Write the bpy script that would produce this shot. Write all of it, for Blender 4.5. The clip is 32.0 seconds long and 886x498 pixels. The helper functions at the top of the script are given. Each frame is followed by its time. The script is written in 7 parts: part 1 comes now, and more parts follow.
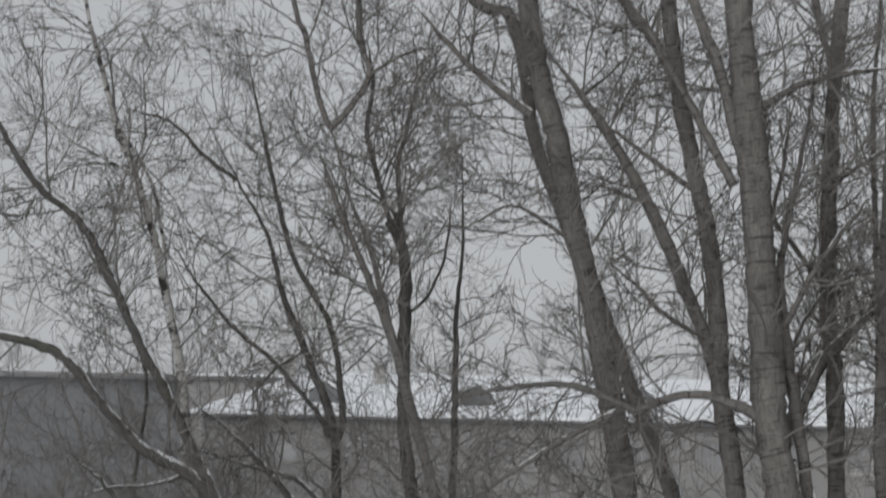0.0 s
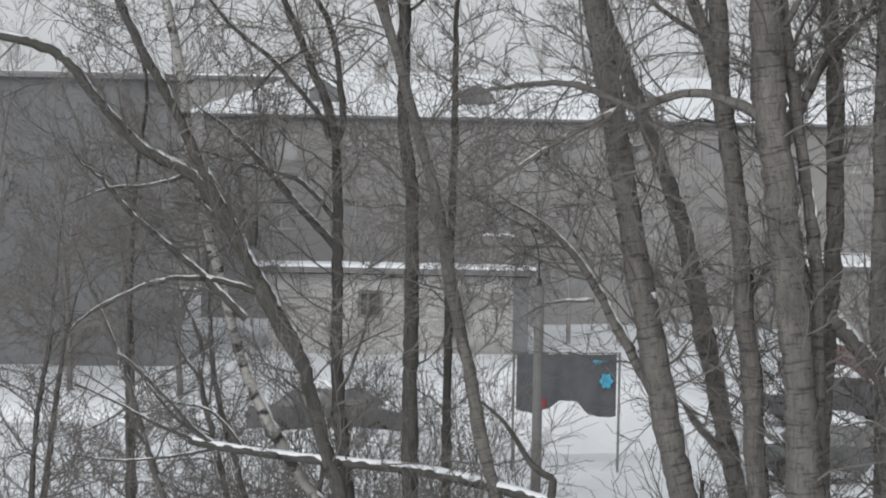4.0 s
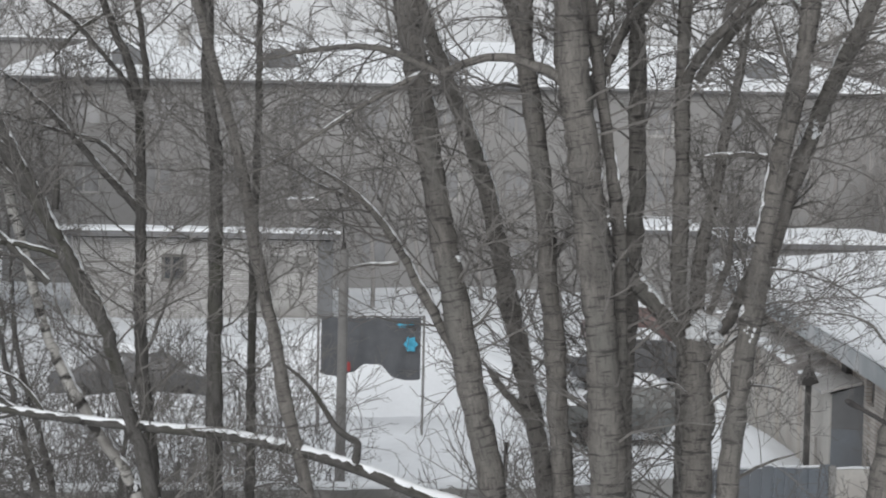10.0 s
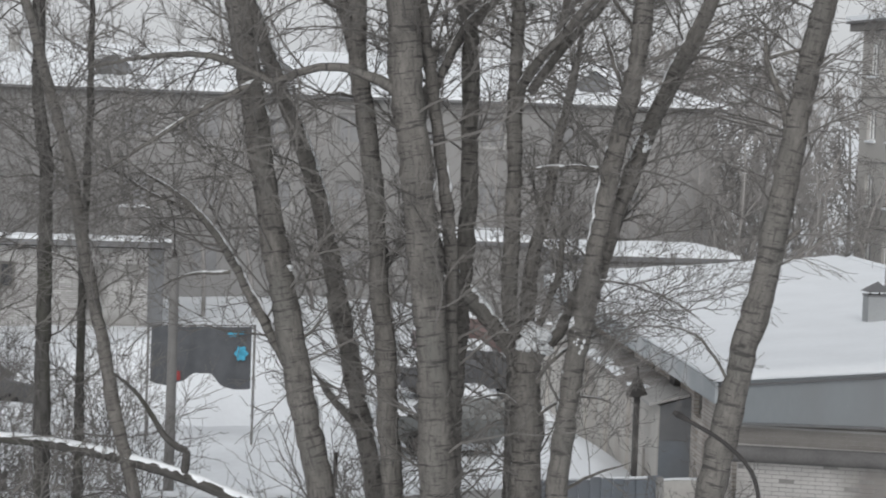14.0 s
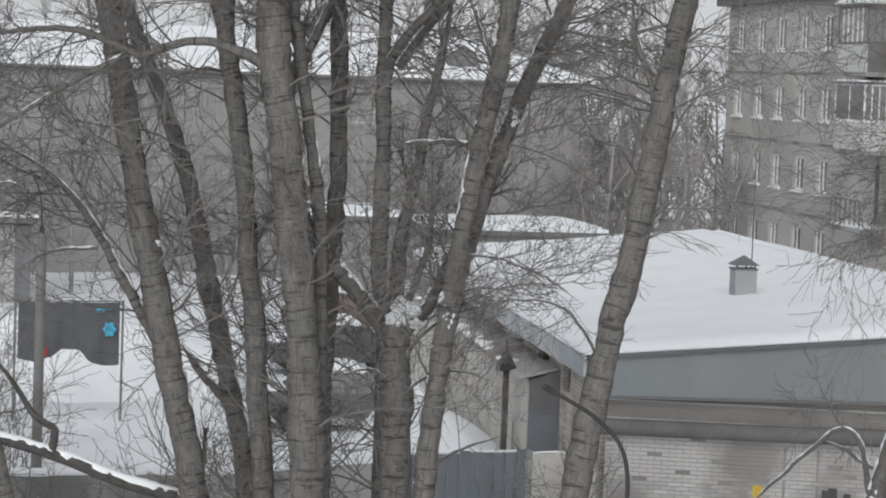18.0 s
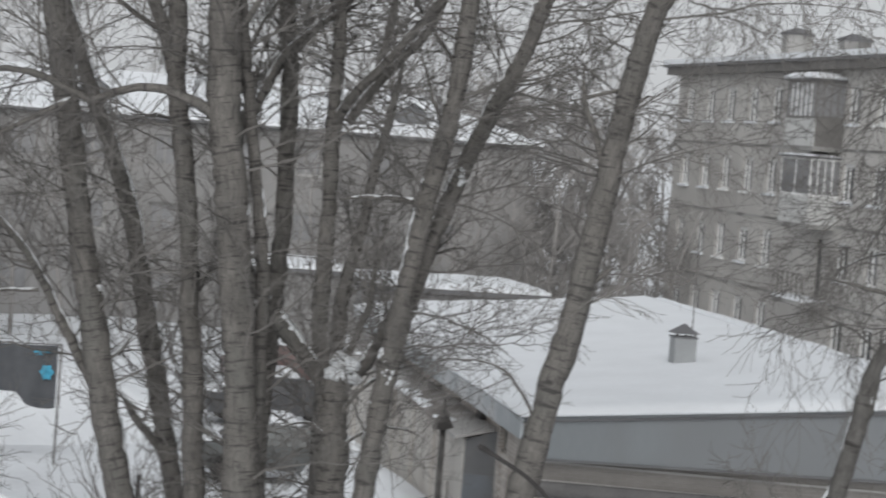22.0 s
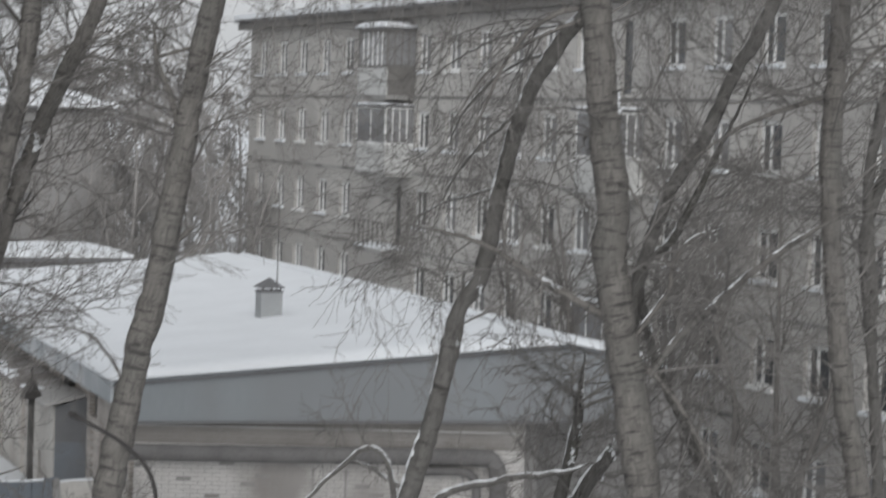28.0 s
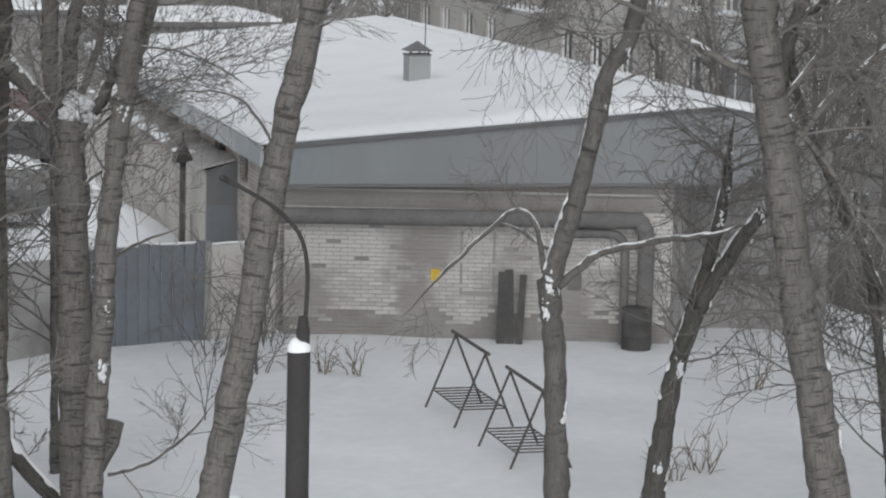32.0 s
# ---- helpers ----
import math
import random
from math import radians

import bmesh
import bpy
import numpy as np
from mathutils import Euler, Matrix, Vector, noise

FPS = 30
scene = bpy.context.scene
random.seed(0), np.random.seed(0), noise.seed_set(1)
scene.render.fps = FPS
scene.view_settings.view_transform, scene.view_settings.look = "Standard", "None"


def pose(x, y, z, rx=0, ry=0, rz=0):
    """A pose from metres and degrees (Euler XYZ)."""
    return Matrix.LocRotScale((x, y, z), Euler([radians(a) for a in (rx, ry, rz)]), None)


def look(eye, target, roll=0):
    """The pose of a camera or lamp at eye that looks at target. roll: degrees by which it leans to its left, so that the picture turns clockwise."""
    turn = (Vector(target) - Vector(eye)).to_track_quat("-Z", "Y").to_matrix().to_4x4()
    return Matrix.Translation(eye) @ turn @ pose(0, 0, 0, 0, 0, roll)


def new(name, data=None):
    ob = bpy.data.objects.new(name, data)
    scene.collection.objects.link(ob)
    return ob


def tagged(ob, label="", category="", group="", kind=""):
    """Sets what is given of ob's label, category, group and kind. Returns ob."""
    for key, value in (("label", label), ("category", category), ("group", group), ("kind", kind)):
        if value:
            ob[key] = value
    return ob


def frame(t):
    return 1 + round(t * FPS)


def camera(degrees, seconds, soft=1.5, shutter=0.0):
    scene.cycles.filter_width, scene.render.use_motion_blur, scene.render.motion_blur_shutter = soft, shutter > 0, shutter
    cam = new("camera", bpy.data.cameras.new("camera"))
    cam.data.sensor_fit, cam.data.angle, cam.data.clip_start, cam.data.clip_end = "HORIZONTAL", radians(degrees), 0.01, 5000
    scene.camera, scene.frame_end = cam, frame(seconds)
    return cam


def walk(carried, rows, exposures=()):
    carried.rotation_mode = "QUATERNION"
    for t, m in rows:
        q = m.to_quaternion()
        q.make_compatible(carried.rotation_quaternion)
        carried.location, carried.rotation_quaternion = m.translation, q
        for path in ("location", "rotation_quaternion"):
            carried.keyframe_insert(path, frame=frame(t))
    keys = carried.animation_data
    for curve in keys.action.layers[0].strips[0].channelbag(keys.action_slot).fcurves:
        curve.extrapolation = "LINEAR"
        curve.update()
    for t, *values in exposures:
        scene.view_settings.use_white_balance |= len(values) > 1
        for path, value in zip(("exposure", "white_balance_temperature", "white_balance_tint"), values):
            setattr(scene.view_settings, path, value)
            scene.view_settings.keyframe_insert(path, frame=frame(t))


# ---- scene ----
EYE = 8.5
cam = camera(19.5, 32.0, soft=1.9, shutter=0.8)
# seconds, tilt (90 is level), lean, turn; the camera stays at one window and only turns
ROWS = [
    (0.0, 93.70, -1.21, -0.08),
    (0.5, 92.76, -1.15, 0.10),
    (1.0, 92.05, -1.10, 0.26),
    (1.5, 90.95, -1.17, 0.30),
    (2.0, 89.93, -1.42, 0.29),
    (2.5, 88.94, -1.55, 0.16),
    (3.0, 88.30, -1.74, -0.14),
    (3.5, 87.57, -1.40, -0.13),
    (5.5, 86.46, -0.55, -0.19),
    (6.0, 86.41, -0.61, -0.57),
    (6.5, 86.36, -0.58, -0.90),
    (7.0, 86.07, -0.59, -1.38),
    (7.5, 85.90, -0.63, -1.93),
    (8.0, 85.95, -0.85, -2.56),
    (8.5, 85.89, -0.91, -3.06),
    (9.0, 85.93, -1.08, -3.63),
    (9.5, 86.17, -1.21, -4.05),
    (10.0, 86.30, -1.28, -4.41),
    (10.5, 86.46, -1.43, -4.82),
    (11.0, 86.59, -1.46, -5.08),
    (11.5, 86.56, -1.54, -5.50),
    (12.0, 86.77, -1.81, -6.28),
    (12.5, 86.70, -1.68, -6.65),
    (13.0, 86.64, -1.79, -6.84),
    (13.5, 86.57, -1.94, -7.54),
    (14.0, 86.63, -2.05, -8.11),
    (14.5, 86.93, -2.15, -8.49),
    (16.5, 86.31, -2.06, -10.11),
    (17.0, 86.28, -2.12, -10.54),
    (17.5, 86.28, -2.09, -10.84),
    (18.0, 86.17, -2.07, -11.02),
    (18.5, 86.13, -2.05, -11.27),
    (19.0, 86.26, -2.14, -11.46),
    (19.5, 86.33, -2.08, -11.65),
    (20.0, 86.38, -2.05, -11.53),
    (20.5, 86.61, -1.94, -11.52),
    (21.0, 87.75, -1.79, -10.89),
    (21.5, 87.59, -3.03, -11.08),
    (22.0, 87.51, -4.48, -12.16),
    (22.5, 88.12, -5.43, -13.33),
    (23.0, 88.87, -5.64, -14.63),
    (23.5, 89.22, -4.91, -15.18),
    (24.0, 89.01, -3.64, -16.39),
    (24.5, 89.13, -3.25, -16.90),
    (25.0, 88.74, -3.68, -17.44),
    (25.5, 89.63, -4.28, -19.04),
    (27.5, 88.16, -2.00, -22.20),
    (28.0, 87.05, -1.79, -21.58),
    (28.5, 86.18, -1.77, -21.06),
    (29.0, 85.39, -1.76, -20.67),
    (29.5, 84.58, -1.71, -20.08),
    (30.0, 83.53, -1.67, -19.43),
    (30.5, 82.85, -1.67, -19.19),
    (31.0, 82.36, -1.68, -18.90),
    (31.5, 82.03, -1.51, -18.65),
    (32.0, 81.70, -1.29, -18.32),
]
EXPOSURES = [(0.0, 0.18), (1.0, 0.33), (2.0, 0.38), (3.5, 0.5), (6.0, 0.68), (13.0, 0.58), (19.0, 0.58), (23.0, 0.45), (28.0, 0.48), (32.0, 0.54)]
walk(cam, [(t, pose(0, 0, EYE, rx, ry, rz)) for t, rx, ry, rz in ROWS], EXPOSURES)

# ------------------------------------------------------------------ light
world = bpy.data.worlds.new("overcast_sky")
scene.world = world
world.use_nodes = True
wn = world.node_tree.nodes
sky = wn.new("ShaderNodeTexSky")
sky.sky_type, sky.sun_disc = "NISHITA", False
sky.sun_elevation, sky.sun_rotation = radians(22), radians(198)
grey = wn.new("ShaderNodeHueSaturation")
grey.inputs["Saturation"].default_value = 0.12
cloud = wn.new("ShaderNodeMix")  # a closed cloud layer over the sky
cloud.data_type = "RGBA"
cloud.inputs["Factor"].default_value = 0.85
cloud.inputs["B"].default_value = (3.63, 3.77, 3.96, 1)
world.node_tree.links.new(sky.outputs[0], grey.inputs["Color"])
world.node_tree.links.new(grey.outputs[0], cloud.inputs["A"])
world.node_tree.links.new(cloud.outputs["Result"], wn["Background"].inputs["Color"])
wn["Background"].inputs["Strength"].default_value = 0.10

sun = new("sun", bpy.data.lights.new("sun", "SUN"))
sun.data.energy, sun.data.angle, sun.data.color = 1.45, radians(60), (1.0, 0.995, 0.98)
sun.matrix_world = look((-30, -90, 55), (15, 45, 0))

# ------------------------------------------------------------------ materials


def material(name, colour, rough=0.8, metal=0.0, spread=0.12, scale=3.0, fine=40.0, bump=0.2, second=None, mask_scale=0.6,
             mask_edge=(0.45, 0.6), coords="Object", specular=0.3, stretch=(1, 1, 1)):
    """A surface with variation at two scales; second: a stain colour that breaks through in large patches."""
    m = bpy.data.materials.new(name)
    m.use_nodes = True
    n, l = m.node_tree.nodes, m.node_tree.links
    p = n["Principled BSDF"]
    p.inputs["Roughness"].default_value, p.inputs["Metallic"].default_value = rough, metal
    p.inputs["Specular IOR Level"].default_value = specular
    tc, mp = n.new("ShaderNodeTexCoord"), n.new("ShaderNodeMapping")
    mp.inputs["Scale"].default_value = stretch
    if coords == "Position":
        l.new(n.new("ShaderNodeNewGeometry").outputs["Position"], mp.inputs["Vector"])
    else:
        l.new(tc.outputs[coords], mp.inputs["Vector"])

    def noise_at(s, detail=5.0):
        q = n.new("ShaderNodeTexNoise")
        q.inputs["Scale"].default_value, q.inputs["Detail"].default_value = s, detail
        l.new(mp.outputs[0], q.inputs["Vector"])
        return q

    coarse, small = noise_at(scale), noise_at(fine, 3.0)
    mix = n.new("ShaderNodeMath")
    mix.operation = "MULTIPLY_ADD"
    l.new(coarse.outputs["Fac"], mix.inputs[0])
    mix.inputs[1].default_value = 0.65
    half = n.new("ShaderNodeMath")
    half.operation = "MULTIPLY"
    half.inputs[1].default_value = 0.35
    l.new(small.outputs["Fac"], half.inputs[0])
    l.new(half.outputs[0], mix.inputs[2])
    ramp = n.new("ShaderNodeMapRange")
    ramp.inputs["From Min"].default_value, ramp.inputs["From Max"].default_value = 0.3, 0.7
    ramp.inputs["To Min"].default_value, ramp.inputs["To Max"].default_value = 1 - spread, 1 + spread
    l.new(mix.outputs[0], ramp.inputs["Value"])
    tone = n.new("ShaderNodeMix")
    tone.data_type, tone.blend_type = "RGBA", "MULTIPLY"
    tone.inputs["Factor"].default_value = 1.0
    tone.inputs["A"].default_value = (*colour, 1)
    l.new(ramp.outputs[0], tone.inputs["B"])
    out = tone.outputs["Result"]
    if second:
        big = noise_at(mask_scale, 6.0)
        mask = n.new("ShaderNodeMapRange")
        mask.inputs["From Min"].default_value, mask.inputs["From Max"].default_value = mask_edge
        l.new(big.outputs["Fac"], mask.inputs["Value"])
        both = n.new("ShaderNodeMix")
        both.data_type = "RGBA"
        l.new(mask.outputs[0], both.inputs["Factor"])
        l.new(out, both.inputs["A"])
        both.inputs["B"].default_value = (*second, 1)
        out = both.outputs["Result"]
    l.new(out, p.inputs["Base Color"])
    if bump:
        b = n.new("ShaderNodeBump")
        b.inputs["Strength"].default_value, b.inputs["Distance"].default_value = bump, 0.02
        l.new(mix.outputs[0], b.inputs["Height"])
        l.new(b.outputs[0], p.inputs["Normal"])
    return m


def bark(name, pale, dark, ring_scale, ring_edge, moss=None, crack=None):
    """Bark on a tube whose UV is metres round and metres along: pale skin, dark cross scars, and a stain colour."""
    m = bpy.data.materials.new(name)
    m.use_nodes = True
    n, l = m.node_tree.nodes, m.node_tree.links
    p = n["Principled BSDF"]
    p.inputs["Roughness"].default_value, p.inputs["Specular IOR Level"].default_value = 0.85, 0.2
    tc = n.new("ShaderNodeTexCoord")

    def noise_at(stretch, detail=4.0, rough=0.5):
        mp, q = n.new("ShaderNodeMapping"), n.new("ShaderNodeTexNoise")
        mp.inputs["Scale"].default_value = stretch
        q.inputs["Scale"].default_value, q.inputs["Detail"].default_value, q.inputs["Roughness"].default_value = 1.0, detail, rough
        l.new(tc.outputs["UV"], mp.inputs["Vector"])
        l.new(mp.outputs[0], q.inputs["Vector"])
        return q

    def band(source, low, high):
        r = n.new("ShaderNodeMapRange")
        r.inputs["From Min"].default_value, r.inputs["From Max"].default_value = low, high
        l.new(source.outputs["Fac"], r.inputs["Value"])
        return r.outputs[0]

    def over(a, fac, colour):
        x = n.new("ShaderNodeMix")
        x.data_type = "RGBA"
        l.new(fac, x.inputs["Factor"])
        l.new(a, x.inputs["A"])
        x.inputs["B"].default_value = (*colour, 1)
        return x.outputs["Result"]

    base = n.new("ShaderNodeMix")
    base.data_type = "RGBA"
    l.new(band(noise_at((7.0, 3.0, 1.0), 9.0, 0.78), 0.30, 0.70), base.inputs["Factor"])
    base.inputs["A"].default_value = (*[c * 0.62 for c in pale], 1)
    base.inputs["B"].default_value = (*[min(1, c * 1.3) for c in pale], 1)
    out = base.outputs["Result"]
    if moss:
        out = over(out, band(noise_at((2.2, 0.7, 1.0), 6.0, 0.6), 0.48, 0.70), moss)
    cracks = noise_at((26.0, 3.6, 1.0), 7.0, 0.8)
    if crack:
        out = over(out, band(cracks, *crack), [c * 1.25 for c in dark])
    out = over(out, band(noise_at((4.2, ring_scale * 2.3, 1.0), 3.0, 0.55), ring_edge[0] + 0.05, ring_edge[1] + 0.05), [c * 1.15 for c in dark])
    rings = noise_at((2.3, ring_scale, 1.0), 4.0, 0.62)
    out = over(out, band(rings, *ring_edge), [c * 1.15 for c in dark])
    scars = noise_at((1.5, 2.3, 1.0), 7.0, 0.72)
    out = over(out, band(scars, 0.585, 0.67), [c * 0.9 for c in dark])
    l.new(out, p.inputs["Base Color"])
    total = n.new("ShaderNodeMath")
    l.new(rings.outputs["Fac"], total.inputs[0])
    l.new(cracks.outputs["Fac"], total.inputs[1])
    b = n.new("ShaderNodeBump")
    b.inputs["Strength"].default_value, b.inputs["Distance"].default_value, b.invert = 0.75, 0.025, True
    l.new(total.outputs[0], b.inputs["Height"])
    l.new(b.outputs[0], p.inputs["Normal"])
    return m


SNOW = material("snow", (0.80, 0.82, 0.845), 0.75, spread=0.05, scale=0.8, fine=9.0, bump=0.25, specular=0.25)
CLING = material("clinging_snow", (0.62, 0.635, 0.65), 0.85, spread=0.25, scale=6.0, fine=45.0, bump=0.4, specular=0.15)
SOOTY = material("sooty_dark", (0.09, 0.087, 0.085), 0.9, spread=0.3, scale=3.0, fine=25.0, bump=0.2, specular=0.15)
GROUND = material("trodden_snow", (0.79, 0.81, 0.835), 0.8, spread=0.10, scale=0.35, fine=4.0, bump=0.6, second=(0.66, 0.67, 0.685), mask_scale=0.12, mask_edge=(0.52, 0.75), specular=0.2)
POPLAR = bark("poplar_bark", (0.172, 0.161, 0.150), (0.058, 0.055, 0.053), 16.0, (0.56, 0.62), (0.14, 0.136, 0.127), (0.50, 0.64))
DARKBARK = bark("dark_bark", (0.098, 0.094, 0.09), (0.03, 0.028, 0.026), 4.0, (0.62, 0.75), (0.07, 0.07, 0.055), (0.5, 0.65))
GREYBARK = bark("grey_bark", (0.135, 0.129, 0.123), (0.045, 0.042, 0.04), 9.0, (0.58, 0.68), (0.11, 0.106, 0.098), (0.52, 0.68))
BIRCH = bark("birch_bark", (0.42, 0.41, 0.39), (0.04, 0.038, 0.036), 5.0, (0.53, 0.6), (0.10, 0.09, 0.085))
TWIG = material("twig_bark", (0.155, 0.147, 0.14), 0.85, spread=0.3, scale=1.0, fine=12.0, bump=0.0, specular=0.15)
# twig colour lightened with distance: haze put into the base colour
HAZETWIG = material("hazed_far_twig", (0.29, 0.277, 0.268), 0.9, spread=0.3, scale=0.4, fine=3.0, bump=0.0, specular=0.1)
PLASTER = material("grey_render", (0.48, 0.465, 0.445), 0.9, spread=0.10, scale=0.35, fine=8.0, bump=0.15, second=(0.40, 0.385, 0.37), mask_scale=0.22)
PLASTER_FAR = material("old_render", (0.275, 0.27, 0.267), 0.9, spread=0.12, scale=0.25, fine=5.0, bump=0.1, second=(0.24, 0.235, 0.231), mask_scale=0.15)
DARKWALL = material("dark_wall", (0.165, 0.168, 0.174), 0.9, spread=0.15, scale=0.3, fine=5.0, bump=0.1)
ROOFMETAL = material("roof_metal", (0.17, 0.17, 0.175), 0.55, 0.3, spread=0.15, scale=0.7, fine=12.0, bump=0.1)
FASCIA = material("painted_sheet_metal", (0.235, 0.255, 0.27), 0.5, 0.2, spread=0.10, scale=0.5, fine=14.0, bump=0.08, second=(0.22, 0.23, 0.24), mask_scale=0.35, stretch=(1, 1, 0.4))
BLUEMETAL = material("blue_grey_sheet", (0.19, 0.21, 0.235), 0.55, 0.2, spread=0.15, scale=0.8, fine=10.0, bump=0.1, second=(0.17, 0.175, 0.185), mask_scale=0.5)
CONCRETE = material("concrete", (0.36, 0.355, 0.345), 0.92, spread=0.15, scale=0.8, fine=16.0, bump=0.3, second=(0.18, 0.175, 0.17), mask_scale=0.5)
MORTAR = material("mortar", (0.29, 0.28, 0.27), 0.95, spread=0.2, scale=2.0, fine=30.0, bump=0.4)
WHITEPAINT = material("white_paint", (0.82, 0.82, 0.81), 0.6, spread=0.06, scale=1.5, fine=20.0, bump=0.05)
GALVANISED = material("galvanised_sheet", (0.34, 0.35, 0.355), 0.55, 0.3, spread=0.12, scale=2.0, fine=20.0, bump=0.05)
PANEL = material("pale_panel", (0.55, 0.55, 0.54), 0.7, spread=0.07, scale=0.8, fine=10.0, bump=0.05)
DARKFRAME = material("weathered_frame", (0.17, 0.163, 0.155), 0.7, spread=0.2, scale=2.0, fine=20.0, bump=0.1)
GLASS = material("window_glass", (0.07, 0.073, 0.078), 0.08, spread=0.3, scale=0.4, fine=2.0, bump=0.02, specular=0.6)
# opaque pane colour raised to imitate the veil of haze over windows
HAZEGLASS = material("hazed_glass", (0.24, 0.24, 0.245), 0.15, spread=0.25, scale=0.4, fine=2.0, bump=0.02, specular=0.5)
STEEL = material("rusty_steel", (0.10, 0.09, 0.085), 0.6, 0.4, spread=0.3, scale=4.0, fine=40.0, bump=0.1)
POLE = material("dark_pole", (0.045, 0.042, 0.041), 0.8, spread=0.25, scale=2.0, fine=25.0, bump=0.2)
GREYPOLE = material("grey_pole", (0.20, 0.195, 0.19), 0.85, spread=0.2, scale=2.0, fine=25.0, bump=0.2)
TYRE = material("tyre_rubber", (0.02, 0.02, 0.02), 0.8, spread=0.2)
CARPET = material("dark_carpet", (0.105, 0.108, 0.116), 0.95, spread=0.2, scale=3.0, fine=60.0, bump=0.2)
CYAN = material("blue_flower", (0.08, 0.36, 0.52), 0.9, spread=0.4, scale=8.0, fine=30.0)
RED = material("red_cloth", (0.30, 0.06, 0.06), 0.9, spread=0.2)
YELLOW = material("yellow_paint", (0.62, 0.42, 0.06), 0.6, spread=0.15, scale=8.0)
WEED = material("dry_weed", (0.20, 0.165, 0.13), 0.9, spread=0.3, scale=2.0)


def brick_material(name, pale, stain, spots=()):
    m = material(name, pale, 0.9, spread=0.10, scale=2.5, fine=30.0, bump=0.35, second=stain,
                 mask_scale=0.9, mask_edge=(0.47, 0.72), coords="Position")
    n, l = m.node_tree.nodes, m.node_tree.links
    p = n["Principled BSDF"]
    src = p.inputs["Base Color"].links[0].from_socket
    info, mp, mul = n.new("ShaderNodeObjectInfo"), n.new("ShaderNodeMapRange"), n.new("ShaderNodeMix")
    mp.inputs["To Min"].default_value, mp.inputs["To Max"].default_value = 0.82, 1.12
    mul.data_type, mul.blend_type = "RGBA", "MULTIPLY"
    mul.inputs["Factor"].default_value = 1.0
    l.new(info.outputs["Random"], mp.inputs["Value"])
    l.new(src, mul.inputs["A"])
    l.new(mp.outputs[0], mul.inputs["B"])
    out = mul.outputs["Result"]
    for centre, reach in spots:
        g, far, blur, edge, dirt = n.new("ShaderNodeNewGeometry"), n.new("ShaderNodeVectorMath"), n.new("ShaderNodeTexNoise"), n.new("ShaderNodeMath"), n.new("ShaderNodeMapRange")
        far.operation, edge.operation = "DISTANCE", "MULTIPLY_ADD"
        far.inputs[1].default_value = centre
        blur.inputs["Scale"].default_value, blur.inputs["Detail"].default_value = 3.0, 6.0
        l.new(g.outputs["Position"], far.inputs[0])
        l.new(g.outputs["Position"], blur.inputs["Vector"])
        l.new(blur.outputs["Fac"], edge.inputs[0])
        edge.inputs[1].default_value = reach
        l.new(far.outputs["Value"], edge.inputs[2])
        dirt.inputs["From Min"].default_value, dirt.inputs["From Max"].default_value = reach * 1.45, reach * 0.9
        dirt.inputs["To Max"].default_value = 0.75
        l.new(edge.outputs[0], dirt.inputs["Value"])
        tint = n.new("ShaderNodeMix")
        tint.data_type = "RGBA"
        l.new(dirt.outputs[0], tint.inputs["Factor"])
        l.new(out, tint.inputs["A"])
        tint.inputs["B"].default_value = (*stain, 1)
        out = tint.outputs["Result"]
    l.new(out, p.inputs["Base Color"])
    return m


BRICK = brick_material("whitewashed_brick", (0.49, 0.475, 0.46), (0.27, 0.252, 0.24), (((14.75, 44.63, 1.75), 0.7), ((14.45, 44.73, 0.75), 0.5), ((12.6, 45.35, 0.7), 0.7), ((17.2, 43.81, 0.6), 0.6)))
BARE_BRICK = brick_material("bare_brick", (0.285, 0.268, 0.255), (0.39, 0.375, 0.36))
LAGGING = material("pipe_lagging", (0.16, 0.155, 0.153), 0.9, spread=0.25, scale=2.0, fine=20.0, bump=0.4)

# ------------------------------------------------------------------ mesh helpers


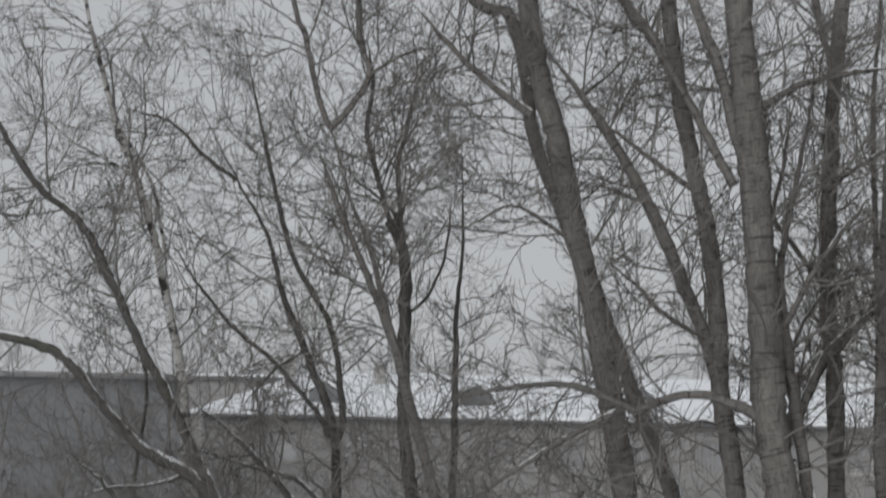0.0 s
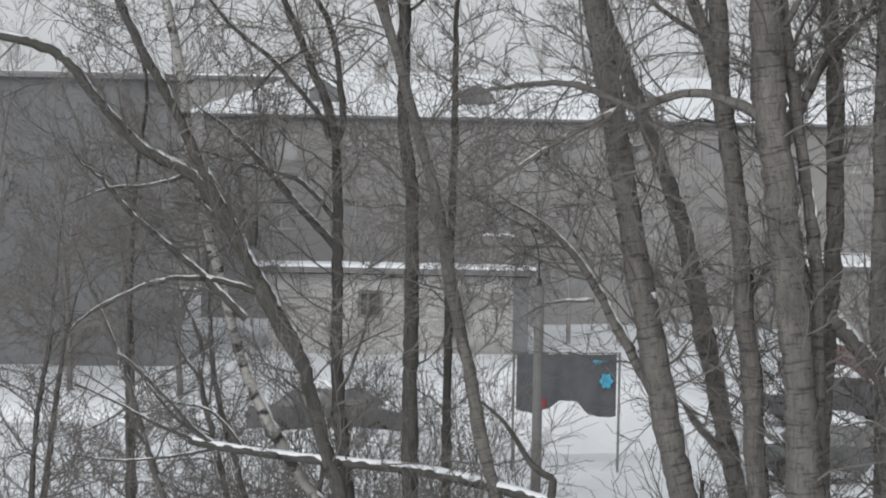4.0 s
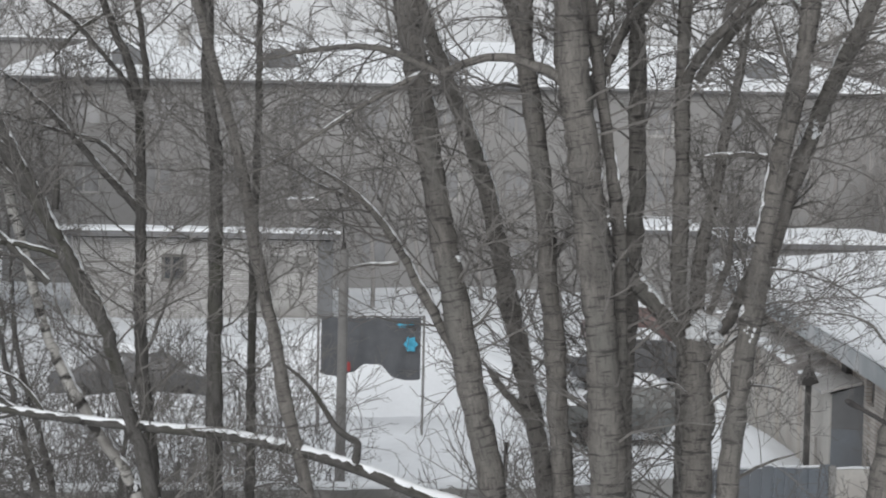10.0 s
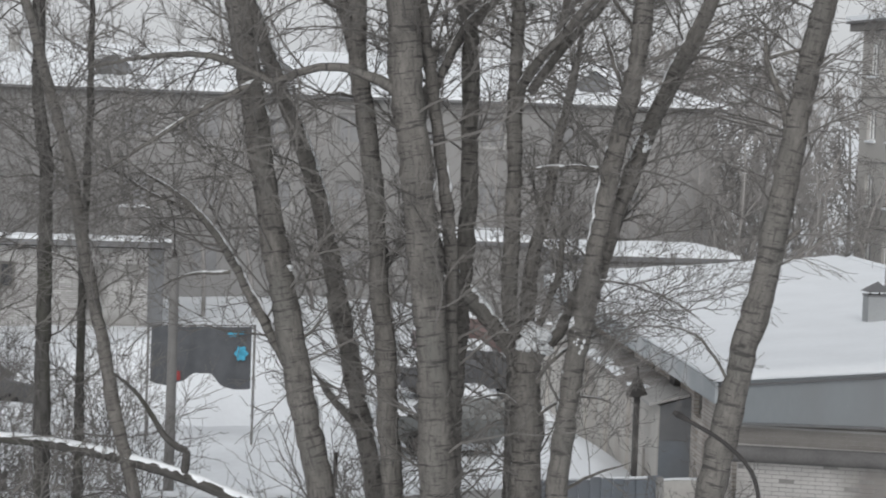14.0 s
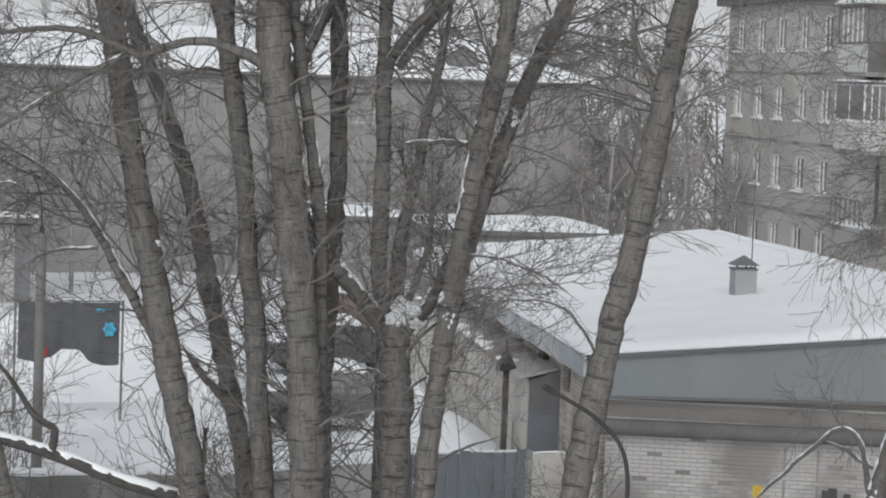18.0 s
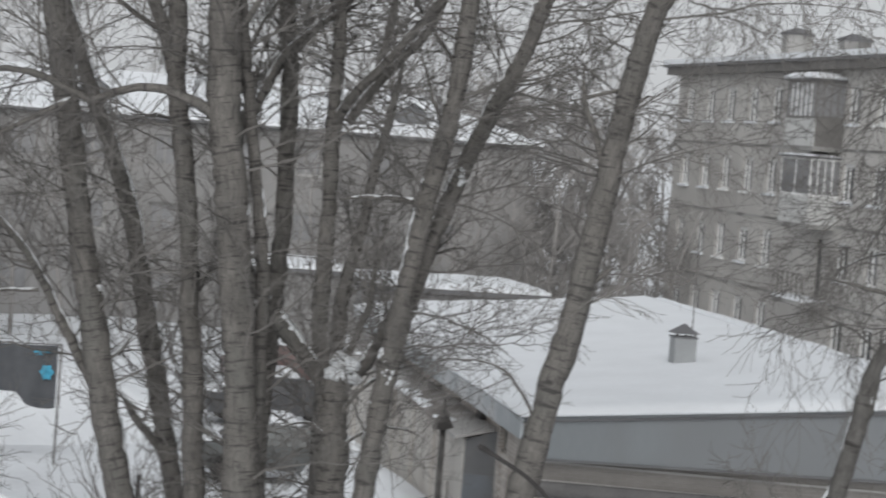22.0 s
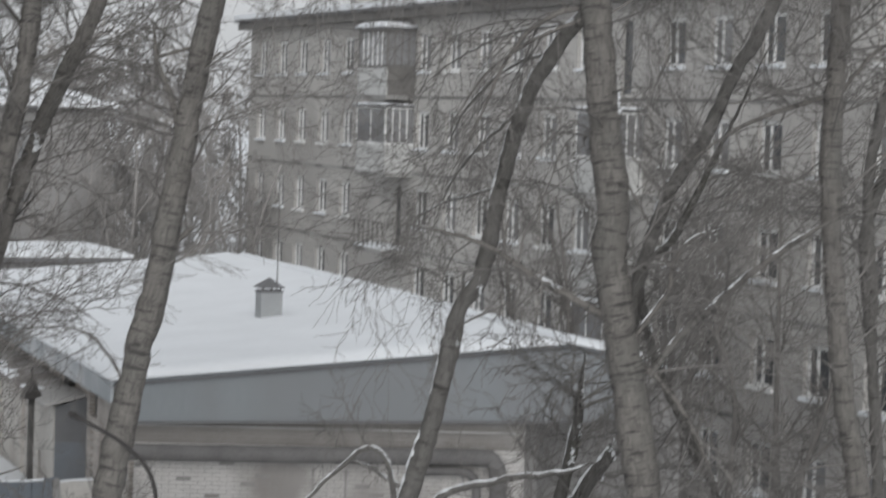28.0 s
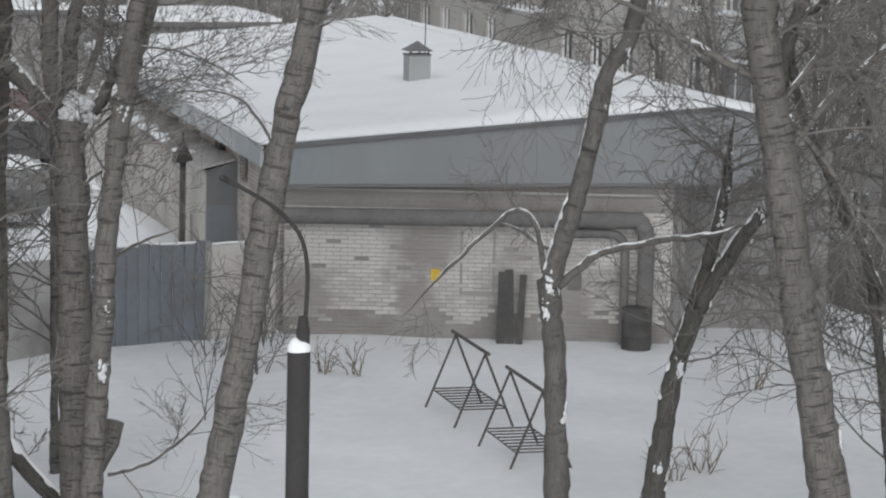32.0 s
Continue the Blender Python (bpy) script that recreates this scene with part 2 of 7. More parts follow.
class Geo:
    """Collects vertices, faces and UVs for one mesh."""

    def __init__(self):
        self.v, self.f, self.uv, self.n = [], [], [], 0
        self.batch = {}

    def add(self, verts, faces, uvs=None):
        verts, faces = np.asarray(verts, float), np.asarray(faces, int)
        self.v.append(verts)
        self.f.append(faces + self.n)
        self.uv.append(np.zeros((faces.size, 2)) if uvs is None else np.asarray(uvs, float).reshape(-1, 2))
        self.n += len(verts)

    def box(self, lo, hi, m=None):
        x, y, z = zip(lo, hi)
        v = [(x[i], y[j], z[k]) for i in (0, 1) for j in (0, 1) for k in (0, 1)]
        if m is not None:
            v = [m @ Vector(p) for p in v]
        self.add(v, [(0, 1, 3, 2), (4, 6, 7, 5), (0, 4, 5, 1), (2, 3, 7, 6), (0, 2, 6, 4), (1, 5, 7, 3)])

    def tube(self, pts, radii, sides=6, cap=True, gnarl=0.0):
        pts, radii = np.asarray(pts, float), np.asarray(radii, float)
        k = len(pts)
        tan = np.gradient(pts, axis=0)
        tan /= np.linalg.norm(tan, axis=1)[:, None] + 1e-9
        ref = np.array([0.0, 1.0, 0.05]) if abs(tan[:, 1].mean()) < 0.85 else np.array([1.0, 0.0, 0.0])
        a = np.cross(tan, ref)
        a /= np.linalg.norm(a, axis=1)[:, None] + 1e-9
        b = np.cross(tan, a)
        th = np.arange(sides) * 2 * math.pi / sides
        ring = a[:, None] * np.cos(th)[None, :, None] + b[:, None] * np.sin(th)[None, :, None]
        swell = np.ones((k, sides))
        if gnarl:
            raw = rng.normal(0, 1, (k + 4, sides))
            swell += gnarl * (raw[2:-2] + raw[1:-3] + raw[3:-1]) / 3
            swell += gnarl * 1.6 * np.convolve(rng.normal(0, 1, k + 8), np.ones(9) / 9, "valid")[:, None] * np.cos(th + rng.uniform(0, 6))[None]
        v = (pts[:, None] + ring * (radii[:, None] * swell)[:, :, None]).reshape(-1, 3)
        i, j = np.meshgrid(np.arange(k - 1), np.arange(sides), indexing="ij")
        i, j = i.ravel(), j.ravel()
        jn = (j + 1) % sides
        f = np.stack([i * sides + j, i * sides + jn, (i + 1) * sides + jn, (i + 1) * sides + j], 1)
        along = np.concatenate([[0], np.cumsum(np.linalg.norm(np.diff(pts, axis=0), axis=1))])
        step = 2 * math.pi * radii.mean() / sides
        off = pts[0, 0] * 3.7
        uv = np.stack([np.stack([j * step + off, along[i] + off], 1), np.stack([(j + 1) * step + off, along[i] + off], 1),
                       np.stack([(j + 1) * step + off, along[i + 1] + off], 1), np.stack([j * step + off, along[i + 1] + off], 1)], 1)
        self.add(v, f, uv)
        if cap and sides > 3:
            for end in (0, k - 1):
                idx = np.arange(sides) + end * sides
                self.add(np.vstack([v[idx], pts[end]]), [(q, (q + 1) % sides, sides, sides) for q in range(sides)])

    def twig(self, pts, radii, sides):
        """Keeps a thin tube for later: all of one size are made at once."""
        self.batch.setdefault((len(pts), sides), []).append((pts, radii))
        self.n = max(self.n, 0)

    def flush(self):
        for (k, sides), rows in self.batch.items():
            p, r = np.array([a for a, _ in rows]), np.array([c for _, c in rows])
            tan = np.gradient(p, axis=1)
            tan /= np.linalg.norm(tan, axis=2)[..., None] + 1e-9
            a = np.cross(tan, np.array([0.31, 0.83, 0.46]))
            a /= np.linalg.norm(a, axis=2)[..., None] + 1e-9
            c = np.cross(tan, a)
            th = np.arange(sides) * 2 * math.pi / sides
            v = p[:, :, None] + (a[:, :, None] * np.cos(th)[:, None] + c[:, :, None] * np.sin(th)[:, None]) * r[:, :, None, None]
            i, j = [q.ravel() for q in np.meshgrid(np.arange(k - 1), np.arange(sides), indexing="ij")]
            jn = (j + 1) % sides
            f = np.stack([i * sides + j, i * sides + jn, (i + 1) * sides + jn, (i + 1) * sides + j], 1)
            f = (f[None] + (np.arange(len(rows)) * k * sides)[:, None, None]).reshape(-1, 4)
            self.add(v.reshape(-1, 3), f)
        self.batch = {}

    def mesh(self, name, mat, smooth=True):
        self.flush()
        me = bpy.data.meshes.new(name)
        v, f, uv = np.concatenate(self.v), np.concatenate(self.f), np.concatenate(self.uv)
        tri = f[:, 2] == f[:, 3] if f.shape[1] == 4 else np.zeros(len(f), bool)
        if tri.any():
            faces = [tuple(q[:3]) if t else tuple(q) for q, t in zip(f.tolist(), tri)]
            keep = np.ones((len(f), 4), bool)
            keep[tri, 3] = False
            uv = uv.reshape(-1, 4, 2)[keep]
            me.from_pydata(v.tolist(), [], faces)
        else:
            me.vertices.add(len(v))
            me.vertices.foreach_set("co", v.ravel())
            me.loops.add(f.size)
            me.loops.foreach_set("vertex_index", f.ravel())
            me.polygons.add(len(f))
            me.polygons.foreach_set("loop_start", np.arange(len(f)) * f.shape[1])
            me.update(calc_edges=True)
        layer = me.uv_layers.new(name="UVMap")
        layer.data.foreach_set("uv", uv.ravel())
        me.polygons.foreach_set("use_smooth", np.full(len(me.polygons), smooth))
        me.materials.append(mat)
        me.update()
        return me


def thing(name, at, label, category, group="", kind=""):
    ob = new(name)
    ob.location = at
    ob.empty_display_size = 0.2
    return tagged(ob, label, category, group, kind)


def part(name, geo, mat, parent, label="", smooth=False):
    """Links what geo holds (world coordinates) as one mesh under a thing or a part."""
    ob = new(name, geo.mesh(name, mat, smooth))
    top = parent
    base = Vector(parent.location)
    while top.parent:
        top = top.parent
        base += Vector(top.location)
    ob.data.transform(Matrix.Translation(-base))
    ob.parent = parent
    if label:
        ob["label"] = label
    return ob


def solo(name, geo, mat, label, category, kind="", group="", smooth=False):
    return tagged(new(name, geo.mesh(name, mat, smooth)), label, category, group, kind)


def basis(origin, along):
    """A frame at origin whose x runs along the plan direction, y inward to its left, z up."""
    d = Vector((along[0], along[1], 0)).normalized()
    m = Matrix(((d.x, -d.y, 0, origin[0]), (d.y, d.x, 0, origin[1]), (0, 0, 1, origin[2]), (0, 0, 0, 1)))
    return m


def pierced_wall(geo, m, length, height, thick, holes, z0=0.0):
    """A wall of the plan frame m, from x 0 to length, y 0 (outer face) to thick, with openings (x0, x1, z0, z1) through it, in one piece."""
    xs = sorted({0.0, length, *[h[0] for h in holes], *[h[1] for h in holes]})
    zs = sorted({z0, height, *[h[2] for h in holes], *[h[3] for h in holes]})
    nx, nz = len(xs), len(zs)

    def solid(i, k):
        if not (0 <= i < nx - 1 and 0 <= k < nz - 1):
            return False
        cx, cz = (xs[i] + xs[i + 1]) / 2, (zs[k] + zs[k + 1]) / 2
        return not any(h[0] < cx < h[1] and h[2] < cz < h[3] for h in holes)

    v = [m @ Vector((x, y, z)) for y in (0.0, thick) for z in zs for x in xs]
    at = lambda i, k, s: s * nx * nz + k * nx + i
    f = []
    for k in range(nz - 1):
        for i in range(nx - 1):
            if solid(i, k):
                f.append((at(i, k, 0), at(i + 1, k, 0), at(i + 1, k + 1, 0), at(i, k + 1, 0)))
                f.append((at(i, k, 1), at(i, k + 1, 1), at(i + 1, k + 1, 1), at(i + 1, k, 1)))
    for k in range(nz):
        for i in range(nx):
            if i < nx - 1 and solid(i, k) != solid(i, k - 1):
                f.append((at(i, k, 0), at(i + 1, k, 0), at(i + 1, k, 1), at(i, k, 1)))
            if k < nz - 1 and solid(i, k) != solid(i - 1, k):
                f.append((at(i, k, 0), at(i, k + 1, 0), at(i, k + 1, 1), at(i, k, 1)))
    geo.add(v, f)


def blanket(geo, m, x0, x1, y0, y1, z, thick, nx, ny, lump=0.05, seed=0.0):
    """A layer of snow with a rounded rim and an uneven top."""
    top, low = [], []
    for j in range(ny + 1):
        for i in range(nx + 1):
            u, w = i / nx, j / ny
            edge = 0.05 * noise.noise(Vector((u * 14 + seed, w * 9, 4)))
            x, y = x0 + (x1 - x0) * u, y0 + (y1 - y0) * w + (edge if j in (0, ny) else 0)
            rim = min(1.0, min(u, 1 - u) * nx * 0.5 + 0.45, min(w, 1 - w) * ny * 0.5 + 0.45)
            top.append(m @ Vector((x, y, z + rim * (thick + lump * noise.noise(Vector((x * 1.3 + seed, y * 1.3, 1)))))))
            low.append(m @ Vector((x, y, z)))
    w1, base, f = nx + 1, len(top), []
    for j in range(ny):
        for i in range(nx):
            a = j * w1 + i
            f.append((a, a + 1, a + w1 + 1, a + w1))
            f.append((base + a, base + a + w1, base + a + w1 + 1, base + a + 1))
    for i in range(nx):
        e = ny * w1 + i
        f += [(base + i, base + i + 1, i + 1, i), (e, e + 1, base + e + 1, base + e)]
    for j in range(ny):
        e, g = j * w1, j * w1 + nx
        f += [(e, e + w1, base + e + w1, base + e), (base + g, base + g + w1, g + w1, g)]
    geo.add(top + low, f)


def smooth_path(ctrl, step):
    """Points along a Catmull-Rom curve through the bends of a stem."""
    c = [np.array(p, float) for p in ctrl]
    c = [2 * c[0] - c[1]] + c + [2 * c[-1] - c[-2]]
    out = []
    for a, b, d, e in zip(c, c[1:], c[2:], c[3:]):
        k = max(2, int(np.linalg.norm(d - b) / step))
        for q in np.arange(k) / k:
            out.append(0.5 * (2 * b + (d - a) * q + (2 * a - 5 * b + 4 * d - e) * q * q + (3 * b - a - 3 * d + e) * q ** 3))
    out.append(c[-2])
    return np.array(out)


rng = np.random.default_rng(7)


def unit(v):
    return v / (np.linalg.norm(v) + 1e-9)


NEAR, FAR = (4, 5, 7), (2, 3, 4)


def grow(geo, start, way, length, radius, level, rise, sub, thin=0.004, seg=NEAR):
    """A crooked side branch and, level by level, its own twigs."""
    k = seg[min(level, 2)]
    drift = np.cumsum(rng.normal(0, 0.15 if level else 0.21, (k, 3)), axis=0) + rng.normal(0, 0.07, 3) * np.arange(k)[:, None]
    drift[:, 2] += rise * 6.0 / k * np.arange(1, k + 1)
    d = unit(way)[None] + drift
    d /= np.linalg.norm(d, axis=1)[:, None]
    pts = np.vstack([start, start + np.cumsum(d * (length / k), axis=0)])
    geo.twig(pts, np.linspace(radius, max(thin * 0.8, radius * 0.3), k + 1), 4 if radius > 0.02 else 3)
    if level:
        for q in range(sub):
            i = min(k - 0.01, (0.1 + 0.9 * (q + rng.uniform()) / sub) * k)
            a = int(i)
            p, dd = pts[a] + (pts[a + 1] - pts[a]) * (i - a), d[a]
            side = np.cross(dd, rng.normal(0, 1, 3))
            grow(geo, p, dd + unit(side) * rng.uniform(0.5, 1.1), length * rng.uniform(0.3, 0.62) * (1.1 - 0.5 * i / k), max(thin, radius * 0.55),
                 level - 1, rise * rng.uniform(0.3, 1.2), max(3, sub - 1), thin, seg)


def snow_on(geo, pts, radii, amount=0.6, sides=6, thick=1.0, ragged=1.0):
    """Ragged lumps of snow that lie on the upper side of a leaning stem."""
    seg = np.concatenate([[0], np.cumsum(np.linalg.norm(np.diff(pts, axis=0), axis=1))])
    s0 = np.arange(0, seg[-1], 0.055)
    fine = np.stack([np.interp(s0, seg, pts[:, c]) for c in range(3)], 1)
    rad = np.interp(s0, seg, radii)
    run = []
    for i in range(len(fine)):
        t = unit(fine[min(len(fine) - 1, i + 2)] - fine[max(0, i - 2)])
        up = np.array([0, 0, 1.0]) - t * t[2]
        s = np.linalg.norm(up)
        p = Vector(fine[i])
        keep = noise.noise(p * 1.3) * 0.55 + noise.noise(p * 6.0) * 0.4 + 0.5
        here = s > 0.10 and rad[i] > 0.011 and keep < amount * min(1.0, 0.25 + s)
        if here:
            lump = 0.75 + 0.4 * noise.noise(p * 4.0) + 0.7 * ragged * noise.noise(p * 17.0)
            side = unit(np.cross(t, up)) * noise.noise(p * 9.0 + Vector((3, 1, 4))) * rad[i] * 0.45
            w = rad[i] * (0.30 + 0.5 * s) * max(0.25, lump) * thick
            run.append((fine[i] + unit(up) * (rad[i] * 0.95 - w * 0.45) + side, w))
        if (not here or i == len(fine) - 1) and len(run) > 2:
            w = np.array([r for _, r in run])
            w[0] *= 0.3
            w[-1] *= 0.3
            geo.tube(np.array([q for q, _ in run]), w, sides, cap=True)
        if not here:
            run = []


def stuck_snow(geo, path, radii, count):
    """Patches of small snow lumps pressed on the bark of an upright stem, the largest below its fork."""
    for q in range(count):
        i = int(rng.integers(2, max(3, len(path) - 4))) if q > 1 else max(1, len(path) - 2 - 3 * q)
        a0 = rng.uniform(-1.1, 1.1)
        for k in range(int(rng.integers(12, 26))):
            a = a0 + rng.normal(0, 0.22)
            face = np.array([math.sin(a), -math.cos(a), 0.1])
            w = radii[i] * rng.uniform(0.07, 0.2)
            c = path[i] + face * (radii[i] - w * 0.35) + np.array([0, 0, rng.normal(0, 0.07)])
            geo.tube([c - [0, 0, w * 1.3], c + rng.normal(0, 0.006, 3), c + [rng.normal(0, 0.01), 0, w * 1.5]], [w * 0.4, w, w * 0.5], 6)


def tree(name, label, stems, mat, limbs=(), branches=10, reach=1.6, sub=7, rise=0.05, snow=0.5, start=0.1, limb_twigs=None, blotch=0, thin=0.0036, crown_level=2, group="yard trees"):
    """A bare tree. stems: (bends from the top down to the ground, radius below, radius above); limbs: (bends from the trunk outward, radius, end radius)."""
    base = stems[0][0][-1]
    root = thing(name, (base[0], base[1], 0.0), label, "tree", group)
    crown, white = Geo(), Geo()
    for kind, parts in (("trunk", stems), ("limb", limbs)):
        for ctrl, r0, r1, *own in parts:
            ctrl = [np.array(c, float) for c in ctrl]
            if kind == "trunk":
                ctrl = ctrl[::-1]
            path = smooth_path(ctrl, 0.10)
            path[1:] += rng.normal(0, 0.006, (len(path) - 1, 3))
            f = np.linspace(0, 1, len(path))
            radii = r0 + (r1 - r0) * f
            bumps = np.convolve(rng.normal(0, 0.07, len(path) + 4), np.ones(5) / 5, 'valid')
            radii = radii * (1 + 0.03 * np.sin(f * 40 + r0 * 100) + bumps + rng.normal(0, 0.018, len(path)))
            if r1 < 0.065:
                radii = radii * np.clip((1.02 - f) / 0.3, 0.2, 1.0)
            if kind == "trunk":
                radii = radii * (1 + 0.35 * np.exp(-(path[:, 2]) / 0.35))
            geo = Geo()
            geo.tube(path, radii, 16 if r0 > 0.1 else 8, gnarl=0.085 if r0 > 0.07 else 0.04)
            part(kind, geo, mat, root, smooth=True)
            if snow:
                snow_on(white, path, radii, snow * (own[1] if len(own) > 1 else 1.0))
            count = int(branches * 2.3) if kind == "trunk" else (max(6, int(branches * 0.9)) if limb_twigs is None else limb_twigs)
            if blotch and kind == "trunk":
                stuck_snow(white, path, radii, blotch)
            count = own[0] if own and own[0] is not None else count
            span = sum(np.linalg.norm(q - p) for p, q in zip(ctrl, ctrl[1:]))
            if kind == "limb":
                count = min(count, int(span * 6))
            for q in range(count):
                u = start + (1 - start) * rng.uniform(0, 1) if kind == "trunk" else rng.uniform(0.15, 1)
                i = min(len(path) - 2, int(u * (len(path) - 1)))
                t = unit(path[i + 1] - path[i])
                side = unit(np.cross(t, rng.normal(0, 1, 3)))
                grow(crown, path[i] + side * radii[i] * 0.6, t * 0.55 + side, reach * 1.6 * rng.uniform(0.4, 1.1), min(0.017, radii[i] * 0.4),
                     crown_level, rise, sub, thin)
    if crown.batch:
        tagged(part("crown", crown, TWIG, root), kind="stuff")
    if white.n:
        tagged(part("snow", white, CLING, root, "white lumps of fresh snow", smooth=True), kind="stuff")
    return root


def wild_tree(name, label, at, height, spread, seed_level, mat, group, trunk=0.12, thin=0.012, sub=6):
    """A whole bare tree far off: a wavy trunk and rising limbs that fork into twigs."""
    root = thing(name, at, label, "tree", group)
    base = np.array(at, float)
    ctrl = [base - [0, 0, 0.2], base + [rng.normal(0, 0.2), 0, height * 0.35], base + [rng.normal(0, 0.5), rng.normal(0, 0.3), height * 0.7],
            base + [rng.normal(0, 0.8), rng.normal(0, 0.5), height]]
    path = smooth_path(ctrl, 0.5)
    radii = np.linspace(trunk, 0.03, len(path))
    geo = Geo()
    geo.tube(path, radii, 6)
    part("trunk", geo, mat, root, smooth=True)
    crown = Geo()
    for q in range(int(height * 1.8)):
        u = rng.uniform(0.15, 1.0)
        i = min(len(path) - 2, int(u * (len(path) - 1)))
        side = unit(np.array([rng.normal(), rng.normal(), 0.1]))
        grow(crown, path[i], side + np.array([0, 0, 0.7]), spread * (1.15 - 0.6 * u) * rng.uniform(0.6, 1.1), radii[i] * 0.45, seed_level, 0.06, sub, thin, FAR)
    tagged(part("crown", crown, mat, root), kind="stuff")
    return root


# ------------------------------------------------------------------ ground
def ground():
    g = Geo()
    xs = np.concatenate([np.linspace(-400, -40, 8), np.linspace(-36, 60, 120), np.linspace(70, 500, 8)])
    ys = np.concatenate([np.linspace(-60, 8, 5), np.linspace(10, 115, 130), np.linspace(125, 1500, 12)])
    v = []
    for y in ys:
        for x in xs:
            near = 1.0 if 8 < y < 118 and -38 < x < 62 else 0.0
            z = near * (0.16 * noise.noise(Vector((x * 0.16, y * 0.16, 0))) + 0.05 * noise.noise(Vector((x * 0.7, y * 0.7, 3))))
            beyond = min(1.0, max(0.0, ((x - 22.3) * 8.5 + (y - 52.5) * 2.2) / 8.78 / 3.5)) * min(1.0, max(0.0, (92.0 - y) / 12.0))
            if x > 40 or y < 30:
                beyond *= 0.0 if y < 30 else min(1.0, max(0.0, (62.0 - x) / 20.0))
            v.append((x, y, z - 0.02 - 3.0 * beyond * beyond * (3 - 2 * beyond)))
    w = len(xs)
    f = [(j * w + i, j * w + i + 1, (j + 1) * w + i + 1, (j + 1) * w + i) for j in range(len(ys) - 1) for i in range(w - 1)]
    g.add(v, f)
    return solo("ground", g, GROUND, "snow-covered ground of a yard, soft drifts", "ground", "structure", smooth=True)


ground()


# ------------------------------------------------------------------ the four-storey block
def window_unit(root, m, x, z, w, h, depth=0.12, sashes=2, sill=True, frame_mat=None, pane_mat=None):
    """A window in an opening: frame with mullion, panes, and a sill with snow. m is the wall's plan frame."""
    fr = Geo()
    b = 0.12
    y0, y1 = depth, depth + 0.09
    fr.box((x, y0, z), (x + b, y1, z + h), m)
    fr.box((x + w - b, y0, z), (x + w, y1, z + h), m)
    fr.box((x + b, y0, z), (x + w - b, y1, z + b), m)
    fr.box((x + b, y0, z + h - b), (x + w - b, y1, z + h), m)
    for q in range(1, sashes):
        c = x + w * q / sashes if sashes > 2 else x + w * 0.4
        fr.box((c - 0.05, y0 - 0.01, z + b), (c + 0.05, y1 - 0.01, z + h - b), m)
    win = part("window", fr, frame_mat or WHITEPAINT, root)
    pane = Geo()
    pane.box((x + b, y0 + 0.035, z + b), (x + w - b, y0 + 0.055, z + h - b), m)
    part("pane", pane, pane_mat or GLASS, win)
    if sill:
        s = Geo()
        s.box((x - 0.08, -0.10, z - 0.06), (x + w + 0.08, depth, z - 0.004), m)
        s.box((x - 0.06, -0.09, z - 0.004), (x + w + 0.06, depth - 0.01, z + 0.03 + 0.03 * rng.uniform()), m)
        part("sill", s, SNOW if rng.uniform() < 0.75 else WHITEPAINT, win, "metal sill under a strip of snow")
    return win


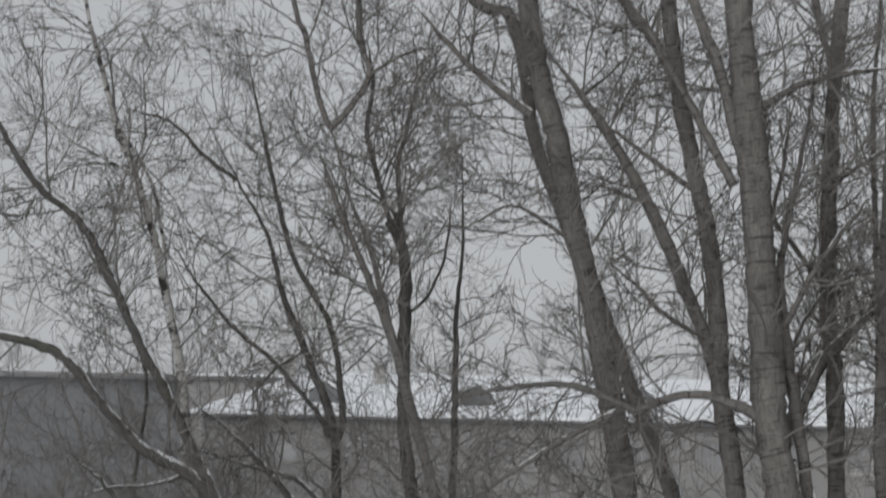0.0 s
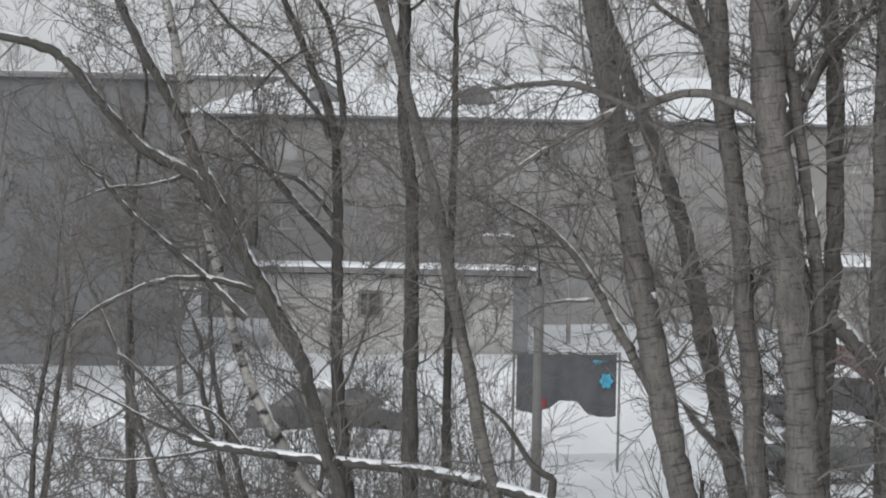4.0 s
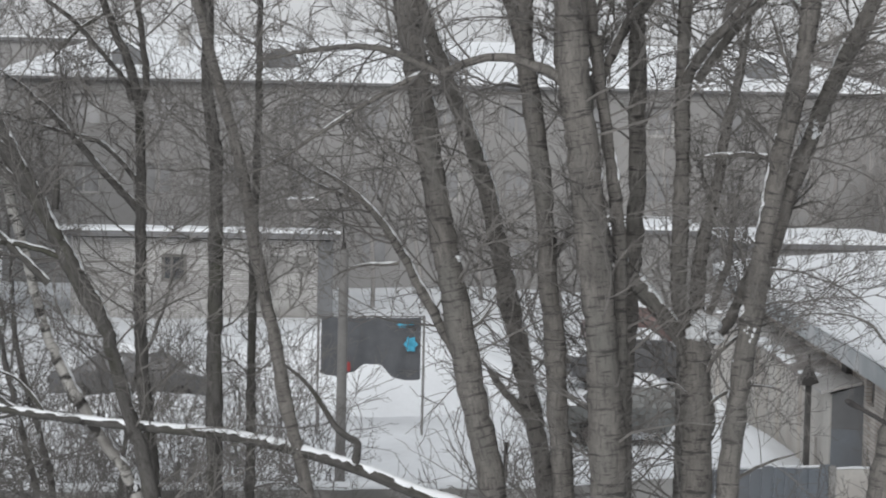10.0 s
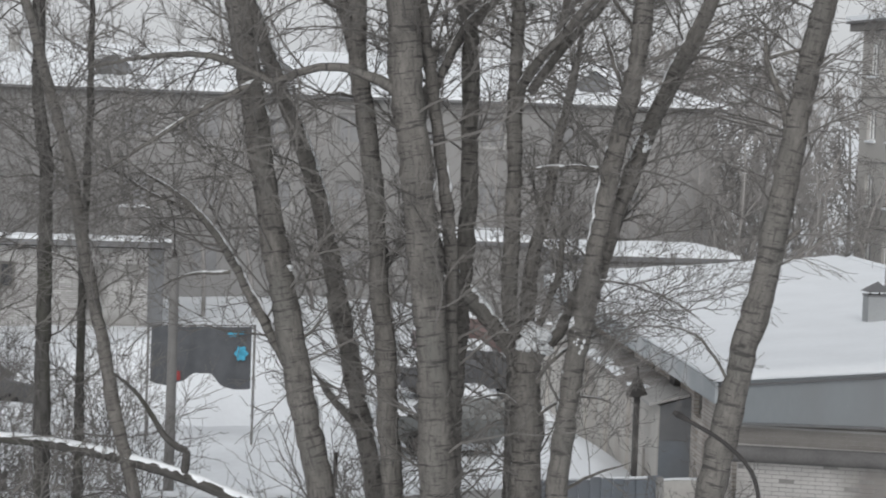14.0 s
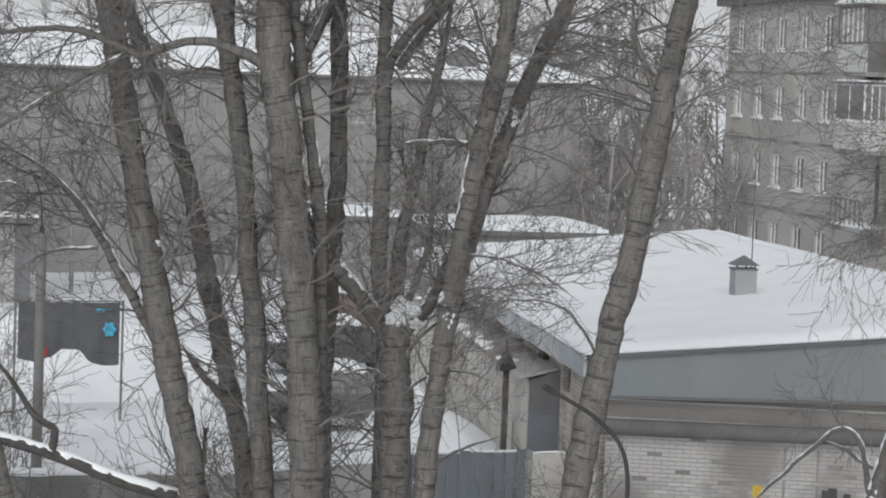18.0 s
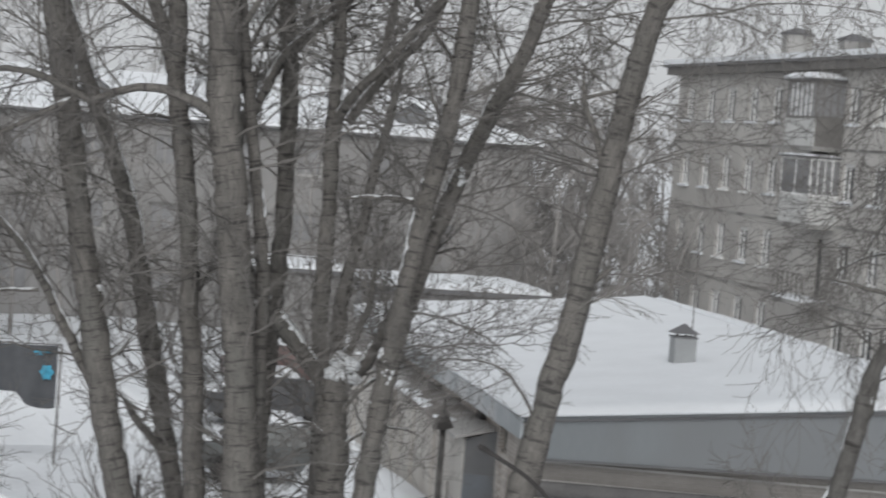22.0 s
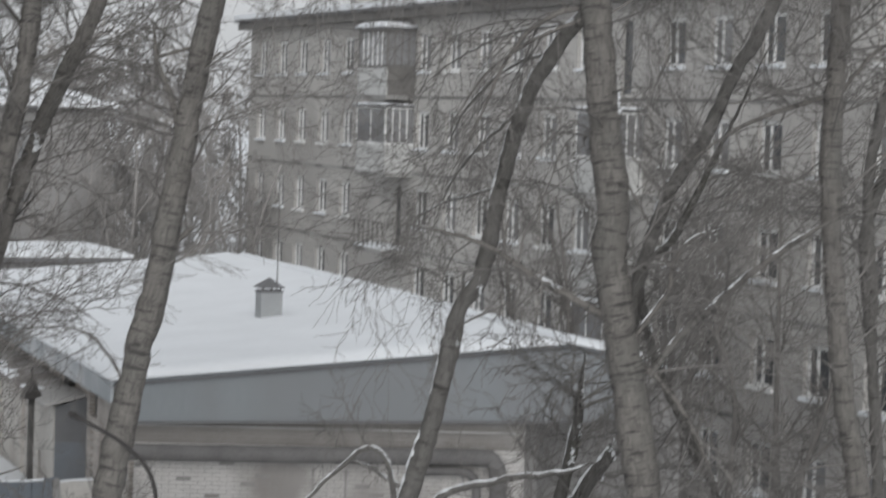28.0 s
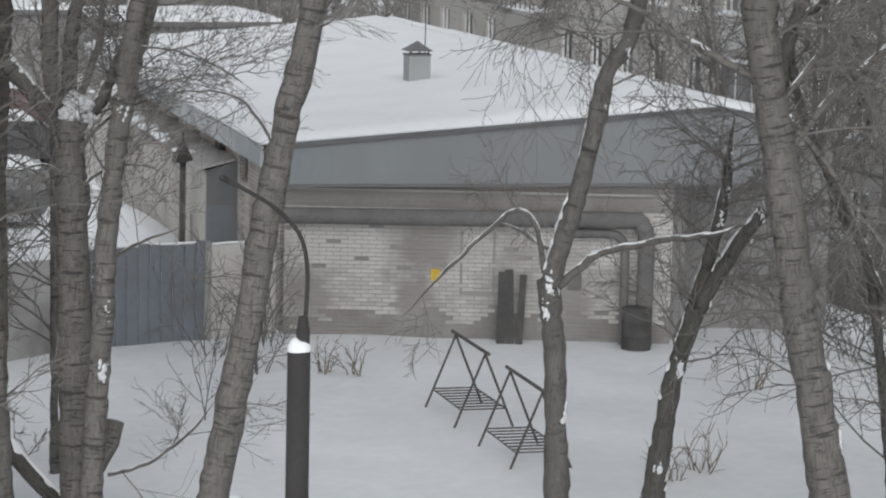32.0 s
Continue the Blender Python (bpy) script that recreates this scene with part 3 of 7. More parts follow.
def apartment_block():
    org, along = (34.01, 109.23, 0.08), (-0.0316, -0.9995)
    m = basis(org, along)
    root = thing("apartment_block", org, "five-storey grey rendered apartment block with white windows and a snowy roof", "building")
    cols = [1.9, 5.0, 7.95, 11.08, 14.15, 23.1, 26.2, 29.2, 32.1, 35.1, 37.9, 44.3, 47.25, 50.3, 53.3, 56.4, 59.4, 62.4]
    sills = [-1.17, 1.62, 4.38, 7.18, 9.97]
    w, h = 1.36, 1.40
    holes = [(c - w / 2, c + w / 2, z, z + h) for c in cols for z in sills]
    doors = [(20.2, 21.0, z - 0.75, z + h) for z in sills[2:]] + [(40.6, 41.4, z - 0.75, z + h) for z in sills[2:]]
    wall = Geo()
    pierced_wall(wall, m, 75.0, 12.25, 0.45, holes + doors, -3.4)
    wall.box((0, 0.45, -3.4), (0.45, 12.0, 12.25), m)
    wall.box((0.45, 11.55, -3.4), (75.0, 12.0, 12.25), m)
    wall.box((74.55, 0.45, -3.4), (75.0, 11.55, 12.25), m)
    wall_ob = part("wall", wall, PLASTER, root)
    # dark sheet added behind the windows, its colour stands in for unlit rooms
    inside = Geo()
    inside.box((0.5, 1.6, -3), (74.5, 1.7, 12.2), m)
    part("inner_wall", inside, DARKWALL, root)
    for c in cols:
        for z in sills:
            # about half the panes get the haze-lightened colour
            window_unit(root, m, c - w / 2, z, w, h, sashes=2, pane_mat=HAZEGLASS if rng.uniform() < 0.5 else GLASS)
    for x0, x1, z0, z1 in doors:
        g = Geo()
        g.box((x0, 0.12, z0), (x1, 0.18, z1), m)
        part("balcony_door", g, GLASS, root)
    for z in (0.66, 3.45, 6.25, 9.02):
        g = Geo()
        g.box((-0.02, -0.035, z), (75.0, -0.002, z + 0.09), m)
        part("string_course", g, CONCRETE, root)
    plinth = Geo()
    plinth.box((-0.05, -0.06, -3.4), (75.0, -0.002, -1.75), m)
    part("plinth", plinth, DARKFRAME, root, "dark rendered plinth")
    eave = Geo()
    eave.box((-0.6, -0.65, 12.25), (75.5, 12.6, 12.36), m)
    part("cornice", eave, ROOFMETAL, root)
    fr = Geo()
    fr.box((-0.45, -0.5, 11.93), (75.0, -0.003, 12.25), m)
    part("eaves_board", fr, DARKFRAME, root)
    roof = Geo()
    v = [m @ Vector(p) for p in [(-0.6, -0.66, 12.364), (75.5, -0.66, 12.364), (75.5, 6, 13.1), (-0.6, 6, 13.1), (75.5, 12.55, 12.364), (-0.6, 12.55, 12.364),
                                 (-0.6, -0.66, 12.58), (75.5, -0.66, 12.58), (75.5, 6, 13.36), (-0.6, 6, 13.36)]]
    roof.add(v, [(6, 7, 8, 9), (0, 1, 7, 6), (9, 8, 4, 5), (0, 6, 9, 3), (1, 2, 8, 7), (5, 4, 1, 0), (3, 9, 5, 5), (2, 4, 8, 8)])
    part("roof", roof, SNOW, root, "shallow roof under a blanket of snow")
    for s, y, hh in ((6.3, 2.5, 0.85), (13.3, 2.6, 0.42), (21.8, 2.5, 1.0), (30.5, 2.6, 0.7), (38.0, 2.5, 0.8), (47.0, 2.5, 0.9), (58.0, 2.5, 0.9)):
        c = Geo()
        zb = 12.6 + (y + 0.6) * 0.115
        c.box((s, y, zb - 0.3), (s + 0.7, y + 1.1, zb + hh), m)
        ch = part("chimney", c, CONCRETE, root, "rendered chimney stack with a cap")
        t = Geo()
        t.box((s - 0.07, y - 0.07, zb + hh), (s + 0.77, y + 1.17, zb + hh + 0.07), m)
        v = [m @ Vector(p) for p in ((s - 0.1, y - 0.1, zb + hh + 0.074), (s + 0.8, y - 0.1, zb + hh + 0.074), (s + 0.8, y + 1.2, zb + hh + 0.074), (s - 0.1, y + 1.2, zb + hh + 0.074), (s + 0.35, y + 0.4, zb + hh + 0.3), (s + 0.35, y + 0.7, zb + hh + 0.3))]
        t.add(v, [(0, 1, 4, 4), (1, 2, 5, 4), (2, 3, 5, 5), (3, 0, 4, 5), (3, 2, 1, 0)])
        part("chimney_cap", t, ROOFMETAL, ch)
    # balconies, floor by floor
    for s0, s1, floors in ((18.85, 22.2, (1, 2, 3)), (39.95, 42.4, (0, 1, 2))):
        for fl in floors:
            z = sills[fl + 1] - 0.85
            out = -1.1
            slab = Geo()
            slab.box((s0, out, z - 0.16), (s1, -0.002, z), m)
            bal = part("balcony", slab, CONCRETE, root)
            if fl == 1 and s0 < 30:
                drift = Geo()
                blanket(drift, m, s0, s1, out, -0.01, z + 0.004, 0.16, 8, 4, 0.04)
                part("snow_strip", drift, SNOW, bal, "snow lying on the balcony slab", smooth=True)
                for q in range(7):
                    p = Geo()
                    x = s0 + (s1 - s0 - 0.04) * q / 6
                    p.box((x, out, z + 0.02), (x + 0.04, out + 0.04, z + 0.95), m)
                    part("rail_post", p, DARKFRAME, bal)
                p = Geo()
                p.box((s0, out - 0.004, z + 0.954), (s1, out + 0.046, z + 1.0), m)
                part("handrail", p, DARKFRAME, bal)
                continue
            pan = Geo()
            pan.box((s0, out, z), (s1, out + 0.05, z + 1.0), m)
            part("balcony_front", pan, PANEL, bal, "pale balcony panel")
            for e in (s0, s1 - 0.05):
                end = Geo()
                end.box((e, out + 0.05, z), (e + 0.05, -0.002, z + 1.0), m)
                part("balcony_end", end, DARKFRAME if fl == 3 else PANEL, bal)
            if fl == 1:
                rail = Geo()
                rail.box((s0, out, z + 1.0), (s1, out + 0.14, z + 1.10), m)
                part("snow_strip", rail, SNOW, bal)
                continue
            fm = DARKFRAME if fl == 3 else WHITEPAINT
            n = 6 if fl == 3 else 2
            for q in range(n + 1):
                x = s0 + (s1 - s0 - 0.07) * q / n
                p = Geo()
                p.box((x, out, z + 1.0), (x + 0.07, out + 0.06, z + 2.35), m)
                part("glazing_bar", p, WHITEPAINT if fl == 3 and 0 < q < n else fm, bal)
            for zz in (z + 1.0, z + 2.29):
                p = Geo()
                p.box((s0, out - 0.004, zz), (s1, out + 0.066, zz + 0.08), m)
                p.box((s1 - 0.066, out + 0.07, zz), (s1 + 0.004, -0.002, zz + 0.08), m)
                part("glazing_rail", p, fm, bal)
            for q in range(1, 4):
                y = out + 1.08 * q / 4
                p = Geo()
                p.box((s1 - 0.06, y, z + 1.08), (s1, y + 0.05, z + 2.29), m)
                part("glazing_bar", p, fm, bal)
            gl = Geo()
            gl.box((s0 + 0.01, out + 0.02, z + 1.08), (s1 - 0.01, out + 0.035, z + 2.29), m)
            gl.box((s1 - 0.035, out + 0.04, z + 1.08), (s1 - 0.02, -0.01, z + 2.29), m)
            # balcony panes also carry haze in their colour
            part("balcony_glass", gl, HAZEGLASS, bal)
            cap = Geo()
            cap.box((s0 - 0.12, out - 0.15, z + 2.37), (s1 + 0.12, -0.002, z + 2.43), m)
            part("balcony_roof", cap, ROOFMETAL, bal)
            cs = Geo()
            blanket(cs, m, s0 - 0.11, s1 + 0.11, out - 0.13, -0.003, z + 2.434, 0.24 if fl == 3 else 0.09, 8, 6, 0.03)
            part("snow_layer", cs, SNOW, bal, "snow on the balcony roof", smooth=True)
    return root


apartment_block()


# ------------------------------------------------------------------ the long low building at the back of the yard
def long_building():
    x0, x1, y0, eave, ridge, depth = -9.7, 26.6, 106.0, 8.40, 10.3, 13.0
    m = basis((x0, y0, 0.0), (1, 0))
    root = thing("long_building", (x0, y0, 0.0), "long grey three-storey building with a snowy hipped roof behind trees", "building")
    length = x1 - x0
    cols = [3.37 + 2.95 * k for k in range(11)]
    rows = [0.85, 3.62, 6.4]
    w, h = 1.2, 1.3
    wall = Geo()
    pierced_wall(wall, m, length, eave - 0.1, 0.5, [(c - w / 2, c + w / 2, z, z + h) for c in cols for z in rows], -0.3)
    wall.box((0, 0.5, -0.3), (0.5, depth, eave - 0.1), m)
    wall.box((length - 0.5, 0.5, -0.3), (length, depth, eave - 0.1), m)
    part("wall", wall, PLASTER_FAR, root)
    # added dark sheet: the dimness of the rooms as a painted surface
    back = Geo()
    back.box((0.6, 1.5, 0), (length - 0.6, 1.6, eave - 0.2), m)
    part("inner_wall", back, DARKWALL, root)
    for i, c in enumerate(cols):
        for j, z in enumerate(rows):
            # frames near the wall's tone and pale panes: haze painted as low contrast
            window_unit(root, m, c - w / 2, z, w, h, sashes=2, frame_mat=CONCRETE if (i * 3 + j) % 5 == 1 else PLASTER_FAR, sill=(i, j) == (3, 1), pane_mat=HAZEGLASS)
    cor = Geo()
    cor.box((-0.5, -0.5, eave - 0.1), (length + 0.5, depth + 0.5, eave), m)
    part("cornice", cor, ROOFMETAL, root)
    r = Geo()
    o = 0.5
    lo = [(-o, -o, eave + 0.004), (length + o, -o, eave + 0.004), (length + o, depth + o, eave + 0.004), (-o, depth + o, eave + 0.004)]
    tp = [(4.0, depth * 0.5, ridge), (length - 4.0, depth * 0.5, ridge)]
    up = [(x, y, z + 0.14) for x, y, z in lo]
    v = [m @ Vector(p) for p in lo + up + tp]
    r.add(v, [(0, 1, 5, 4), (1, 2, 6, 5), (2, 3, 7, 6), (3, 0, 4, 7), (4, 5, 9, 8), (6, 7, 8, 9), (5, 6, 9, 9), (7, 4, 8, 8), (3, 2, 1, 0)])
    part("roof", r, SNOW, root, "hipped roof under snow")
    # dormers and chimneys
    for x in (4.9, 11.2, 18.0, 31.4):
        d = Geo()
        z = eave + 0.55
        y = 1.1
        v = [m @ Vector(p) for p in [(x - 0.62, y, z - 0.2), (x + 0.62, y, z - 0.2), (x + 0.62, y, z + 0.45), (x, y, z + 0.85), (x - 0.62, y, z + 0.45),
                                     (x - 0.62, y + 3, z), (x + 0.62, y + 3, z), (x + 0.62, y + 3, z + 0.45), (x, y + 3, z + 0.85), (x - 0.62, y + 3, z + 0.45)]]
        d.add(v, [(0, 1, 2, 4), (4, 2, 3, 3), (1, 6, 7, 2), (5, 0, 4, 9), (6, 5, 9, 7), (7, 9, 8, 8)])
        dm = part("dormer", d, DARKWALL, root, "dark dormer front")
        t = Geo()
        v = [m @ Vector(p) for p in [(x - 0.75, y - 0.1, z + 0.42), (x, y - 0.1, z + 0.92), (x + 0.75, y - 0.1, z + 0.42), (x - 0.75, y + 3, z + 0.42), (x, y + 3, z + 0.92), (x + 0.75, y + 3, z + 0.42),
                                     (x - 0.75, y - 0.1, z + 0.5), (x, y - 0.1, z + 1.02), (x + 0.75, y - 0.1, z + 0.5), (x - 0.75, y + 3, z + 0.5), (x, y + 3, z + 1.02), (x + 0.75, y + 3, z + 0.5)]]
        t.add(v, [(6, 7, 10, 9), (7, 8, 11, 10), (0, 1, 7, 6), (1, 2, 8, 7), (0, 3, 4, 1), (1, 4, 5, 2)])
        part("dormer_roof", t, SNOW, dm)
    for x, y, hh in ((3.1, 3.4, 1.6), (6.9, 4.4, 1.3), (24.0, 5.0, 1.2)):
        c = Geo()
        c.box((x, y, eave + 0.6), (x + 0.45, y + 0.5, eave + 0.9 + hh), m)
        c.box((x - 0.05, y - 0.05, eave + 0.9 + hh), (x + 0.5, y + 0.55, eave + 1.0 + hh), m)
        part("chimney", c, CONCRETE, root)
    return root


long_building()


def dark_building():
    root = thing("dark_building", (-22.0, 90.0, 0.0), "dark grey building wall half hidden by trees", "building")
    m = basis((-30.0, 84.0, 0.0), (0.995, 0.10))
    wall = Geo()
    pierced_wall(wall, m, 21.5, 9.5, 0.5, [], -0.3)
    wall.box((21.0, 0.5, -0.3), (21.5, 14, 9.5), m)
    part("wall", wall, DARKWALL, root)
    t = Geo()
    t.box((-0.4, -0.4, 9.5), (21.9, 14.4, 9.62), m)
    part("cornice", t, ROOFMETAL, root)
    s = Geo()
    s.box((-0.3, -0.2, 9.624), (21.8, 14.3, 9.70), m)
    part("roof", s, PLASTER_FAR, root, "flat grey roof edge")
    return root


dark_building()


def back_building():
    root = thing("back_building", (-24.0, 126.0, 0.0), "plain grey building showing over a snowy roof, far off", "building")
    g = Geo()
    g.box((-24.0, 126.0, -0.3), (-5.5, 138.0, 10.05))
    part("wall", g, PLASTER_FAR, root)
    g = Geo()
    g.box((-24.3, 125.7, 10.05), (-5.2, 138.3, 10.20))
    part("cornice", g, ROOFMETAL, root)
    g = Geo()
    blanket(g, Matrix.Identity(4), -24.3, -5.2, 125.75, 138.3, 10.204, 0.12, 30, 8, 0.03)
    part("snow_blanket", g, SNOW, root, smooth=True)


back_building()


# ------------------------------------------------------------------ white-brick garage with a flat snowy roof
def garage():
    m = basis((-6.0, 91.8, 0.0), (1, 0.012))
    root = thing("garage", (-6.0, 91.8, 0.0), "low white-brick garage with a flat snow-covered roof", "garage")
    wall = Geo()
    holes = [(3.2, 4.1, 1.2, 2.2), (6.6, 8.4, 0.0, 2.2)]
    pierced_wall(wall, m, 9.2, 2.75, 0.38, holes, -0.3)
    for xa, xb in ((0, 0.38), (8.82, 9.2)):
        wall.add([m @ Vector(p) for p in ((xa, 0.38, -0.3), (xb, 0.38, -0.3), (xb, 7, -0.3), (xa, 7, -0.3), (xa, 0.38, 2.70), (xb, 0.38, 2.70), (xb, 7, 2.22), (xa, 7, 2.22))],
                 [(0, 1, 5, 4), (1, 2, 6, 5), (2, 3, 7, 6), (3, 0, 4, 7), (4, 5, 6, 7), (3, 2, 1, 0)])
    part("wall", wall, GARAGE_BRICK, root)
    d = Geo()
    d.box((6.6, 0.1, 0.0), (8.4, 0.16, 2.2), m)
    part("gate", d, CONCRETE, root, "dull grey gate")
    window_unit(root, m, 3.2, 1.2, 0.9, 1.0, sill=False, frame_mat=DARKFRAME)
    c = Geo()
    c.box((8.75, -0.12, -0.2), (9.3, -0.004, 2.75), m)
    part("corner_pier", c, DARKWALL, root)
    t = Geo()
    fall = m @ Matrix.Translation((0, 0, 2.79)) @ Matrix.Rotation(radians(-4.2), 4, "X")
    t.box((-0.4, -0.5, 0.0), (9.5, 7.4, 0.20), fall)
    part("roof_slab", t, ROOFMETAL, root)
    s = Geo()
    blanket(s, fall, -0.42, 9.52, -0.55, 7.4, 0.204, 0.22, 40, 12, 0.05)
    part("snow_blanket", s, SNOW, root)
    return root


def courses(name, pale, dark, joint):
    m = material(name, pale, 0.9, spread=0.12, scale=1.2, fine=14.0, bump=0.2, second=dark, mask_scale=0.5, mask_edge=(0.5, 0.7))
    n, l = m.node_tree.nodes, m.node_tree.links
    p = n["Principled BSDF"]
    src = p.inputs["Base Color"].links[0].from_socket
    tc, mp, br, mul = n.new("ShaderNodeTexCoord"), n.new("ShaderNodeMapping"), n.new("ShaderNodeTexBrick"), n.new("ShaderNodeMix")
    mp.inputs["Rotation"].default_value = (radians(90), 0, 0)
    l.new(tc.outputs["Object"], mp.inputs["Vector"])
    l.new(mp.outputs[0], br.inputs["Vector"])
    br.inputs["Scale"].default_value = 1.0
    br.inputs["Brick Width"].default_value, br.inputs["Row Height"].default_value = 0.26, 0.077
    br.inputs["Mortar Size"].default_value = 0.010
    br.inputs["Color1"].default_value, br.inputs["Color2"].default_value = (1.08, 1.08, 1.08, 1), (0.82, 0.82, 0.82, 1)
    br.inputs["Mortar"].default_value = (*joint, 1)
    mul.data_type, mul.blend_type = "RGBA", "MULTIPLY"
    mul.inputs["Factor"].default_value = 1.0
    l.new(src, mul.inputs["A"])
    l.new(br.outputs["Color"], mul.inputs["B"])
    l.new(mul.outputs["Result"], p.inputs["Base Color"])
    return m




def leaning_boards():
    m = basis(FL, FRONT)
    root = thing("leaning_boards", m @ Vector((4.1, -0.3, 0)), "dark weathered boards leaning on a brick wall", "board")
    for x, w, h, lean in ((3.94, 0.17, 1.40, 0.02), (4.12, 0.16, 1.44, -0.03), (4.29, 0.13, 1.36, 0.05)):
        g = Geo()
        k = m @ pose(x, -0.42, -0.1, -13, lean * 60, 0)
        g.box((0, 0, 0), (w, 0.03, h), k)
        part("board", g, SOOTY, root)


GARAGE_BRICK = courses("white_brick", (0.43, 0.425, 0.42), (0.31, 0.305, 0.30), (0.62, 0.6, 0.58))
garage()


# ------------------------------------------------------------------ the workshop with the wide snowy roof
FL, FR = Vector((12.14, 45.5, 0)), Vector((18.92, 43.23, 0))
FRONT = (FR - FL).normalized()
BACK = Vector((0.062, 0.998, 0)).normalized()


def workshop():
    root = thing("workshop", (12.14, 45.5, 0.0), "single-storey whitewashed brick workshop with sheet-metal gable and snow-covered roof", "building")
    m = basis(FL, FRONT)
    # core walls behind the bricks
    core = Geo()
    core.box((0.02, 0.010, -0.3), (7.13, 0.42, 2.95), m)
    walls = part("front_wall", core, MORTAR, root)
    s = Geo()
    left = basis(FL + BACK * 26.0, -BACK)
    holes = [(4.0 + 2.9 * k, 4.9 + 2.9 * k, 2.35, 2.95) for k in range(7)]
    pierced_wall(s, left, 25.6, 3.45, 0.4, holes, -0.3)
    part("side_wall", s, SIDE_BRICK, root)
    for x0, x1, z0, z1 in holes:
        window_unit(root, left, x0, z0, x1 - x0, z1 - z0, sill=False, frame_mat=DARKFRAME)
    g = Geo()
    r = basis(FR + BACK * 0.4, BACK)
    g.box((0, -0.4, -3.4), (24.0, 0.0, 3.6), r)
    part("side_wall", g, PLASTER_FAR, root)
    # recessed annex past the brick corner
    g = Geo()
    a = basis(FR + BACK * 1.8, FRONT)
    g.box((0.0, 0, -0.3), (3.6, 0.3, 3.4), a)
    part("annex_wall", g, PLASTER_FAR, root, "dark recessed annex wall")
    # gable sheet: a wedge that rises to the ridge
    over = -0.18
    pts = [(-0.34, 2.79), (7.83, 3.00), (9.3, 3.04), (9.3, 4.18), (7.83, 4.47), (-0.34, 3.55)]
    g = Geo()
    v = [m @ Vector((x, over, z)) for x, z in pts] + [m @ Vector((x, over + 0.12, z)) for x, z in pts]
    g.add(v, [(0, 1, 4, 5), (1, 2, 3, 4), (11, 10, 7, 6), (10, 9, 8, 7), (0, 6, 7, 1), (1, 7, 8, 2), (5, 4, 10, 11), (4, 3, 9, 10), (0, 5, 11, 6), (2, 8, 9, 3)])
    gable = part("gable_sheet", g, FASCIA, root, "grey-blue sheet-metal gable")
    for x in np.arange(0.9, 9.2, 1.05):
        z0 = 2.80 + (x + 0.34) * 0.0257
        z1 = 3.55 + (x + 0.34) * 0.1126 if x < 7.83 else 4.47 - (x - 7.83) * 0.2
        q = Geo()
        q.box((x, over - 0.008, z0 + 0.01), (x + 0.018, over - 0.002, z1 - 0.02), m)
        part("seam", q, FASCIA, gable)
    q = Geo()
    q.add([m @ Vector(p) for p in ((-0.36, over - 0.03, 2.745), (9.3, over - 0.03, 2.99), (9.3, over + 0.2, 2.99), (-0.36, over + 0.2, 2.745), (-0.36, over - 0.03, 2.786), (9.3, over - 0.03, 3.036), (9.3, over + 0.2, 3.036), (-0.36, over + 0.2, 2.786))],
          [(3, 2, 1, 0), (4, 5, 6, 7), (0, 1, 5, 4), (1, 2, 6, 5), (2, 3, 7, 6), (3, 0, 4, 7)])
    part("drip_edge", q, ROOFMETAL, gable)
    # roof: two planes that run back along the side walls
    def roof_plane(xa, za, xb, zb, name, mat, lift, thick, front):
        n, k = 24, 40
        gg = Geo()
        top, low = [], []
        for j in range(k + 1):
            for i in range(n + 1):
                u, w = i / n, j / k
                p = FL + FRONT * (xa + (xb - xa) * u) + BACK * (front + (26.2 - front) * w)
                z = za + (zb - za) * u + lift
                bumpy = 0.05 * noise.noise(Vector((p.x * 0.6, p.y * 0.6, 2))) + 0.02 * noise.noise(Vector((p.x * 2.2, p.y * 2.2, 7)))
                rim = min(1.0, min(u, 1 - u) * 16 + 0.35, min(w, 1 - w) * 30 + 0.35)
                top.append((p.x, p.y, z + (thick + bumpy) * rim))
                low.append((p.x, p.y, z))
        w1 = n + 1
        base = len(top)
        f = []
        for j in range(k):
            for i in range(n):
                a0 = j * w1 + i
                f.append((a0, a0 + 1, a0 + w1 + 1, a0 + w1))
                f.append((base + a0, base + a0 + w1, base + a0 + w1 + 1, base + a0 + 1))
        for i in range(n):
            f.append((base + i, base + i + 1, i + 1, i))
            e = k * w1 + i
            f.append((e, e + 1, base + e + 1, base + e))
        for j in range(k):
            e = j * w1
            f.append((e, e + w1, base + e + w1, base + e))
            e = j * w1 + n
            f.append((base + e, base + e + w1, e + w1, e))
        gg.add(top + low, f)
        return part(name, gg, mat, root, smooth=True)
    roof_plane(-0.47, 3.52, 7.83, 4.42, "roof_deck", ROOFMETAL, -0.10, 0.09, -0.25)
    roof_plane(7.84, 4.42, 9.4, 4.12, "roof_deck", ROOFMETAL, -0.10, 0.09, -0.25)
    roof_plane(-0.52, 3.52, 7.85, 4.42, "roof_snow", SNOW, 0.004, 0.15, -0.32)
    roof_plane(7.855, 4.42, 9.45, 4.12, "roof_snow", SNOW, 0.004, 0.13, -0.32)
    # fascia of the eave
    g = Geo()
    e = basis(FL - FRONT * 0.47 + BACK * 26.0, -BACK)
    g.box((0, -0.03, 3.12), (26.25, 0.03, 3.50), e)
    part("eave_board", g, EAVESHEET, root)
    # thick lagged pipe along the wall, two that come down at its end
    d = Geo()
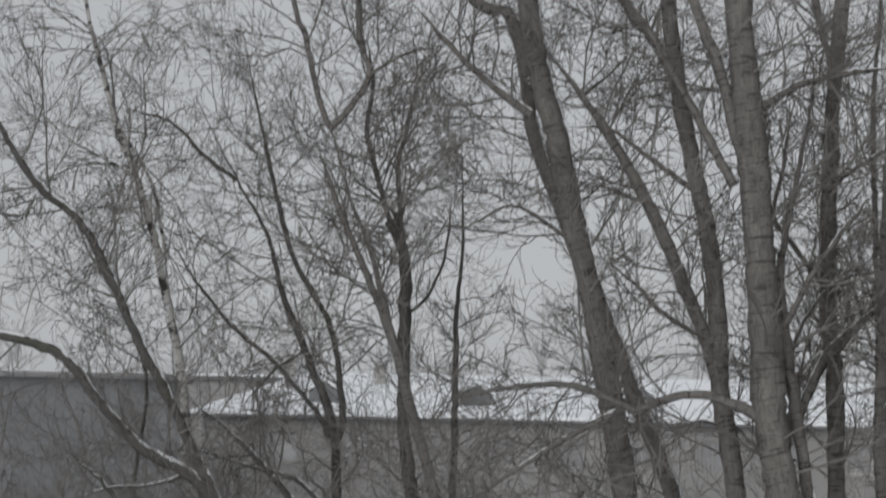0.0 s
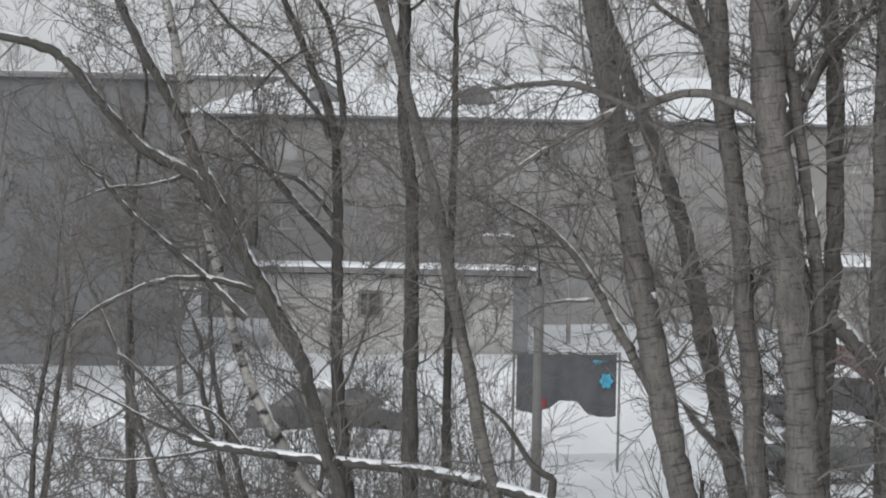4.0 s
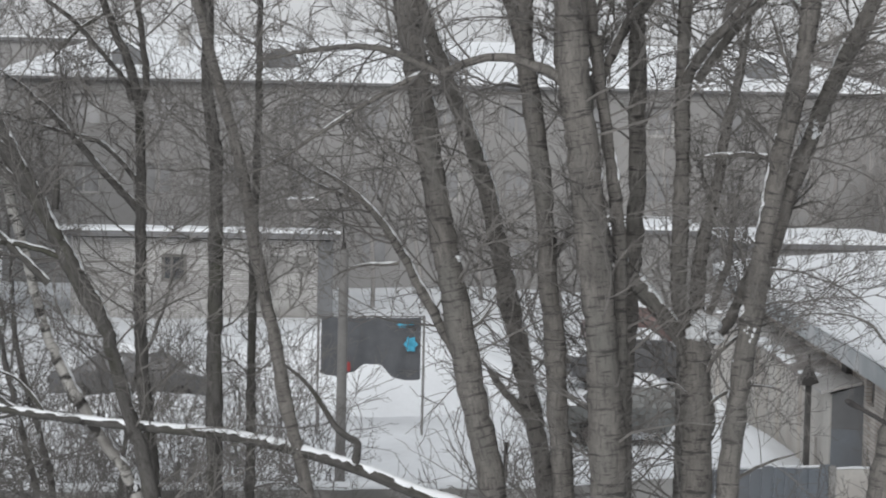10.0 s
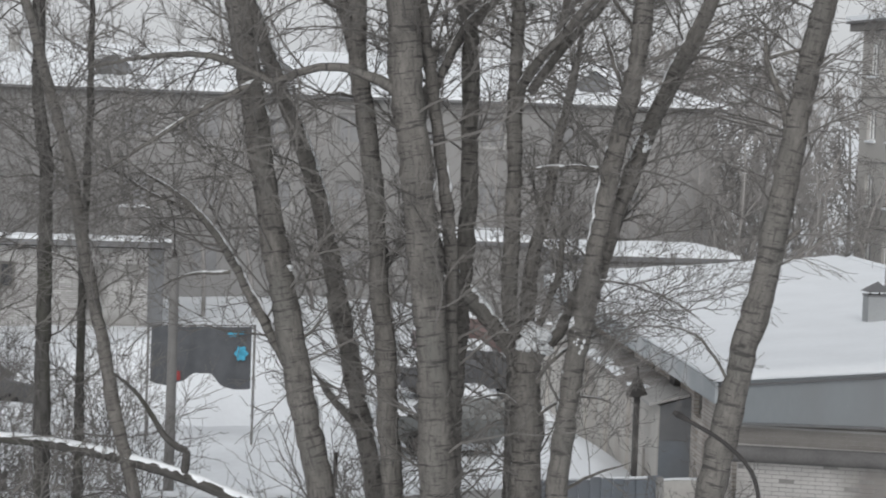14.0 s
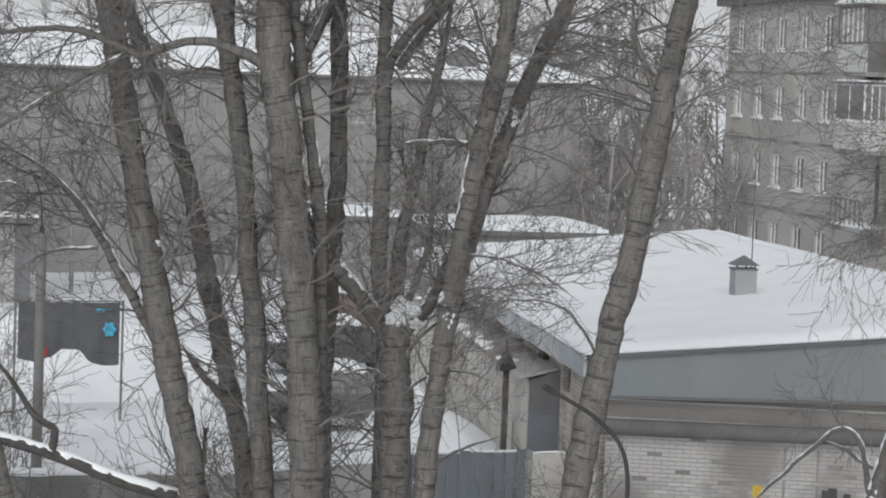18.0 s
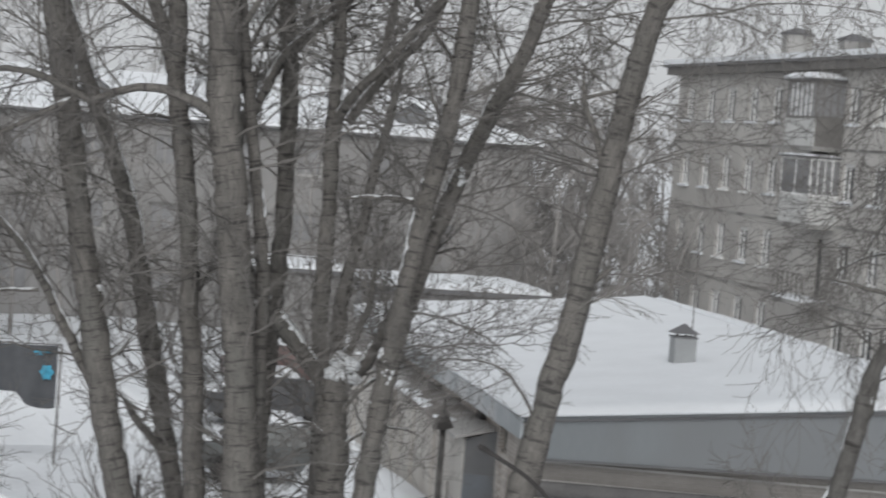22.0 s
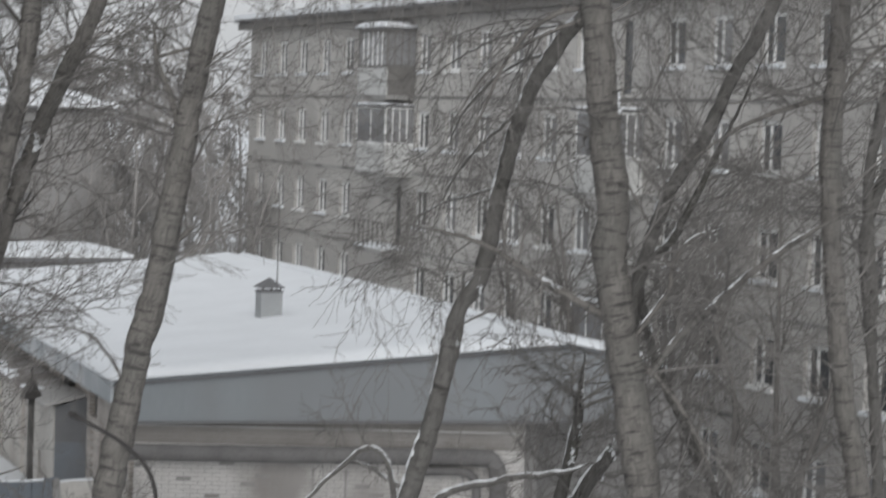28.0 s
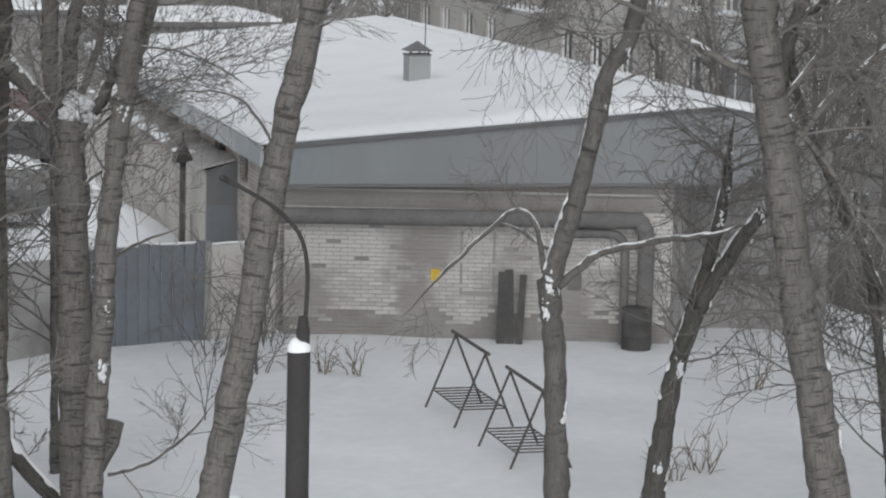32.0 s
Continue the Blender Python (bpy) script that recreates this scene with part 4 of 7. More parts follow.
    d.tube(smooth_path([m @ Vector(p) for p in [(-0.1, -0.17, 2.23), (3.0, -0.17, 2.25), (6.2, -0.17, 2.28), (6.56, -0.17, 2.2), (6.66, -0.17, 1.9), (6.66, -0.17, 1.0), (6.66, -0.17, -0.1)]], 0.1), [0.155] * len(smooth_path([m @ Vector(p) for p in [(-0.1, -0.17, 2.23), (3.0, -0.17, 2.25), (6.2, -0.17, 2.28), (6.56, -0.17, 2.2), (6.66, -0.17, 1.9), (6.66, -0.17, 1.0), (6.66, -0.17, -0.1)]], 0.1)), 12)
    part("lagged_pipe", d, LAGGING, root, "thick dark lagged pipe", smooth=True)
    d = Geo()
    bend = smooth_path([m @ Vector(p) for p in [(5.2, -0.12, 2.0), (5.95, -0.12, 2.01), (6.22, -0.12, 1.9), (6.28, -0.12, 1.5), (6.28, -0.12, -0.1)]], 0.1)
    d.tube(bend, [0.085] * len(bend), 10)
    part("lagged_pipe", d, LAGGING, root, smooth=True)
    for x0, x1, z0, z1, y, mat, nm in ((2.72, 2.88, 1.05, 1.27, -0.02, YELLOW, "sign"), (1.60, 1.74, 1.86, 1.97, 0.02, DARKWALL, "wall_hole"), (5.25, 5.5, 0.95, 1.25, -0.05, DARKFRAME, "meter_box"),
                                       (3.25, 3.30, 0.85, 1.98, -0.008, MORTAR, "blocked_window_edge"), (3.85, 3.90, 0.85, 1.98, -0.008, MORTAR, "blocked_window_edge"), (3.25, 3.90, 0.80, 0.86, -0.012, MORTAR, "blocked_window_edge"),
                                       (-0.02, 7.15, 2.70, 2.74, -0.05, CONCRETE, "ledge")):
        g = Geo()
        g.box((x0, y, z0), (x1, 0.10, z1), m)
        part(nm, g, mat, root, "small yellow warning plate" if nm == "sign" else "")
    return root


EAVESHEET = material("pale_eave_sheet", (0.37, 0.395, 0.41), 0.6, 0.1, spread=0.12, scale=0.6, fine=9.0, bump=0.1, second=(0.50, 0.51, 0.52), mask_scale=0.5)
SIDE_BRICK = courses("side_brick", (0.50, 0.47, 0.44), (0.30, 0.26, 0.235), (0.7, 0.66, 0.62))
workshop()
leaning_boards()


def drum():
    c = basis(FL, FRONT) @ Vector((6.5, -0.55, 0.0))
    root = thing("drum", c, "dark sooty metal drum standing by lagged pipes", "drum")
    g = Geo()
    prof = [(0.27, -0.15), (0.27, 0.2), (0.285, 0.22), (0.27, 0.24), (0.27, 0.46), (0.285, 0.48), (0.27, 0.5), (0.27, 0.70), (0.28, 0.72), (0.24, 0.73)]
    g.tube([c + Vector((0, 0, z)) for _, z in prof], [r for r, _ in prof], 18)
    part("body", g, SOOTY, root, smooth=True)


drum()



def lean_to():
    """The low wing along the workshop's left side."""
    root = thing("lean_to", (11.8, 50.4, 0.0), "low rendered lean-to along a workshop wall with a dirty sloping roof", "outbuilding")
    left = basis(FL - FRONT * 0.65 + BACK * 25.0, -BACK)
    w = Geo()
    holes = [(6.0, 6.5, 1.0, 1.9), (11.0, 11.5, 1.0, 1.9), (18.3, 18.65, 0.7, 1.35)]
    pierced_wall(w, left, 20.1, 2.45, 0.2, holes, -0.3)
    part("wall", w, SIDE_PLASTER, root)
    for x0, x1, z0, z1 in holes:
        window_unit(root, left, x0, z0, x1 - x0, z1 - z0, depth=0.06, sill=False, frame_mat=DARKFRAME)
    for x in (2.0, 7.5, 9.6, 13.0, 16.2):
        g = Geo()
        g.box((x, -0.08, -0.2), (x + 0.25, -0.003, 2.4), left)
        part("pilaster", g, SIDE_PLASTER, root)
    r = Geo()
    v = [left @ Vector(p) for p in [(-0.2, -0.22, 2.46), (20.3, -0.22, 2.46), (20.3, 0.6, 2.66), (-0.2, 0.6, 2.66), (-0.2, -0.22, 2.52), (20.3, -0.22, 2.52), (20.3, 0.6, 2.72), (-0.2, 0.6, 2.72)]]
    r.add(v, [(0, 1, 2, 3), (4, 7, 6, 5), (0, 4, 5, 1), (1, 5, 6, 2), (2, 6, 7, 3), (3, 7, 4, 0)])
    part("roof", r, DIRTYROOF, root, "sloping roof with thin dirty snow")
    for q in range(9):
        d = Geo()
        x = rng.uniform(0.5, 18.0)
        blanket(d, left, x, x + rng.uniform(0.3, 1.6), -0.2, rng.uniform(0.0, 0.4), 2.53, 0.07, 6, 4, 0.03, q)
        part("snow_patch", d, SNOW, root, smooth=True)
    f = basis(FL - FRONT * 0.63 + BACK * 4.82, FRONT)
    g = Geo()
    g.box((0.0, 0, -0.2), (0.85, 0.05, 1.75), f)
    part("gate", g, BLUEMETAL, root, "dark blue metal gate")
    g = Geo()
    g.box((0.0, 0.0, 1.754), (0.85, 0.05, 2.45), f)
    g.add([f @ Vector(q) for q in ((0, 0.0, 2.454), (0.85, 0.0, 2.454), (0.85, 0.0, 2.74), (0, 0.05, 2.454), (0.85, 0.05, 2.454), (0.85, 0.05, 2.74))], [(0, 1, 2, 2), (5, 4, 3, 3), (0, 2, 5, 3), (1, 4, 5, 2)])
    part("end_wall", g, DARKWALL, root)
    g = Geo()
    g.box((18.4, 0.5, 2.73), (18.95, 0.63, 3.40), left)
    part("hatch", g, POLE, root, "dark hatch in the upper wall")
    return root


def gate_post():
    c = Vector((11.62, 51.7, 0.0))
    root = thing("gate_post", c, "dark timber post with a hooded lantern on top", "post")
    g = Geo()
    g.box(c + Vector((-0.055, -0.055, -0.2)), c + Vector((0.055, 0.055, 2.55)))
    part("post", g, SOOTY, root)
    g = Geo()
    v = [c + Vector(p) for p in [(-0.2, -0.2, 2.5), (0.2, -0.2, 2.5), (0.2, 0.2, 2.5), (-0.2, 0.2, 2.5), (-0.05, -0.05, 2.9), (0.05, -0.05, 2.9), (0.05, 0.05, 2.9), (-0.05, 0.05, 2.9)]]
    g.add(v, [(0, 1, 5, 4), (1, 2, 6, 5), (2, 3, 7, 6), (3, 0, 4, 7), (4, 5, 6, 7), (3, 2, 1, 0)])
    hood = part("lantern", g, POLE, root)
    g = Geo()
    g.tube([c + Vector((0, 0, 2.9)), c + Vector((0, 0, 3.12))], [0.03, 0.02], 8)
    part("finial", g, POLE, hood, smooth=True)


SIDE_PLASTER = material("stained_plaster", (0.55, 0.53, 0.50), 0.92, spread=0.15, scale=0.9, fine=12.0, bump=0.25, second=(0.40, 0.37, 0.345), mask_scale=0.9, mask_edge=(0.45, 0.72))
DIRTYROOF = material("dirty_snow_roof", (0.42, 0.41, 0.40), 0.9, spread=0.2, scale=0.8, fine=8.0, bump=0.3, second=(0.22, 0.20, 0.19), mask_scale=0.6)
lean_to()
gate_post()


def roof_vent():
    at = Vector((16.62, 51.65, 4.22))
    root = thing("roof_vent", at, "square sheet-metal roof vent with a pitched cap", "vent")
    g = Geo()
    g.box(at + Vector((-0.235, -0.2, -0.2)), at + Vector((0.235, 0.2, 0.50)))
    part("shaft", g, GALVANISED, root)
    g = Geo()
    g.box(at + Vector((-0.25, -0.215, 0.47)), at + Vector((0.25, 0.215, 0.51)))
    part("rim", g, ROOFMETAL, root)
    for dx in (-0.21, -0.015, 0.18):
        p = Geo()
        p.box(at + Vector((dx, -0.18, 0.51)), at + Vector((dx + 0.03, -0.15, 0.60)))
        part("leg", p, STEEL, root)
    c = Geo()
    v = [at + Vector(p) for p in [(-0.28, -0.27, 0.57), (0.28, -0.27, 0.57), (0.28, 0.27, 0.57), (-0.28, 0.27, 0.57), (0, 0, 0.78)]]
    c.add(v, [(0, 1, 4, 4), (1, 2, 4, 4), (2, 3, 4, 4), (3, 0, 4, 4), (3, 2, 1, 0)])
    part("cap", c, ROOFMETAL, root)
    w = Geo()
    w.tube([at + Vector((0.27, 0.3, -0.2)), at + Vector((0.27, 0.3, 2.3))], [0.014, 0.01], 6)
    solo("aerial", w, STEEL, "thin metal aerial rod standing on a snowy roof", "aerial")


roof_vent()


def low_roof(x0, x1, y, z, depth, label):
    root = thing("outbuilding", (x0, y, 0.0), label, "outbuilding")
    g = Geo()
    g.box((x0, y, -0.2), (x1, y + depth, z))
    part("wall", g, PLASTER_FAR, root)
    g = Geo()
    g.box((x0 - 0.3, y - 0.3, z), (x1 + 0.3, y + depth + 0.3, z + 0.16))
    part("roof_slab", g, ROOFMETAL, root)
    g = Geo()
    blanket(g, Matrix.Identity(4), x0 - 0.28, x1 + 0.28, y - 0.32, y + depth + 0.28, z + 0.164, 0.24, 24, 12, 0.06)
    part("snow_blanket", g, SNOW, root)


low_roof(16.3, 21.6, 83.0, 3.34, 5.0, "low flat-roofed outbuilding under snow behind the workshop")
low_roof(13.5, 16.6, 92.0, 3.2, 5.0, "small shed with a snow-covered roof")


# ------------------------------------------------------------------ fences
def fence():
    for x0, y0, x1, y1, mat, label, cat in ((-16.0, 40.6, 5.2, 43.0, CONCRETE, "grey concrete panel fence capped with snow", "fence"),
                                            (5.2, 43.0, 8.2, 44.6, CONCRETE, "grey concrete panel fence capped with snow", "fence"),
                                            (8.2, 44.6, 10.62, 45.15, BLUEMETAL, "blue-grey corrugated metal fence", "fence"),
                                            (10.62, 45.15, 12.05, 45.5, SIDE_PLASTER, "pale stained panel fence beside a workshop", "fence")):
        m = basis((x0, y0, 0), (x1 - x0, y1 - y0))
        length = math.hypot(x1 - x0, y1 - y0)
        root = thing("fence", (x0, y0, 0.0), label, cat)
        if mat is not BLUEMETAL:
            n = max(1, round(length / 2.5))
            for q in range(n):
                g = Geo()
                a, b = length * q / n, length * (q + 1) / n
                g.box((a + 0.07, 0.0, -0.2), (b - 0.07, 0.12, 1.72), m)
                g.box((a + 0.25, -0.02, 0.25), (b - 0.25, -0.002, 0.8), m)
                g.box((a + 0.25, -0.02, 0.95), (b - 0.25, -0.002, 1.5), m)
                part("panel", g, mat, root)
                p = Geo()
                p.box((a - 0.065, -0.05, -0.2), (a + 0.065, 0.17, 1.80), m)
                part("post", p, CONCRETE, root)
        else:
            n = int(length / 0.22)
            for q in range(n):
                g = Geo()
                a, b = length * q / n, length * (q + 1) / n
                z = 1.78 + 0.03 * rng.normal()
                g.box((a, 0.0, -0.2), (b - 0.05, 0.02, z), m)
                g.box((b - 0.05, 0.025, -0.2), (b, 0.045, z - 0.01), m)
                part("sheet_rib", g, BLUEMETAL, root)
        s = Geo()
        k = int(length / 0.18)
        pts = [m @ Vector((length * i / k, 0.06, (1.79 if mat is BLUEMETAL else 1.74) + 0.02 * noise.noise(Vector((x0 + i * 0.4, 0, 0))))) for i in range(k + 1)]
        s.tube(pts, [0.085 * (1 + 0.35 * noise.noise(Vector((x0 + i * 0.5, 3, 0)))) * (1 if mat is CONCRETE else 0.3) for i in range(k + 1)], 6)
        tagged(part("snow_cap", s, SNOW, root, smooth=True), kind="stuff")


fence()


# ------------------------------------------------------------------ lamp posts
def lamp_post(base, top, mat, radius, arm, tip, label, capped=True):
    root = thing("lamp_post", base, label, "lamp post")
    b = Vector(base)
    g = Geo()
    g.tube([b - Vector((0, 0, 0.2)), b + Vector((0, 0, top * 0.5)), b + Vector((0, 0, top))], [radius * 1.15, radius * 1.05, radius], 14)
    part("pole", g, mat, root, smooth=True)
    a = Geo()
    path = smooth_path([b + Vector(q) for q in arm], 0.08)
    a.tube(path, np.linspace(0.018, 0.016, len(path)), 8)
    part("arm", a, POLE, root, "curved dark steel arm", smooth=True)
    s = Geo()
    s.tube([b + Vector(arm[0]) + Vector((0, 0, -0.06)), b + Vector(arm[0]) + Vector((0, 0, 0.10)), b + Vector(arm[0]) + Vector((0, 0, 0.22))], [0.05, 0.055, 0.035], 10)
    part("socket", s, POLE, root, smooth=True)
    h = Geo()
    e, d = np.array(path[-1]), unit(np.array(path[-1]) - np.array(path[-3]))
    h.tube([e - d * 0.02, e + d * 0.06, e + d * tip * 0.6, e + d * tip], [0.02, 0.026, 0.027, 0.015], 10)
    part("lamp_head", h, POLE, root, "small dark lamp head", smooth=True)
    if not capped:
        return root
    w = Geo()
    w.tube([b + Vector((0, 0, top - 0.01)), b + Vector((0, 0, top + 0.02)), b + Vector((-0.015, 0, top + 0.06)), b + Vector((-0.02, 0, top + 0.085)), b + Vector((-0.015, 0, top + 0.10))],
           [radius * 0.98, radius * 1.04, radius * 0.85, radius * 0.45, radius * 0.12], 14)
    part("snow_cap", w, SNOW, root, smooth=True)
    return root


lamp_post((5.015, 18.32, 0.0), 4.94, POLE, 0.088, [(0.03, 0, 4.98), (0.05, -0.01, 5.30), (0.05, -0.01, 5.60), (-0.02, 0.0, 5.84), (-0.22, 0.05, 6.04), (-0.50, 0.13, 6.20)], 0.10,
          "dark pipe lamp post with a curved arm and snow on top")
lamp_post((2.2, 54.86, 0.0), 4.9, GREYPOLE, 0.10, [(-0.01, 0, 4.85), (-0.02, 0, 5.2), (-0.03, 0, 5.5), (-0.08, 0, 5.8), (-0.2, 0.0, 6.08)], 0.18,
          "grey concrete lamp post with a bent arm", False)


# ------------------------------------------------------------------ yard things
def slatted_rack(c, turn, length):
    """An A-frame rack: four splayed legs, a ridge bar and a slatted bed."""
    m = pose(*c, 0, 0, turn)
    root = thing("slatted_rack", c, "rusty steel A-frame with a slatted shelf standing in snow", "rack", "steel racks in the yard")
    s, h = 0.47, 1.14
    P = lambda x, y, z: m @ Vector((x, y, z))
    for y in (0, length):
        for side in (-1, 1):
            g = Geo()
            g.tube([P(side * s * 1.1, y, -0.12), P(0, y, h)], [0.02, 0.02], 8)
            part("leg", g, STEEL, root, smooth=True)
    g = Geo()
    g.tube([P(0, -0.2, h + 0.03), P(0, length + 0.2, h + 0.03)], [0.028, 0.028], 8)
    part("ridge_bar", g, STEEL, root, smooth=True)
    z = 0.26
    w = s * 1.1 * (1 - (z + 0.12) / (h + 0.12))
    for side in (-1, 1):
        g = Geo()
        g.tube([P(side * w, 0, z), P(side * w, length, z)], [0.013, 0.013], 6)
        part("rail", g, STEEL, root, smooth=True)
    for q in range(9):
        y = length * q / 8
        g = Geo()
        g.tube([P(-w, y, z + 0.012), P(w, y, z + 0.012)], [0.012, 0.012], 6)
        part("slat", g, STEEL, root, smooth=True)


slatted_rack((13.13, 37.04, 0.0), -2.7, 1.67)
slatted_rack((12.95, 34.03, 0.0), -3.2, 1.62)


def hung_carpet():
    root = thing("hung_carpet", (3.2, 61.9, 0.0), "dark carpet with blue flowers hanging on a line in the snow", "carpet")
    g = Geo()
    n, k = 28, 12
    v, f = [], []
    for j in range(k + 1):
        for i in range(n + 1):
            u, w = i / n, j / k
            drop = 1.32 + 0.16 * math.sin(u * 9.0) * 0.5 - 0.22 * math.exp(-((u - 0.5) / 0.16) ** 2) + 0.14 * u + 0.10 * noise.noise(Vector((u * 9, 0, 5)))
            x = 1.97 + 2.41 * u
            y = 61.9 + 0.05 * math.sin(u * 14 + w) + 0.03 * w * math.sin(u * 31)
            z = 2.78 + 0.03 * u - drop * w
            v.append((x, y, z))
    for j in range(k):
        for i in range(n):
            a = j * (n + 1) + i
            f.append((a, a + 1, a + n + 2, a + n + 1))
    front = np.array(v)
    back = front + [0, 0.02, 0]
    q = len(v)
    g.add(np.vstack([front, back]), f + [tuple(q + c for c in t[::-1]) for t in f])
    part("cloth", g, CARPET, root, smooth=True)
    for x, z, r, lop in ((4.13, 2.17, 0.17, 1.2), (3.92, 2.64, 0.13, 0.6), (4.12, 2.68, 0.10, 0.5)):
        fl = Geo()
        ring = [(x + r * (0.86 + 0.14 * math.cos(6 * a)) * math.cos(a), 61.83, z + lop * r * (0.86 + 0.14 * math.cos(6 * a)) * math.sin(a)) for a in np.arange(30) * 2 * math.pi / 30]
        fl.add([(x, 61.82, z)] + ring, [(0, 1 + (i + 1) % 30, 1 + i, 1 + i) for i in range(30)])
        part("flower", fl, CYAN, root, "bright blue flower pattern")
    rd = Geo()
    rd.box((2.52, 61.80, 1.5), (2.68, 61.83, 1.72))
    part("red_patch", rd, RED, root)
    for x in (1.9, 4.45):
        p = Geo()
        p.tube([(x, 61.95, -0.1), (x, 61.95, 2.86)], [0.03, 0.03], 8)
        part("post", p, GREYPOLE, root, smooth=True)
    w = Geo()
    w.tube([(1.9, 61.93, 2.80), (4.45, 61.93, 2.84)], [0.012, 0.012], 6)
    part("line", w, STEEL, root, smooth=True)


hung_carpet()


def stake(c, h, label):
    root = thing("stake", c, label, "stake")
    g = Geo()
    g.box(Vector(c) + Vector((-0.035, -0.035, -0.2)), Vector(c) + Vector((0.035, 0.035, h)))
    part("post", g, POLE, root)


for p, h in (((4.75, 45.2, 0.0), 2.15), ((-1.0, 44.0, 0.0), 1.9)):
    stake(p, h, "dark wooden stake rising over a snowy fence")


def snow_mound(name, c, size, label):
    g = Geo()
    n, k = 24, 8
    v, f = [], []
    for j in range(k + 1):
        for i in range(n):
            a, w = 2 * math.pi * i / n, j / k
            r = math.cos(w * math.pi / 2)
            b = 1 + 0.25 * noise.noise(Vector((math.cos(a) * 1.5 + c[0], math.sin(a) * 1.5 + c[1], w * 2)))
            v.append((c[0] + size[0] * r * b * math.cos(a), c[1] + size[1] * r * b * math.sin(a), c[2] - 0.1 + (size[2] + 0.1) * math.sin(w * math.pi / 2) * (0.8 + 0.2 * b)))
    for j in range(k):
        for i in range(n):
            f.append((j * n + i, j * n + (i + 1) % n, (j + 1) * n + (i + 1) % n, (j + 1) * n + i))
    g.add(v, f)
    return solo(name, g, SNOW, label, "snow drift", smooth=True)


snow_mound("snow_drift", (3.6, 68.0, 0.0), (4.5, 2.5, 1.9), "heap of cleared snow behind a hung carpet")
snow_mound("snow_drift", (11.2, 58.0, 0.0), (1.2, 8.5, 0.95), "snow bank piled along a pale wall")
snow_mound("snow_drift", (-2.2, 64.9, 0.0), (2.6, 0.8, 0.55), "ridge of snow thrown up beside a parked car")
snow_mound("snow_drift", (-9.5, 72.0, 0.0), (5.0, 3.0, 0.5), "low heap of cleared snow at the yard edge")


def parked_car(c, turn, paint, label):
    m = pose(*c, 0, 0, turn)
    root = thing("parked_car", c, label, "car", "parked cars")
    L, W = 4.2, 1.65
    prof = [(-2.1, 0.35), (-2.1, 0.78), (-1.25, 0.92), (-0.65, 1.36), (0.75, 1.40), (1.35, 0.95), (2.05, 0.85), (2.1, 0.35)]
    body = Geo()
    v = []
    for y, sc in ((-W / 2, 0.0), (-W / 2 + 0.12, 0.03), (W / 2 - 0.12, 0.03), (W / 2, 0.0)):
        for x, z in prof:
            inset = 0.16 if z > 1.0 else 0.0
            v.append(m @ Vector((x, y + (inset if y < 0 else -inset), z + sc)))
    k = len(prof)
    f = []
    for j in range(3):
        for i in range(k):
            f.append((j * k + i, j * k + (i + 1) % k, (j + 1) * k + (i + 1) % k, (j + 1) * k + i))
    for j in (0, 3):
        o = j * k
        f += [(o, o + 1, o + 6, o + 7), (o + 1, o + 2, o + 5, o + 6), (o + 2, o + 3, o + 4, o + 5)]
    body.add(v, f)
    part("body", body, paint, root)
    for side in (-1, 1):
        for x in (-1.3, 1.3):
            t = Geo()
            y = side * (W / 2 - 0.02)
            t.tube([m @ Vector((x, y - 0.1, 0.31)), m @ Vector((x, y + 0.1, 0.31))], [0.31, 0.31], 16)
            wheel = part("wheel", t, TYRE, root, smooth=True)
            r = Geo()
            r.tube([m @ Vector((x, y - 0.11, 0.31)), m @ Vector((x, y + 0.11, 0.31))], [0.18, 0.18], 12)
            part("rim", r, STEEL, wheel)
        g = Geo()
        y = side * (W / 2 - 0.12)
        vv = [(-1.05, y, 0.95), (1.12, y, 0.97), (0.72, y - side * 0.03, 1.33), (-0.6, y - side * 0.03, 1.30)]
        g.add([m @ Vector(q) for q in vv] + [m @ Vector((q[0], q[1] - side * 0.02, q[2])) for q in vv], [(0, 1, 2, 3), (7, 6, 5, 4), (0, 4, 5, 1), (1, 5, 6, 2), (2, 6, 7, 3), (3, 7, 4, 0)])
        part("side_window", g, GLASS, root)
    for xs, zs in (((-1.27, -0.67), (0.95, 1.37)), ((1.37, 0.77), (0.98, 1.41))):
        g = Geo()
        o = 0.02 if xs[0] > 0 else -0.02
        vv = [(xs[0] + o, -0.62, zs[0]), (xs[0] + o, 0.62, zs[0]), (xs[1] + o, 0.52, zs[1]), (xs[1] + o, -0.52, zs[1])]
        g.add([m @ Vector(q) for q in vv] + [m @ Vector((q[0] - o, q[1], q[2])) for q in vv], [(0, 1, 2, 3), (7, 6, 5, 4), (0, 4, 5, 1), (1, 5, 6, 2), (2, 6, 7, 3), (3, 7, 4, 0)])
        part("windscreen", g, GLASS, root)
    for x0, x1, z, hw in ((-0.6, 0.72, 1.40, 0.6), (1.3, 2.05, 0.93, 0.7), (-2.05, -1.35, 0.88, 0.65)):
        s = Geo()
        n = 8
        v, f = [], []
        for i in range(n + 1):
            for j in range(n + 1):
                a, b = i / n, j / n
                edge = min(a, 1 - a, b, 1 - b)
                v.append(m @ Vector((x0 + (x1 - x0) * a, -hw + 2 * hw * b, z - 0.02 + 0.26 * min(1, edge * 5) + 0.03 * noise.noise(Vector((a * 4 + c[0], b * 4, 0))))))
        for i in range(n):
            for j in range(n):
                q = i * (n + 1) + j
                f.append((q, q + n + 1, q + n + 2, q + 1))
        s.add(v, f)
        part("snow_layer", s, SNOW, root, "thick layer of snow", smooth=True)
